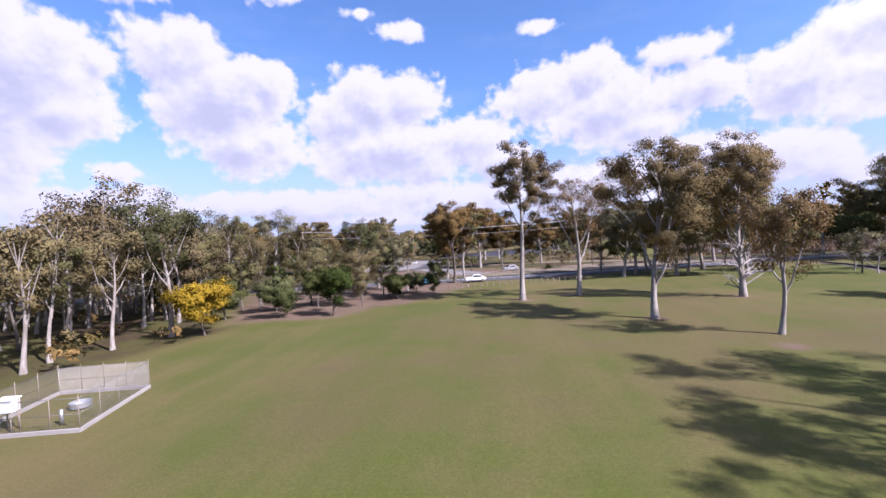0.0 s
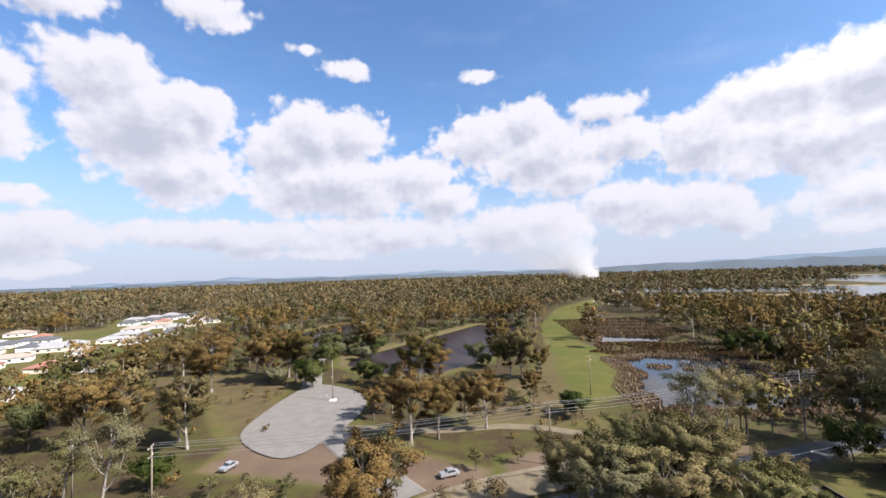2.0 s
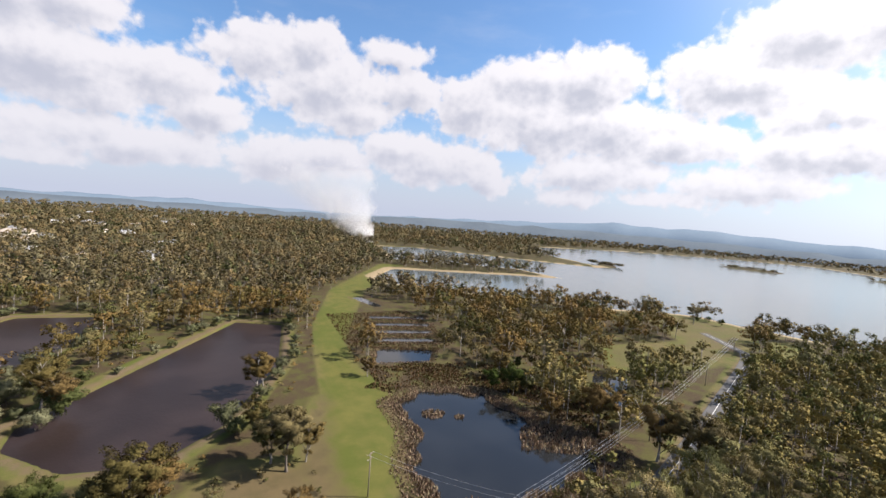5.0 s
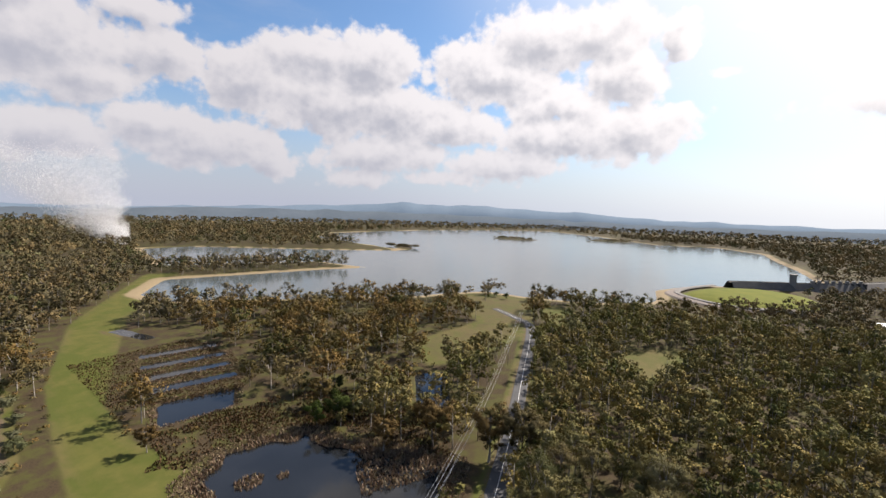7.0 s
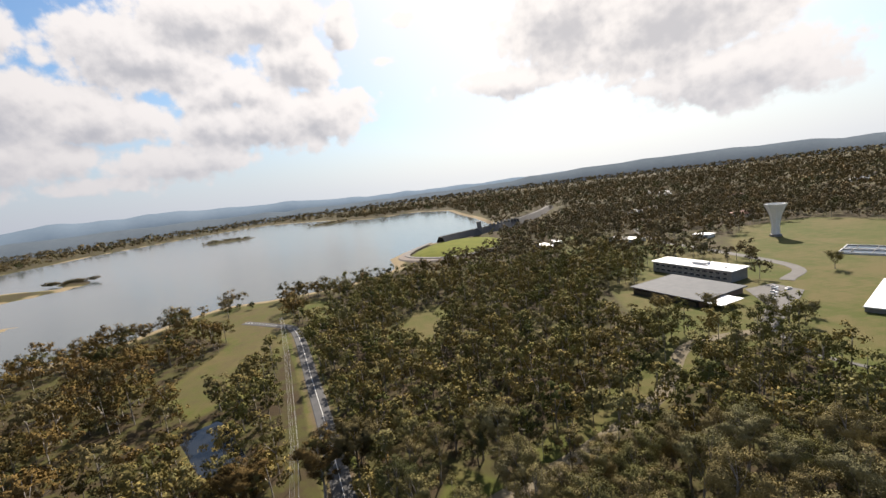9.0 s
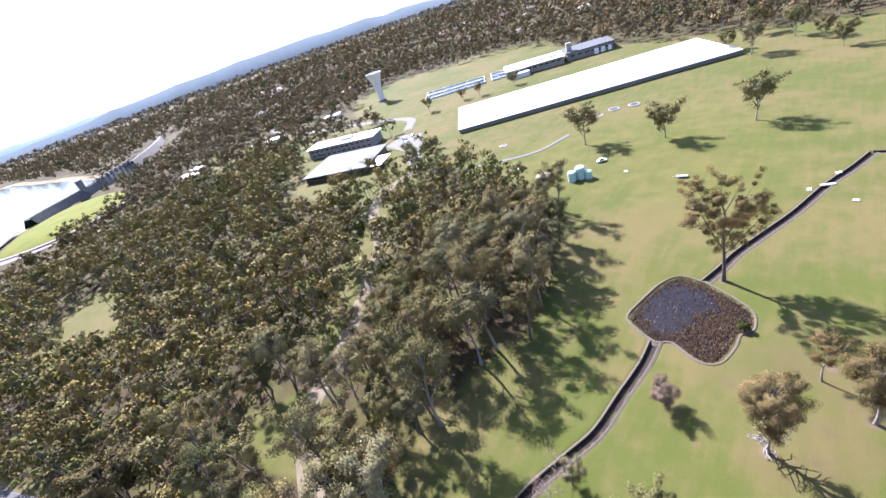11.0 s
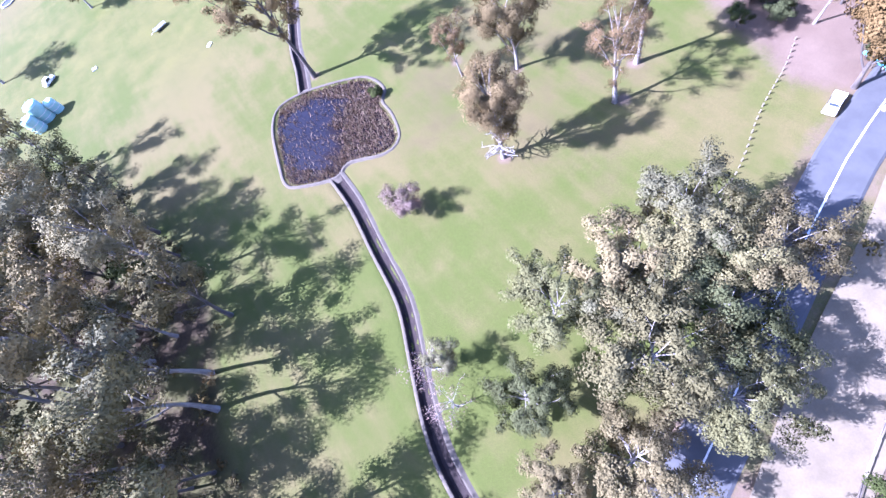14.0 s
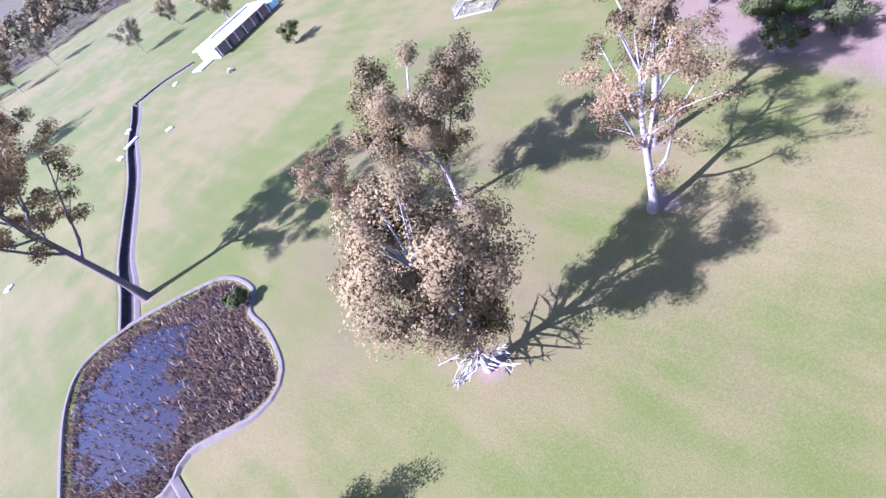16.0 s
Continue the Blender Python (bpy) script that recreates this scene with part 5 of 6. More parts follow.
def woods(name, label, xs, ys, kinds, scale, mats):
    """Many trees as two joined meshes, trunks and leaves."""
    out = {0: ([], [], [], []), 1: ([], [], [], [])}
    counts = [0, 0]
    for x, y in zip(xs, ys):
        kind = kinds[rng.integers(len(kinds))]
        s, a, t = scale * rng.uniform(0.62, 1.28), rng.uniform(0, 6.28), rng.random()
        rot = np.array([[math.cos(a), -math.sin(a), 0], [math.sin(a), math.cos(a), 0], [0, 0, 1]])
        for w in (0, 1):
            v, f = kind[w][:2]
            if w:
                out[w][3].append(kind[w][2] @ rot.T)
            out[w][0].append((v * s) @ rot.T + [x, y, -0.2])
            out[w][1].append(f + counts[w])
            out[w][2].append(np.full(len(v), t))
            counts[w] += len(v)
    ob = new(name)
    tagged(ob, label, "woodland", kind="stuff")
    if counts[0]:
        part("trunks", big_mesh(name + "_trunks", np.concatenate(out[0][0]), np.concatenate(out[0][1]), mats[0]), ob)
    part("foliage", big_mesh(name + "_foliage", np.concatenate(out[1][0]), np.concatenate(out[1][1]), mats[1], np.concatenate(out[1][2]), np.concatenate(out[1][3])), ob)
    return len(xs)


# the forest beside the park: the nearest trees stand singly
fx, fy = scatter(85, 470, -70, 230, 9.3)
near = (fx < 175) & (fy > -30) & (fy < 140) & (line_distance(fx, fy, [(100, 20), (112, 110), (150, 135)]) < 48)
order = np.argsort(line_distance(fx, fy, [(100, 20), (112, 110)]) + np.where(near, 0, 1e6))[:165]
single = np.zeros(len(fx), bool)
single[order] = near[order]
edge_gap = poly_distance(fx[single], fy[single], FIELD)
for k, (x, y) in enumerate(zip(fx[single], fy[single])):
    kind = FOREST[int(rng.integers(5))] if rng.random() > 0.06 else BUSHY[0]
    plant(kind, float(x), float(y), float(rng.uniform(0, 360)), float(rng.uniform(0.9, 1.36) * (1.1 if edge_gap[k] < 16 else 1.0)), "gum with olive-brown crown in close forest", group="forest trees")
MID = [cheap_tree(200 + k, 14 + 2 * (k % 3), 5.6 + 0.6 * (k % 3), 18, 30, 0.95, 1.9) for k in range(6)]
BUSH = []
for k in range(5):
    tubes, tips, _ = grow(150 + k, 13 + 1.5 * k, 3.6 + 0.2 * k, 0.34, sides=3)
    BUSH.append((wood_arrays(tubes), leaf_arrays(tips, 150 + k, 50, 0.37, 1.4)))
bx, by = scatter(-90, -34, 30, 104, 6.2, lambda x, y: (poly_distance(x, y, BELT) < 0))
woods("roadside_bush", "dense brown-crowned bush gums beside the road", bx, by, BUSH, 0.95, ("bark", "leaf_bush"))
FOREST_MID = [cheap_tree(280 + k, 13 + 1.6 * (k % 4), 4.5 + 0.5 * (k % 3), 16, 26, 0.9, 1.6) for k in range(8)]
woods("forest", "close olive-brown gum forest with pale trunks", fx[~single], fy[~single], FOREST_MID, 1.24, ("bark", "leaf_forest"))
gx, gy = scatter(-420, 500, -60, 470, 10.6, lambda x, y: (poly_distance(x, y, OPEN_COUNTRY) > 0) & ~((x > 80) & (y < 231) & (x < 472)) & ((y > 60) | (x < -40)) & (np.sin(x * 0.061 + 1.7 * np.sin(y * 0.043)) + np.sin(y * 0.083 + 1.3 * np.sin(x * 0.037)) + rng.uniform(-0.8, 0.8, len(x)) > -0.75) & (poly_distance(x, y, BELT) > 0) & (line_distance(x, y, [(-66, -40), (-42, 20), (-32, 52), (-40, 80)]) > 46) & ((x < -150) | (y > 150) | (x > -20) | (rng.random(len(x)) < 0.75)))
low = poly_distance(gx, gy, LOW_WOOD) < 0
woods("near_woodland", "mixed open gum woodland round the ponds", gx[~low], gy[~low], MID, 1.2, ("bark", "leaf_far"))
woods("low_woodland", "low scrubby gums before the houses", gx[low], gy[low], MID, 0.66, ("bark", "leaf_far"))
UNDER = [cheap_tree(260 + k, 2.6, 1.4, 4, 16, 0.6, 0.9, False) for k in range(4)]
ux, uy = scatter(-330, 330, 25, 420, 7.5, lambda x, y: rng.random(len(x)) < np.where(poly_distance(x, y, OPEN_COUNTRY) > 0, 0.62, 0.3))
woods("undergrowth", "scrubby undergrowth among the gums", ux, uy, UNDER, 1.0, ("bark_dark", "leaf_far"))
for glade in DRY[:3]:
    ux, uy = random_places(glade, 60)
    woods("scrub", "low dry scrub on open ground", ux, uy, UNDER, 0.9, ("bark_dark", "leaf_far"))
LEAN = [cheap_tree(240 + k, 17, 6.6, 10, 13, 1.9, 2.6) for k in range(5)]
gx, gy = scatter(-500, 950, -560, 100, 13.0, lambda x, y: ~((x > 82) & (y > -72) & (x < 472)) & ((y < 60) | (x > 470)) & ~((x < 500) & (y > -61) & (x > -331)))
woods("hill_woodland", "gum woodland behind the plant and the park", gx, gy, LEAN, 1.0, ("bark", "leaf_distant"))
gx, gy = scatter(-650, 620, 470, 900, 13.5)
woods("mid_woodland", "brown-green gum woodland beyond the ponds", gx, gy, LEAN, 1.12, ("bark", "leaf_distant"))
FAR = [cheap_tree(300 + k, 17, 10.5, 9, 7, 3.2, 4.0, False) for k in range(4)]
gx, gy = scatter(-1500, 2100, -1500, 1900, 28.0, lambda x, y: ~((x > -500) & (x < 950) & (y > -560) & (y < 900)) & (np.hypot(x, y) < 1950) & ((y > -300) | (x > 0)))
woods("far_woodland", "distant woodland canopy", gx, gy, FAR, 1.3, ("bark_dark", "leaf_distant"))
SCRUB = [cheap_tree(330 + k, 9, 6.5, 9, 12, 1.7, 2.6, False) for k in range(3)]
ISLES = ((1460, 765, 100, 38), (1700, 480, 105, 34), (868, 806, 60, 10))
a, r, k = rng.uniform(0, 6.28, 150), np.sqrt(rng.random(150)), rng.integers(0, 3, 150)
isle = np.array(ISLES, float)[k]
woods("island_woodland", "low trees on the lake islands", isle[:, 0] + isle[:, 3] * r * np.cos(a) * 0.9 - 0.17 * isle[:, 2] * r * np.sin(a) * 0.8, isle[:, 1] + isle[:, 2] * r * np.sin(a) * 0.8, SCRUB, 0.9, ("bark_dark", "leaf_distant"))
HAZE = [cheap_tree(310 + k, 18, 11.5, 7, 6, 4.6, 5.0, False) for k in range(3)]
gx, gy = scatter(-3000, 3000, -3000, 3000, 46.0, lambda x, y: (np.hypot(x, y) > 1900) & (np.hypot(x, y) < 3000))
woods("skyline_woodland", "woodland along the skyline", gx, gy, HAZE, 1.1, ("bark_dark", "leaf_distant"))


# ---- waterworks, dam and houses ----
def place(name, label, category, x=0.0, y=0.0, turn=0.0, z=0.0, group="", kind=""):
    return thing(name, label, category, (x, y, z), turn, group, kind)


def gable(name, parent, mat, cx, cy, z, sx, sy, rise, over=0.5, label=""):
    """A hipped roof with eaves and thickness."""
    x, y = sx / 2 + over, sy / 2 + over
    r = max(0.2, x - y)
    v = [(cx - x, cy - y, z), (cx + x, cy - y, z), (cx + x, cy + y, z), (cx - x, cy + y, z), (cx - r, cy, z + rise), (cx + r, cy, z + rise),
         (cx - x, cy - y, z - 0.2), (cx + x, cy - y, z - 0.2), (cx + x, cy + y, z - 0.2), (cx - x, cy + y, z - 0.2)]
    f = [(0, 1, 5, 4), (1, 2, 5), (2, 3, 4, 5), (3, 0, 4), (6, 7, 1, 0), (7, 8, 2, 1), (8, 9, 3, 2), (9, 6, 0, 3), (9, 8, 7, 6)]
    return part(name, mesh_of(name, v, f, mat), parent, label)


def windows(parent, wall_x, wall_y, z, count, span, w, h, side):
    """A row of framed dark panes on the wall that faces along y (side +1 or -1)."""
    for k in range(count):
        x = wall_x - span / 2 + span * (k + 0.5) / count
        frame_ob = box("window", parent, "white_wall", x, wall_y + side * 0.03, z, w + 0.2, 0.12, h + 0.2)
        box("pane", frame_ob, "glass", x, wall_y + side * 0.075, z, w, 0.06, h)


def reservoir():
    ob = place("covered_reservoir", "very long low reservoir under a flat white sheet roof", "reservoir", 179.1, -209.4, 34.7)
    box("wall", ob, "dark_concrete", 0, 0, 1.4, 203, 66, 3.2)
    sheet_me = mesh_of("roof_panel", *box_data(0, 0, 0, 5.93, 68.5, 0.35, 0.08), "white_roof")
    rnd = random.Random(4)
    for k in range(34):
        p = part("roof_panel", sheet_me, ob)
        p.location = (-99 + 6 * k, 0, 3.25 + rnd.uniform(-0.02, 0.02))
    post = mesh_of("column", *box_data(0, 0, 1.55, 0.4, 0.4, 3.0), "concrete")
    for k in range(18):
        p = part("column", post, ob)
        p.location = (-98 + 11.5 * k, 33.6, 0)
    box("fascia", ob, "white_roof", 0, 34.3, 3.05, 204, 0.12, 0.5)


def water_tower():
    ob = place("surge_tower", "pale concrete tower flaring to a wide square funnel top", "tower", 460, -257, 8.4)
    prof = [(4.6, 0), (3.9, 3), (3.4, 8), (3.6, 14), (4.6, 20), (6.2, 26), (8.2, 31), (10.2, 35), (9.8, 35), (7.8, 31), (4.0, 24)]
    part("shell", mesh_of("shell", *lathe_data(prof, 8), "white_wall"), ob)
    part("plinth", mesh_of("plinth", *lathe_data([(5.5, -0.3), (5.5, 2.2), (4.2, 2.6), (0.1, 2.6)], 8), "dark_concrete"), ob)
    for k in range(8):
        a = radians(45 * k)
        pts = [(math.cos(a) * (r + 0.12), math.sin(a) * (r + 0.12), z) for r, z in prof[1:8]]
        part("rib", mesh_of("rib", *tube_data(pts, [0.22] * len(pts), 4), "white_wall"), ob)


def plant_buildings():
    ob = place("filter_house", "long two-storey concrete filter house with white flat roof", "building", 264, -296, 31)
    box("wall", ob, "concrete", 0, 0, 3.4, 58, 30, 7.2)
    box("roof", ob, "white_roof", 0, 0, 7.3, 61, 33, 0.6, 0.15)
    box("annexe", ob, "pale_roof", 14, 20, 2.2, 16, 10, 4.8, 0.2)
    windows(ob, 0, 15.0, 4.8, 9, 54, 4.2, 1.8, 1)
    box("roof_plant", ob, "pale_roof", -8, 2, 8.3, 30, 8, 1.4, 0.2)
    ob = place("chemical_house", "grey-roofed works building with a slim chimney tower", "building", 219, -328, 31)
    box("wall", ob, "dark_concrete", 0, 0, 3.6, 44, 30, 7.6)
    box("roof", ob, "grey_roof", 0, 0, 7.7, 47, 33, 0.6, 0.15)
    box("tower", ob, "concrete", 19, 8, 7.5, 5, 5, 17, 0.2)
    windows(ob, 0, 15.0, 4.2, 6, 40, 4, 2.0, 1)
    for k in range(3):
        t = place("storage_tank", "round white storage tank", "tank", 206 - k * 5, -318 - k * 4, group="storage tanks")
        part("shell", mesh_of("shell", *lathe_data([(2.2, 0), (2.2, 4.2), (1.9, 4.7), (0.05, 5.1)], 16), "white_roof", True), t)
    # settling tanks in a row
    for k, off in enumerate((-9.5, 9.5)):
        for j in range(2):
            t = place("settling_tank", "long open concrete settling tank filled with water", "tank", 345 - 62 * j + off * 0.56, -262 - 42 * j - off * 0.83, 34, group="settling tanks")
            for sy in (-1, 1):
                box("side_wall", t, "pale_roof", 0, sy * 7.6, 0.5, 66, 0.7, 2.4, 0.1)
            for sx in (-1, 1):
                box("end_wall", t, "pale_roof", sx * 33.4, 0, 0.5, 0.8, 15.9, 2.4, 0.1)
            box("water", t, "pond", 0, 0, 0.2, 66, 14.5, 1.6)
            for q in range(5):
                box("baffle", t, "concrete", -26 + 13 * q, 0, 1.25, 0.35, 14.4, 0.7)


def admin():
    ob = place("works_office", "low office wing with grey metal roof beside a taller white-roofed block", "building", 318, -67, 22)
    box("wall", ob, "brick_wall", 0, 0, 2.2, 54, 44, 4.8)
    box("roof", ob, "grey_roof", 0, 0, 4.9, 58, 48, 0.6, 0.2)
    # solid near-black block in place of the shade along the office front
    box("veranda", ob, "dark", 0, 23, 1.6, 50, 3, 3.6)
    box("canopy", ob, "white_roof", -34, 10, 3.6, 12, 22, 0.4, 0.1)
    windows(ob, 0, 22.0, 2.4, 8, 50, 4, 1.6, 1)
    ob = place("works_block", "white flat-roofed two-storey works block", "building", 361, -104, 22)
    box("wall", ob, "concrete", 0, 0, 4.3, 68, 20, 9.0)
    box("roof", ob, "white_roof", 0, 0, 9.0, 71, 22, 0.6, 0.2)
    box("roof_plant", ob, "pale_roof", -4, 0, 10.3, 11, 7, 2.2, 0.2)
    windows(ob, 0, 10.0, 6.4, 12, 64, 3.6, 1.6, 1)
    windows(ob, 0, 10.0, 2.6, 12, 64, 3.6, 1.6, 1)
    for k in range(4):
        box("vent", ob, "galv", -26 + 15 * k, 3, 9.8, 1.2, 1.2, 1.0, 0.1)
    for x, y, sx, sy, t in ((573.3, -39.6, 34, 12, 15), (594.9, -59.6, 16, 10, 15), (546.3, -133.5, 44, 16, 30), (506.4, -208.7, 18, 12, 30)):
        b = place("site_building", "low white flat-roofed site building among trees", "building", x, y, t, group="site buildings")
        box("wall", b, "white_wall", 0, 0, 1.7, sx, sy, 3.8)
        box("roof", b, "white_roof", 0, 0, 3.75, sx + 2, sy + 2, 0.4, 0.1)
        windows(b, 0, sy / 2, 1.9, max(2, int(sx / 6)), sx * 0.9, 2.2, 1.3, 1)
    sheet("car_park", [(290, -132), (312, -128), (308, -104), (274, -92), (244, -62), (236, -64), (266, -104)], 0.24, "paving", "pale concrete car park beside the office", "car park")
    ribbon("works_road", smooth_line([(654.2, -194.5), (529, -161.2), (462.3, -165.8), (349.5, -175.1), (315, -141.4)], 8), [(-4.5, 0.0), (-4, 0.2), (4, 0.2), (4.5, 0.0)], 0, "paving", "pale curving works road", "road")


def dam():
    line = smooth_line([(762, 92), (785, 62), (815, 18), (852, -32), (915, -88), (1019, -157), (1130, -215)], 12)
    ob = place("dam", "long curved concrete dam with gate tower, dark downstream face", "dam")
    part("wall", mesh_of("wall", *ribbon_data(line, [(-16, -6), (-5, 8.2), (-4.4, 9.2), (-4.0, 9.2), (-4.0, 8.2), (4.0, 8.2), (4.0, 9.2), (4.4, 9.2), (5, 8.2), (9, 2), (20, -16)], 0), "dam_concrete"), ob)
    part("crest_road", mesh_of("crest_road", *ribbon_data(line, 3.8, 8.25), "gravel"), ob, "pale road along the crest")
    tower = box("gate_tower", ob, "dark_concrete", 812, 16, 9, 8, 8, 24, 0.4)
    box("tower_cap", tower, "dark_concrete", 812, 16, 21.6, 9.6, 9.6, 1.2, 0.3)
    for k in range(8):
        x, y = 830 + 7.4 * k, -8 - 8.6 * k
        box("pier", ob, "dark_concrete", x, y, 5, 5, 4, 17, 0.3)
        box("gate", ob, "dark", x + 3.1, y - 4.8, 5, 1.0, 6.0, 10)
    outer = closed(DAM_GRASS, 12)
    cx, cy = sum(p[0] for p in outer) / len(outer), sum(p[1] for p in outer) / len(outer)
    rings = [(1.0, -0.6), (0.88, 2.6), (0.7, 4.9), (0.4, 5.4)]
    verts = [(cx + (x - cx) * k, cy + (y - cy) * k, z) for k, z in rings for x, y in outer] + [(cx, cy, 5.5)]
    m = len(outer)
    faces = [(r * m + i, r * m + (i + 1) % m, (r + 1) * m + (i + 1) % m, (r + 1) * m + i) for r in range(3) for i in range(m)] + [(3 * m + i, 3 * m + (i + 1) % m, 4 * m) for i in range(m)]
    tagged(new("grass_embankment", mesh_of("grass_embankment", verts, faces, "bright_grass", True)), "bright yellow-green mown grass on the dam embankment", "embankment", kind="structure")
    rim = smooth_line([(612, 14), (590, 55), (588, 92), (606, 124), (640, 147), (692, 138), (748, 110)], 8)
    ribbon("embankment_road", rim, [(-4, 2.2), (-3, 3.3), (3, 3.3), (4, 2.2)], 0, "gravel", "pale road round the grassed embankment", "road")
    ribbon("rock_facing", [(x - 4, y + 9) for x, y in rim], [(-9, -2.4), (-3, 1.4), (9, 2.9)], 0, "rock", "dark rock facing above the waterline", "rock")
    ribbon("embankment_path", smooth_line([(512.8, 63.5), (556, 70), (582, 84), (590, 100)], 6), 2.5, 0.3, "sandpath", "pale path up to the dam", "path")


def car(name, label, x, y, turn, paint, long=4.5, high=1.5, tray=False):
    ob = place(name, label, "car", x, y, turn, 0.22 if True else 0)
    w = 0.88
    prof = [(-long / 2, 0.35), (-long / 2 + 0.05, 0.85), (-long * 0.44, 0.95), (-long * 0.22, 0.98), (-long * 0.10, high), (long * 0.22, high), (long * 0.36, 0.98), (long * 0.47, 0.92), (long / 2, 0.8), (long / 2, 0.35)]
    if tray:
        prof = [(-long / 2, 0.35), (-long / 2 + 0.05, 0.85), (-long * 0.40, 0.98), (-long * 0.25, 1.02), (-long * 0.13, high), (long * 0.04, high), (long * 0.08, 1.02), (long / 2, 1.02), (long / 2, 0.4)]
    v, f, m = [], [], len(prof)
    for s, inset in ((-1, 0.0), (1, 0.0)):
        for px, pz in prof:
            v.append((px, s * (w - (0.14 if pz > 1.1 else 0)), pz))
    f += [(i, (i + 1) % m, m + (i + 1) % m, m + i) for i in range(m)]
    f += [tuple(reversed(range(m))), tuple(range(m, 2 * m))]
    part("body", mesh_of("body", v, f, paint), ob)
    top = [p for p in prof if p[1] > 1.1]
    for s in (-1, 1):
        x0, x1 = top[0][0], top[-1][0]
        q = [(x0 - 0.32, s * 0.9, 1.0), (x1 + 0.32, s * 0.9, 1.0), (x1, s * 0.77, high - 0.08), (x0, s * 0.77, high - 0.08)]
        part("side_window", mesh_of("side_window", q + [(a, b * 0.97, c) for a, b, c in q], [(0, 1, 2, 3), (7, 6, 5, 4)], "glass"), ob)
    for x0, x1 in ((top[0][0] - 0.46, top[0][0] - 0.04), (top[-1][0] + 0.46, top[-1][0] + 0.04)):
        q = [(x0, -0.72, 1.09), (x0, 0.72, 1.09), (x1, 0.68, high), (x1, -0.68, high)]
        part("windscreen", mesh_of("windscreen", q + [(a, b, c + 0.02) for a, b, c in q], [(0, 1, 2, 3), (7, 6, 5, 4)], "glass"), ob)
    if tray:
        box("canopy", ob, "white_paint", long * 0.29, 0, 1.3, long * 0.38, 1.6, 0.75, 0.06)
    for sx in (-0.30, 0.31):
        for s in (-1, 1):
            pts = [(long * sx, s * (w - 0.2), 0.33), (long * sx, s * (w + 0.01), 0.33)]
            wheel = part("wheel", mesh_of("wheel", *tube_data(pts, [0.33, 0.33], 14), "tyre"), ob)
            part("rim", mesh_of("rim", *tube_data([(long * sx, s * (w + 0.005), 0.33), (long * sx, s * (w + 0.025), 0.33)], [0.2, 0.2], 10), "galv"), wheel)
    return ob


def house(x, y, turn, sx, sy, roof, wall, label):
    ob = place("house", label, "house", x, y, turn, group="houses")
    box("wall", ob, wall, 0, 0, 1.3, sx, sy, 3.0)
    gable("roof", ob, roof, 0, 0, 2.9, sx, sy, sy * 0.2)
    windows(ob, 0, sy / 2, 1.5, 3, sx * 0.9, 1.8, 1.2, 1)
    windows(ob, 0, -sy / 2, 1.5, 3, sx * 0.9, 1.8, 1.2, -1)
    box("door", ob, "dark", sx * 0.12, sy / 2 + 0.03, 1.05, 1.0, 0.1, 2.0)
    return ob


reservoir()
water_tower()
plant_buildings()
admin()
dam()
rnd = random.Random(21)
for x, y, t, c in ((303, -122, 10, "white_paint"), (298, -118, 12, "silver_paint"), (293, -113, 10, "white_paint"), (288, -108, 14, "silver_paint"), (296, -126, 100, "white_paint"), (283, -103, 12, "white_paint")):
    car("car", "small car parked outside the office", x, y, t, c)
car("utility_car", "light blue utility with white canopy parked on bare earth", -18.8, 97.7, 74, "blue_paint", 4.9, 1.65, True)
car("car", "white station car parked beside the bollards", -8, 98.2, 14, "white_paint", 4.6, 1.5)
car("car", "dark silver car parked beside the road verge", -0.1, 125.4, 22.6, "silver_paint", 4.5, 1.5)
car("car", "silver car parked by the gravel road", -52.8, 131.4, 73.5, "silver_paint", 4.5, 1.5)
ROOFS = ["grey_roof", "light_roof", "tan_roof", "red_roof", "grey_roof", "light_roof"]
spots = [(-172 - 24 * i - 6 * (j % 2) - 5 * j, 172 + 26 * j + 14 * i * (j < 6) - 9 * (i % 2)) for j in range(15) for i in range(9)]
kept = [p for p in spots if poly_distance(np.array([p[0]]), np.array([p[1]]), HOUSES_LAND)[0] < -8 and rnd.random() < 0.7][:44]
ROOF_LABELS = {"grey_roof": "single-storey house with grey metal roof", "light_roof": "single-storey house with pale grey roof", "white_roof": "single-storey house with white roof", "tan_roof": "single-storey house with weathered tan tiled roof", "red_roof": "single-storey house with terracotta tiled roof"}
for k, (x, y) in enumerate(kept):
    r = ROOFS[(k * 5) % 6]
    house(x, y, 25 + rnd.uniform(-12, 12) + 90 * (k % 3 == 0), rnd.uniform(15, 21), rnd.uniform(10, 13), r, "cream" if k % 2 else "white_wall", ROOF_LABELS[r])
for k, (x, y) in enumerate((-246 - 27 * i + 4 * j, 368 + 25 * j + 16 * i) for j in range(10) for i in range(6)):
    if poly_distance(np.array([x]), np.array([y]), HOUSES_NORTH)[0] < -7 and rnd.random() < 0.8:
        r = ROOFS[(k * 7) % 6]
        house(x, y, 20 + rnd.uniform(-14, 14) + 90 * (k % 3 == 0), rnd.uniform(15, 22), rnd.uniform(10, 14), r, "cream" if k % 2 else "white_wall", ROOF_LABELS[r])
far_house = [house(-300, 720, 10, 26, 16, "tan_roof", "cream", "distant tan-roofed house among trees"), house(-420, 800, -20, 24, 15, "red_roof", "white_wall", "distant terracotta-roofed house among trees"),
             house(-360, 860, 35, 25, 15, "light_roof", "white_wall", "distant pale-roofed house among trees"), house(-250, 820, 60, 24, 14, "grey_roof", "cream", "distant grey-roofed house among trees")]
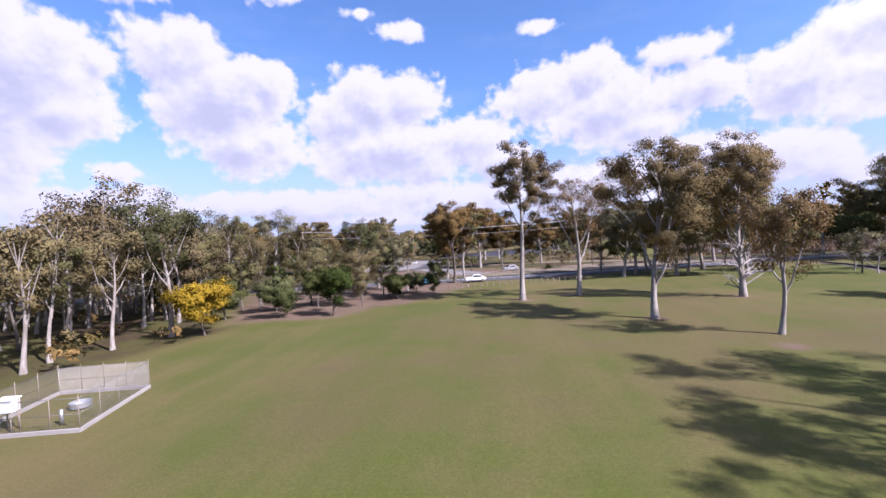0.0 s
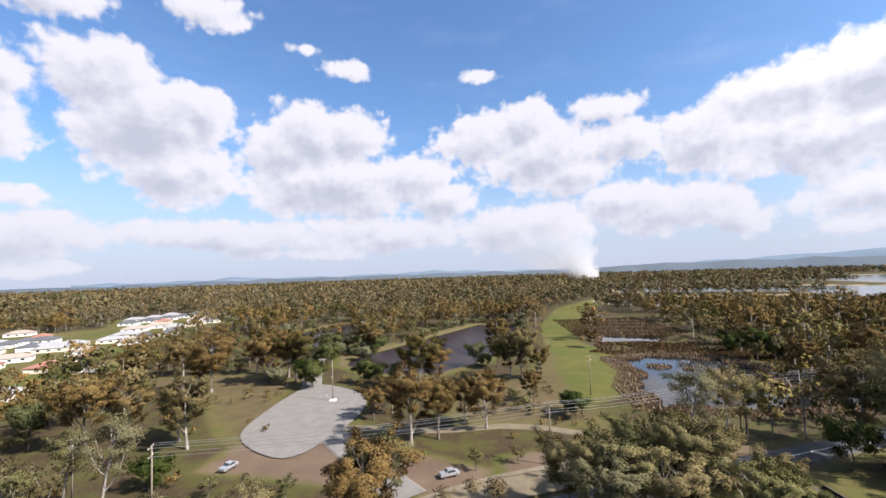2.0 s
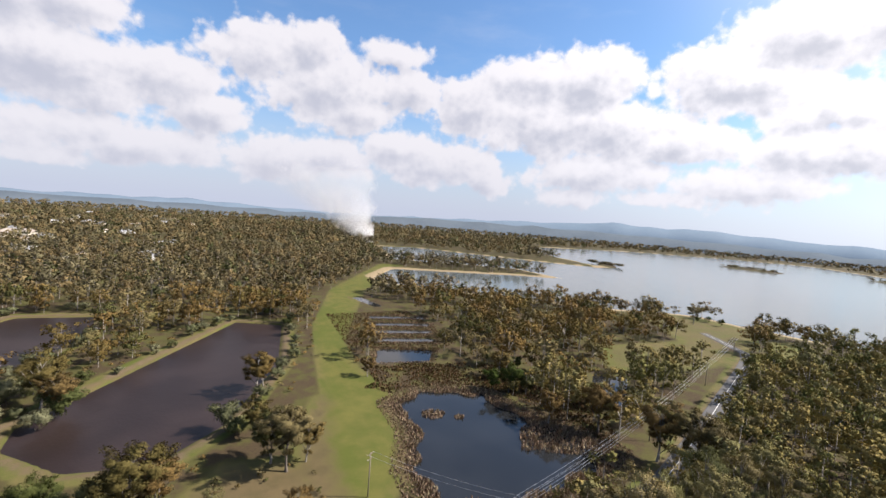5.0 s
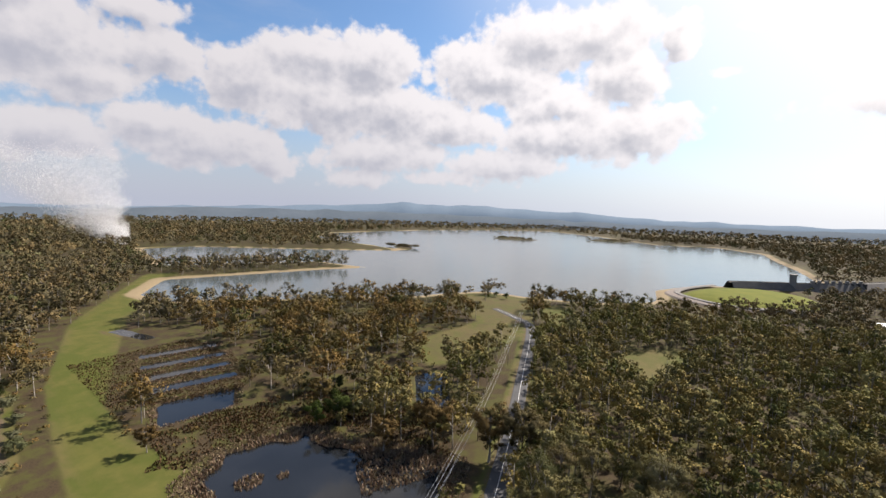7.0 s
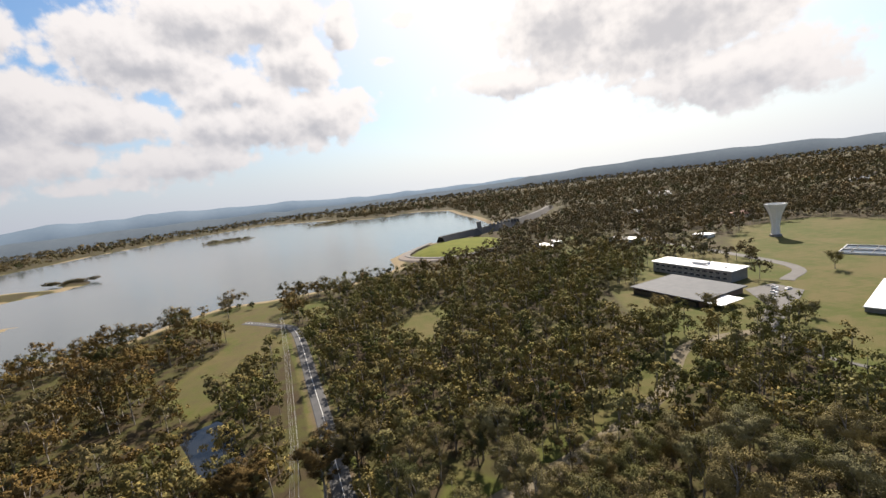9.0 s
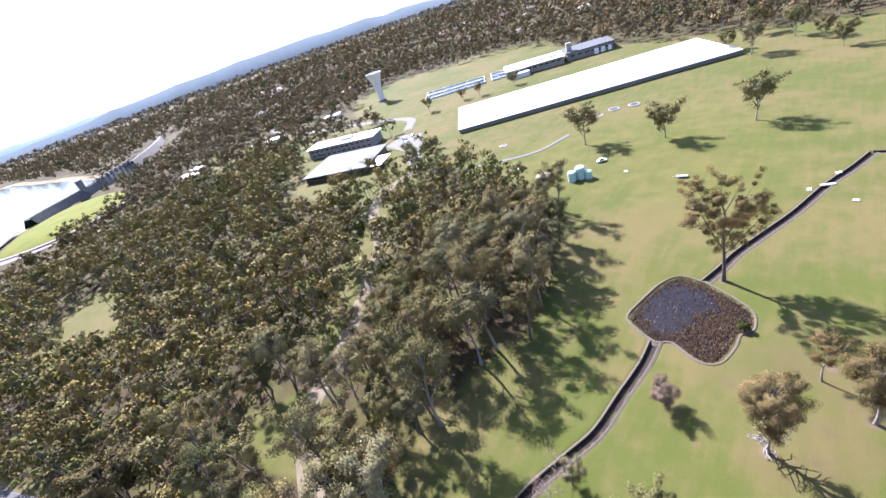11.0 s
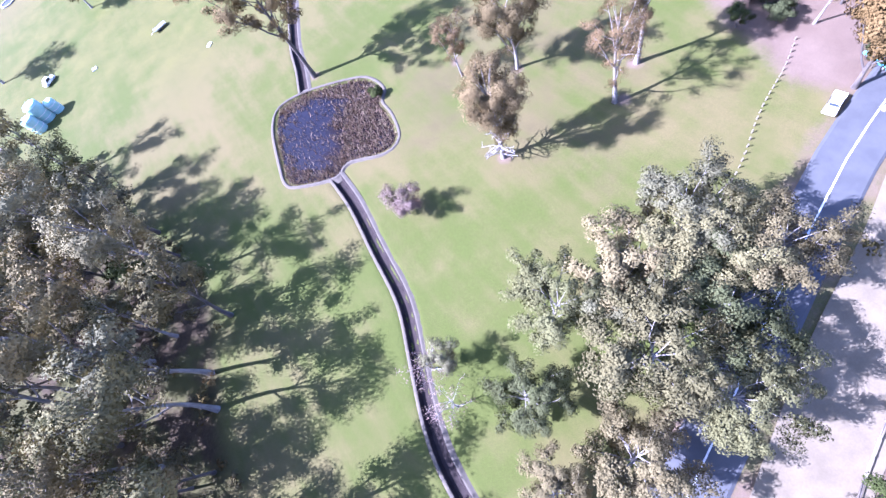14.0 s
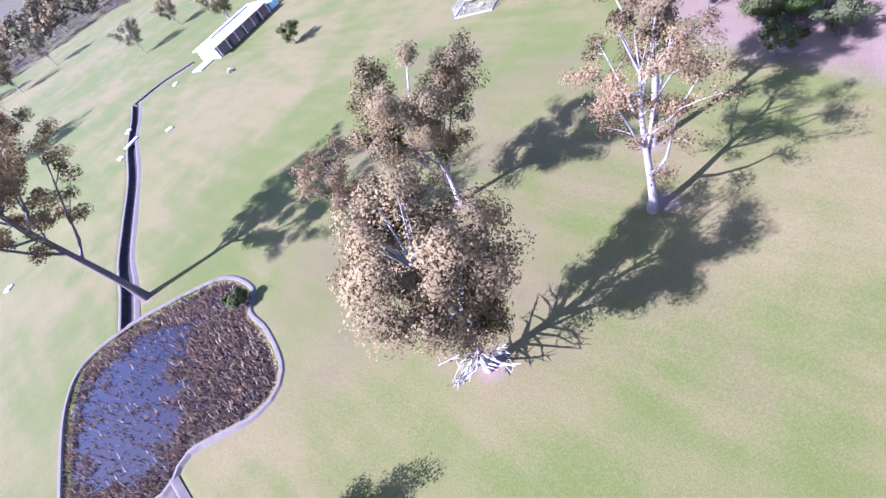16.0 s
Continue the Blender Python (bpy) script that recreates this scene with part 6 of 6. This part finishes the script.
for k in range(110):
    az, dist = radians(rnd.uniform(2, 44)), rnd.uniform(700, 1900)
    x, y = -math.sin(az) * dist, math.cos(az) * dist
    o = copy_thing(far_house[(0, 2, 3, 0, 1, 2)[k % 6]], pose(x, y, 6.0 if dist > 1200 else 2.0, 0, 0, rnd.uniform(0, 90)))
    o.scale = (1.15, 1.15, 1.4)
for k in range(26):
    az, dist = radians(rnd.uniform(-152, -108)), rnd.uniform(650, 1300)
    x, y = -math.sin(az) * dist, math.cos(az) * dist
    o = copy_thing(far_house[k % 4], pose(x, y, 3.0, 0, 0, rnd.uniform(0, 90)))
    o.scale = (1.1, 1.1, 1.3)


# ---- things on the grass ----
def enclosure():
    a, b, c = Vector((-31.6, 19.4)), Vector((-25.2, 21.0)), Vector((-27.6, 28.5))
    d = a + c - b
    ob = place("weather_enclosure", "square wire-mesh fence with pale kerb round weather instruments", "fence")
    for p, q in ((a, b), (b, c), (c, d), (d, a)):
        n = 4
        run = (q - p).length
        ang = math.atan2(q.y - p.y, q.x - p.x)
        mid = (p + q) / 2
        kerb = box("kerb", ob, "concrete", 0, 0, 0.06, run + 0.12, 0.12, 0.26, 0.02, "pale concrete kerb")
        kerb.matrix_basis = pose(mid.x, mid.y, 0, 0, 0, math.degrees(ang))
        for k in range(n):
            x, y = p.lerp(q, k / n)
            tube("post", ob, "timber", [(x, y, -0.1), (x, y, 2.2)], [0.025, 0.025], 6)
        for h in (2.0, 1.05):
            tube("rail", ob, "wire", [(p.x, p.y, h), (q.x, q.y, h)], [0.018, 0.018], 5)
        wires = []
        step = 0.22
        for s in (1, -1):
            for i in range(int(-2.0 / step), int(run / step) + 1):
                x0, x1 = i * step, i * step + 1.9
                z0, z1 = (0.12, 2.02) if s > 0 else (2.02, 0.12)
                lo, hi = max(0, (0 - x0) / 1.9), min(1, (run - x0) / 1.9)
                if hi <= lo:
                    continue
                e = (q - p).normalized()
                pts = [(p.x + e.x * (x0 + 1.9 * t), p.y + e.y * (x0 + 1.9 * t), z0 + (z1 - z0) * t) for t in (lo, hi)]
                wires.append(tube_data(pts, [0.005, 0.005], 3, False))
        part("netting", mesh_of("netting", *joined(wires), "galv"), ob, "woven wire netting")
    s = place("instrument_screen", "white louvred weather screen on a dark stand", "weather station", -30.2, 20.9, 14)
    for sx in (-0.3, 0.3):
        for sy in (-0.25, 0.25):
            tube("leg", s, "timber", [(sx * 1.2, sy * 1.2, -0.05), (sx, sy, 1.1)], [0.045, 0.04], 6)
    body = box("box", s, "white_wall", 0, 0, 1.5, 0.8, 0.62, 0.75, 0.02)
    for k in range(6):
        box("louvre", body, "white_wall", 0, 0, 1.2 + 0.12 * k, 0.86, 0.68, 0.035)
    box("roof", s, "white_wall", 0, 0, 1.94, 1.0, 0.8, 0.09, 0.03)
    s = place("rain_gauge", "small metal rain gauge on a short post", "weather station", -27.6, 21.9)
    tube("gauge", s, "galv", [(0, 0, -0.05), (0, 0, 0.9)], [0.11, 0.11], 10)
    s = place("evaporation_pan", "round shallow evaporation pan on the ground", "weather station", -29.4, 24.6)
    part("pan", mesh_of("pan", *lathe_data([(0.05, 0.1), (0.6, 0.1), (0.62, 0.35), (0.66, 0.35), (0.66, 0)], 18), "galv"), s)


def amenities():
    ob = place("amenities_shed", "long brick amenities shed with pale roof and white posts", "building", -21.3, -65.1, 11.3)
    box("wall", ob, "brick_wall", 0, 0, 1.5, 25, 9, 3.4)
    box("end_wall", ob, "cream", 12.6, 0, 1.5, 0.35, 9.2, 3.4)
    box("roof", ob, "pale_roof", 0, 0.4, 3.35, 27, 11.5, 0.3, 0.08)
    box("roof_light", ob, "dark", -2, -2.6, 3.58, 19, 1.4, 0.2, 0.05)
    for k in range(7):
        box("post", ob, "white_wall", -12 + 4 * k, 4.85, 1.5, 0.3, 0.3, 3.4)
    for k in range(3):
        box("door", ob, "dark", -7 + 7 * k, 4.55, 1.05, 1.3, 0.12, 2.1)
    box("skip", ob, "teal", -16, 2.5, 0.9, 4.2, 3, 2.0, 0.15, "faded green storage bin")
    box("slab", ob, "dark_concrete", 16, -1, 0.1, 6, 5, 0.42, 0.05, "pale concrete apron")


enclosure()
amenities()
tank = place("water_tanks", "cluster of pale green upright steel tanks", "tank", 118.5, -52.8, 26.8)
for x, y, r, h in ((0, 0, 2.4, 5.6), (4.2, 1.4, 2.0, 4.4), (-3.6, 1.6, 1.7, 3.4)):
    t = part("tank", mesh_of("tank", [(p[0] + x, p[1] + y, p[2]) for p in lathe_data([(r, -0.1), (r, h), (r * 0.85, h + 0.5), (0.05, h + 0.8)], 18)[0]], lathe_data([(r, -0.1), (r, h), (r * 0.85, h + 0.5), (0.05, h + 0.8)], 18)[1], "teal"), tank)
    for z in (1.2, 2.6):
        part("band", mesh_of("band", [(p[0] + x, p[1] + y, p[2]) for p in lathe_data([(r + 0.02, z), (r + 0.08, z + 0.1), (r + 0.02, z + 0.2)], 18)[0]], lathe_data([(r, 0), (r, 1), (r, 2)], 18)[1], "white_wall"), t)
hut = place("pump_hut", "small brown-roofed brick pump hut", "building", 137.1, -49.7, 16.4)
box("wall", hut, "brick_wall", 0, 0, 1.5, 6, 5, 3.2)
gable("roof", hut, "timber", 0, 0, 3.1, 6, 5, 0.8)
box("door", hut, "dark", 0, 2.55, 1.0, 1.1, 0.12, 2.0)
car("van", "small white works van on the grass", 114.5, -70.9, 37, "white_paint", 4.8, 1.9)
trailer = place("flat_trailer", "grey flat trailer standing on the grass", "trailer", 74.1, -54.5, 8.4)
box("deck", trailer, "galv", 0, 0, 0.8, 4.5, 2.0, 0.25, 0.04)
for sx in (-0.6, 0.6):
    for sy in (-1, 1):
        tube("wheel", trailer, "tyre", [(sx, sy * 0.95, 0.32), (sx, sy * 1.15, 0.32)], [0.32, 0.32], 12)
tube("drawbar", trailer, "galv", [(2.2, 0, 0.75), (3.6, 0, 0.5)], [0.06, 0.05], 6)
for x, y, r in ((134.2, -149.5, 3.6), (123.1, -154.5, 3.6), (140.3, -139.4, 2.6), (188.5, -96.3, 2.6)):
    pit = place("valve_pit", "round sunken concrete valve pit with pale rim", "pit", x, y, group="valve pits")
    part("rim", mesh_of("rim", *lathe_data([(r, 0.0), (r, 0.38), (r * 0.78, 0.4), (r * 0.78, 0.14)], 20), "concrete"), pit)
    # a near-black disc paints in the shaded depth of the larger pits
    part("floor", mesh_of("floor", *lathe_data([(r * 0.79, 0.2), (0.05, 0.2)], 20), "dark" if r > 2.6 else "gravel"), pit)
for x, y in ((23.8, -59.4), (31.4, -45.9), (19.2, -39.2), (3.8, -66.5), (159, -62.4), (99.2, -59.9), (64.8, -28.8)):
    cover = place("access_cover", "small pale concrete access cover in the grass", "cover", x, y, x * 9, group="access covers")
    box("slab", cover, "white_wall", 0, 0, 0.12, 1.7, 1.2, 0.4, 0.05)
bridge = place("foot_bridge", "small pale concrete slab bridging the drain", "bridge", 26.5, -49.9, 21.3)
box("slab", bridge, "concrete", 0, 0, 0.22, 4.4, 1.6, 0.28, 0.04)

def picnic_table(x, y, turn):
    ob = place("picnic_table", "weathered brown timber picnic table with fixed benches", "table", x, y, turn, group="picnic tables")
    box("tabletop", ob, "timber", 0, 0, 0.74, 1.9, 0.8, 0.06, 0.01)
    for side in (-1, 1):
        box("bench", ob, "timber", 0, side * 0.72, 0.44, 1.9, 0.28, 0.05, 0.01)
    for sx in (-0.65, 0.65):
        box("trestle", ob, "timber", sx, 0, 0.36, 0.1, 1.5, 0.08)
        for side in (-1, 1):
            tube("leg", ob, "timber", [(sx, side * 0.62, -0.05), (sx, side * 0.25, 0.72)], [0.05, 0.05], 6)


for x, y, t in ((-42, -35, 20), (-4, -43, 70), (-24, -39, 10)):
    picnic_table(x, y, t)
for k, (x, y, s) in enumerate(((-46, -20, 1.0), (-57, -16, 0.9), (-39, -72, 1.05), (-29, -82, 0.95))):
    plant(PARK[k % 2], x, y, k * 53, s * 0.75, "rounded gum beside the amenities shed", group="shed trees")
plant(BUSHY[1], -17, -27, 30, 0.75, "small young tree on mown grass", name="young_tree")
ribbon("park_road", smooth_line([(-150, -150), (-66, -82), (-54, -58), (-54, -38), (-62, -12), (-80, 6)], 6), [(-2.6, 0.0), (-2.2, 0.19), (2.2, 0.19), (2.6, 0.0)], 0, "paving", "narrow pale park road beyond the shed", "road")

# low timber bollards round the bare earth
start, end = Vector((-16.5, 85.8)), Vector((17, 98.6))
bollard = place("bollard", "short weathered timber bollard", "bollard", -225.9, 7, group="bollards")
part("post", mesh_of("post", *tube_data([(0, 0, -0.2), (0, 0, 0.62), (0, 0, 0.68)], [0.11, 0.11, 0.08], 8), "timber"), bollard)
for k in range(27):
    p = start.lerp(end, k / 26)
    m = pose(p.x, p.y + 0.3 * math.sin(k * 0.4), 0, rnd.uniform(-4, 4), rnd.uniform(-4, 4), k * 40)
    if k:
        copy_thing(bollard, m)
    else:
        bollard.matrix_basis = m
# rail fence on the far side of the road
rail = place("rail_fence", "low dark timber rail fence along the sandy verge", "fence")
pts = [(-26, 103.5), (-12, 111), (8, 122.5), (25, 128.5), (34, 131.5), (48, 137)]
for k, (p, q) in enumerate(zip(pts[:-1], pts[1:])):
    for h in (0.45, 0.85):
        tube("rail", rail, "timber", [(p[0], p[1], h), (q[0], q[1], h)], [0.07, 0.07], 6)
    for j in range(4):
        x, y = p[0] + (q[0] - p[0]) * j / 4, p[1] + (q[1] - p[1]) * j / 4
        tube("post", rail, "timber", [(x, y, -0.1), (x, y, 1.0)], [0.09, 0.08], 6)
sheet("sandy_verge", closed([(-12, 107), (8, 113.6), (26, 119), (46, 126.5), (62, 133), (50, 138.5), (34, 133), (22, 129.5), (6, 123.5), (-10, 113.5)], 3), 0.215, "sandpath", "pale sandy verge beyond the road", "ground")
gate = place("pipe_gate", "long low green pipe gate across a track", "gate", -91.2, 117.8, 19.4)
for h in (0.5, 1.0):
    tube("rail", gate, "teal", [(-6, 0, h), (6, 0, h)], [0.05, 0.05], 6)
for x in (-6, 0, 6):
    tube("post", gate, "timber", [(x, 0, -0.1), (x, 0, 1.2)], [0.1, 0.1], 8)
for x, y, t in ((-65.2, 226.9, 0), (-53.1, 219.7, 0), (-68.6, 208.6, 0), (-46.7, 190.4, 0), (-36.2, 192.9, 0)):
    peg = place("marker_post", "short white marker post beside the gravel road", "post", x, y, group="marker posts")
    box("post", peg, "white_wall", 0, 0, 0.45, 0.14, 0.14, 1.1, 0.02)


# ---- power line ----
def pole(x, y, turn, high=14.3, arms=True, base=False):
    ob = place("power_pole", "tall grey timber power pole with crossarms" if arms else "tall bare grey pole on a pale base", "pole", x, y, turn, group="power poles")
    tube("shaft", ob, "timber", [(0, 0, -0.3), (0, 0, high * 0.6), (0, 0, high)], [0.2, 0.16, 0.12], 8)
    if arms:
        for h, w in ((high - 0.5, 1.5), (high - 2.2, 1.1)):
            box("crossarm", ob, "timber", 0, 0.16, h, w * 2, 0.12, 0.15)
            for s in (-1, 0, 1):
                tube("insulator", ob, "white_wall", [(s * w * 0.92, 0.16, h + 0.06), (s * w * 0.92, 0.16, h + 0.3)], [0.05, 0.05], 6)
    if base:
        box("base", ob, "white_wall", 0, 0, 0.35, 2.2, 2.2, 0.6, 0.06)
    return ob


def span(p, q, high, offs):
    """Wires between two poles, sagging."""
    d = (Vector(q) - Vector(p)).normalized()
    for off, h in offs:
        pts = []
        for i in range(9):
            t = i / 8
            x, y = Vector(p).lerp(Vector(q), t)
            pts.append((x + d.y * off, y - d.x * off, high + h - 4 * 1.1 * t * (1 - t)))
        ob = new("power_wire", mesh_of("power_wire", *tube_data(pts, [0.035] * 9, 4, False), "galv"))
        tagged(ob, "thin sagging overhead power wire", "wire", "power wires")


line = [(-56.2, 110), (23.5, 129.7), (79.6, 149.3), (170.2, 174.8), (263.6, 205.9), (353.7, 237.4)]
for x, y in line:
    pole(x, y, 17 + 90)
for p, q in zip(line[:-1], line[1:]):
    span(p, q, 14.1, ((-1.38, 0.0), (0, 0.1), (1.38, 0.0), (-1.0, -1.7), (1.0, -1.7)))
pole(49.8, 183.8, 30)
span((79.6, 149.3), (49.8, 183.8), 14.1, ((-1.3, 0.0), (1.3, 0.0)))
pole(-42.8, 184.9, 0, 14.6, False, True)
pole(-79.2, 118.5, 0, 14.4, False)


# ---- reeds and floating weed ----
def reeds(name, label, places, high, mat="reed", wide=0.12):
    rg = np.random.default_rng(17)
    p = np.array(places)
    n = len(p)
    a = rg.uniform(0, 6.28, n)
    h = high * rg.uniform(0.5, 1.25, n)
    bend = rg.uniform(-0.6, 0.6, (n, 2)) * h[:, None]
    w = np.stack([np.cos(a), np.sin(a)], 1) * wide * rg.uniform(0.5, 1.5, (n, 1))
    v = np.stack([np.c_[p[:, :2] - w, p[:, 2]], np.c_[p[:, :2] + w, p[:, 2]], np.c_[p[:, :2] + bend, p[:, 2] + h]], 1).reshape(-1, 3)
    me = big_mesh(name, v, np.arange(n * 3).reshape(-1, 3), mat, np.repeat(rg.random(n), 3))
    tagged(new(name, me), label, "reeds", kind="stuff")


def random_inside(poly, n, seed, test):
    rg = np.random.default_rng(seed)
    p = np.array(poly)
    x, y = rg.uniform(p[:, 0].min() - 8, p[:, 0].max() + 8, n), rg.uniform(p[:, 1].min() - 8, p[:, 1].max() + 8, n)
    d = poly_distance(x, y, poly)
    keep = test(x, y, d, rg.random(n))
    return x[keep], y[keep]


bog_outline = closed(BOG, 2)
pool = [(56.2, 18.1), (62.2, 17.2), (65.2, 25), (65.6, 34.7), (60, 39.5), (55, 36.5), (52, 28.7), (48, 25.7), (50.1, 20.9)]
x, y = random_inside(bog_outline, 60000, 5, lambda x, y, d, r: (d < -0.6) & (r < np.clip(0.36 + 0.32 * (poly_distance(x, y, pool) + 1.3 * np.sin(x * 1.1) * np.sin(y * 0.9)), 0.08, 0.95)))
reeds("bog_reeds", "dry brown and straw-coloured reeds standing in the bog", np.c_[x, y, np.full(len(x), -0.45)], 0.75, wide=0.11)
x, y = random_inside(pool, 16000, 6, lambda x, y, d, r: (d < 0.5) & (r < 0.04 + 0.3 * np.clip(0.4 + 0.25 * d + np.sin(x * 0.7 + 1) * np.sin(y * 0.6), 0, 1)))
rg = np.random.default_rng(8)
a = rg.uniform(0, 6.28, len(x))
s = rg.uniform(0.06, 0.17, len(x))
v = np.stack([np.c_[x + s * np.cos(a + k * 1.571), y + s * np.sin(a + k * 1.571), np.full(len(x), -0.385)] for k in range(4)], 1).reshape(-1, 3)
i = np.arange(len(x))[:, None] * 4
tagged(new("floating_weed", big_mesh("floating_weed", v, np.concatenate([i + [0, 1, 2], i + [0, 2, 3]]), "weed", np.repeat(rg.random(len(x)), 4))), "specks of floating pond weed", "pond weed", kind="stuff")
x, y = random_inside(BIG_POND, 60000, 9, lambda x, y, d, r: (d > -4 + 3 * np.sin(x * 0.3) * np.sin(y * 0.27)) & (d < 7) & (r < 0.8))
reeds("pond_reeds", "reddish-brown reed beds round the pond", np.c_[x, y, np.full(len(x), -0.6)], 1.3, wide=0.45)
x, y = random_inside([(113.6, 189.2), (149.4, 170), (153.8, 200.3), (139.2, 209.5), (124.3, 203.1)], 9000, 10, lambda x, y, d, r: (d < 0) & (r < 0.6))
reeds("reed_bank", "reddish reed bank across the pond", np.c_[x, y, np.full(len(x), -0.8)], 1.5, wide=0.45)
MARSH = [(85, 255), (74, 262), (90, 290), (125, 286), (165, 268), (182, 232), (172, 205), (152, 168), (148, 200), (136, 240), (112, 256)]
x, y = random_inside(MARSH, 60000, 19, lambda x, y, d, r: (d < 3 * np.sin(x * 0.21) * np.sin(y * 0.17)) & (r < np.clip(0.5 + 0.5 * np.sin(x * 0.13 + 2) * np.sin(y * 0.11), 0.12, 0.9)) & (poly_distance(x, y, POND_ONE) > 1) & (poly_distance(x, y, POND_THREE) > 1))
reeds("marsh_reeds", "dark reddish-brown marsh plants between the ponds", np.c_[x, y, np.full(len(x), -0.1)], 1.2, "marsh", 0.5)
x, y = random_inside(TERRACE_LAND, 40000, 21, lambda x, y, d, r: (d < -2) & (r < 0.75) & (np.minimum.reduce([poly_distance(x, y, t) for t in TERRACES]) > 0.5) & (y < 415))
reeds("terrace_sedge", "brown sedge on the banks between the strip ponds", np.c_[x, y, np.full(len(x), -0.1)], 0.9, "marsh", 0.4)
fern = tree_meshes("rush", 131, 2.2, 1.4, 0.1, 60, 0.5, 0.5, "leaf_green", "bark_dark", limbs=6, twigs=2)
plant(fern, 41.1, 32, 0, 1.0, "dark green shrub on the rim of the bog", "shrub", name="shrub")
for cx, cy, r in ((94.7, 227.8, 4.5), (104.5, 221.5, 2.0)):
    ring = [(cx + r * 1.3 * math.cos(k * 0.785), cy + r * math.sin(k * 0.785)) for k in range(8)]
    x, y = random_inside(ring, 2500, 12, lambda x, y, d, r: d < 0)
    reeds("reed_island", "small floating reed island in the pond", np.c_[x, y, np.full(len(x), -0.8)], 1.2, wide=0.4)
for t in TERRACES[:4] + [POND_ONE]:
    x, y = random_inside(t, 5000, 14, lambda x, y, d, r: (np.abs(d - 2.5) < 2.3))
    reeds("terrace_reeds", "brown sedge on the bank of a strip pond", np.c_[x, y, np.full(len(x), -0.25)], 0.9, wide=0.4)


# ---- smoke of a far fire ----
def smoke_plume(x, y):
    """A rising, leaning cloud of fine motes, thick at the fire and thinning upwards."""
    rg = np.random.default_rng(77)
    n = 150000
    t = rg.random(n) ** 1.7
    wide = 40 + 190 * t
    billow = 9 * np.sin(t * 17) + 6 * np.sin(t * 41 + 1)
    mid = np.c_[18 + billow - wide * rg.beta(1.5, 2.4, n) * 1.25, rg.normal(0, 0.3, n) * wide, 4 + 190 * t + rg.normal(0, 9, n)]
    mid[:, 2] = np.maximum(mid[:, 2], 2)
    p = mid[:, None] + rg.normal(0, 0.42, (n, 3, 3))
    me = big_mesh("smoke_plume", p.reshape(-1, 3), np.arange(n * 3).reshape(-1, 3), "smoke")
    ob = new("smoke_plume", me)
    ob.matrix_basis = pose(x, y, 0, 0, 0, -18)
    tagged(ob, "thin white smoke rising above distant woodland", "smoke", kind="stuff")


SMOKE_AT = (385, 1240)
smoke_plume(*SMOKE_AT)
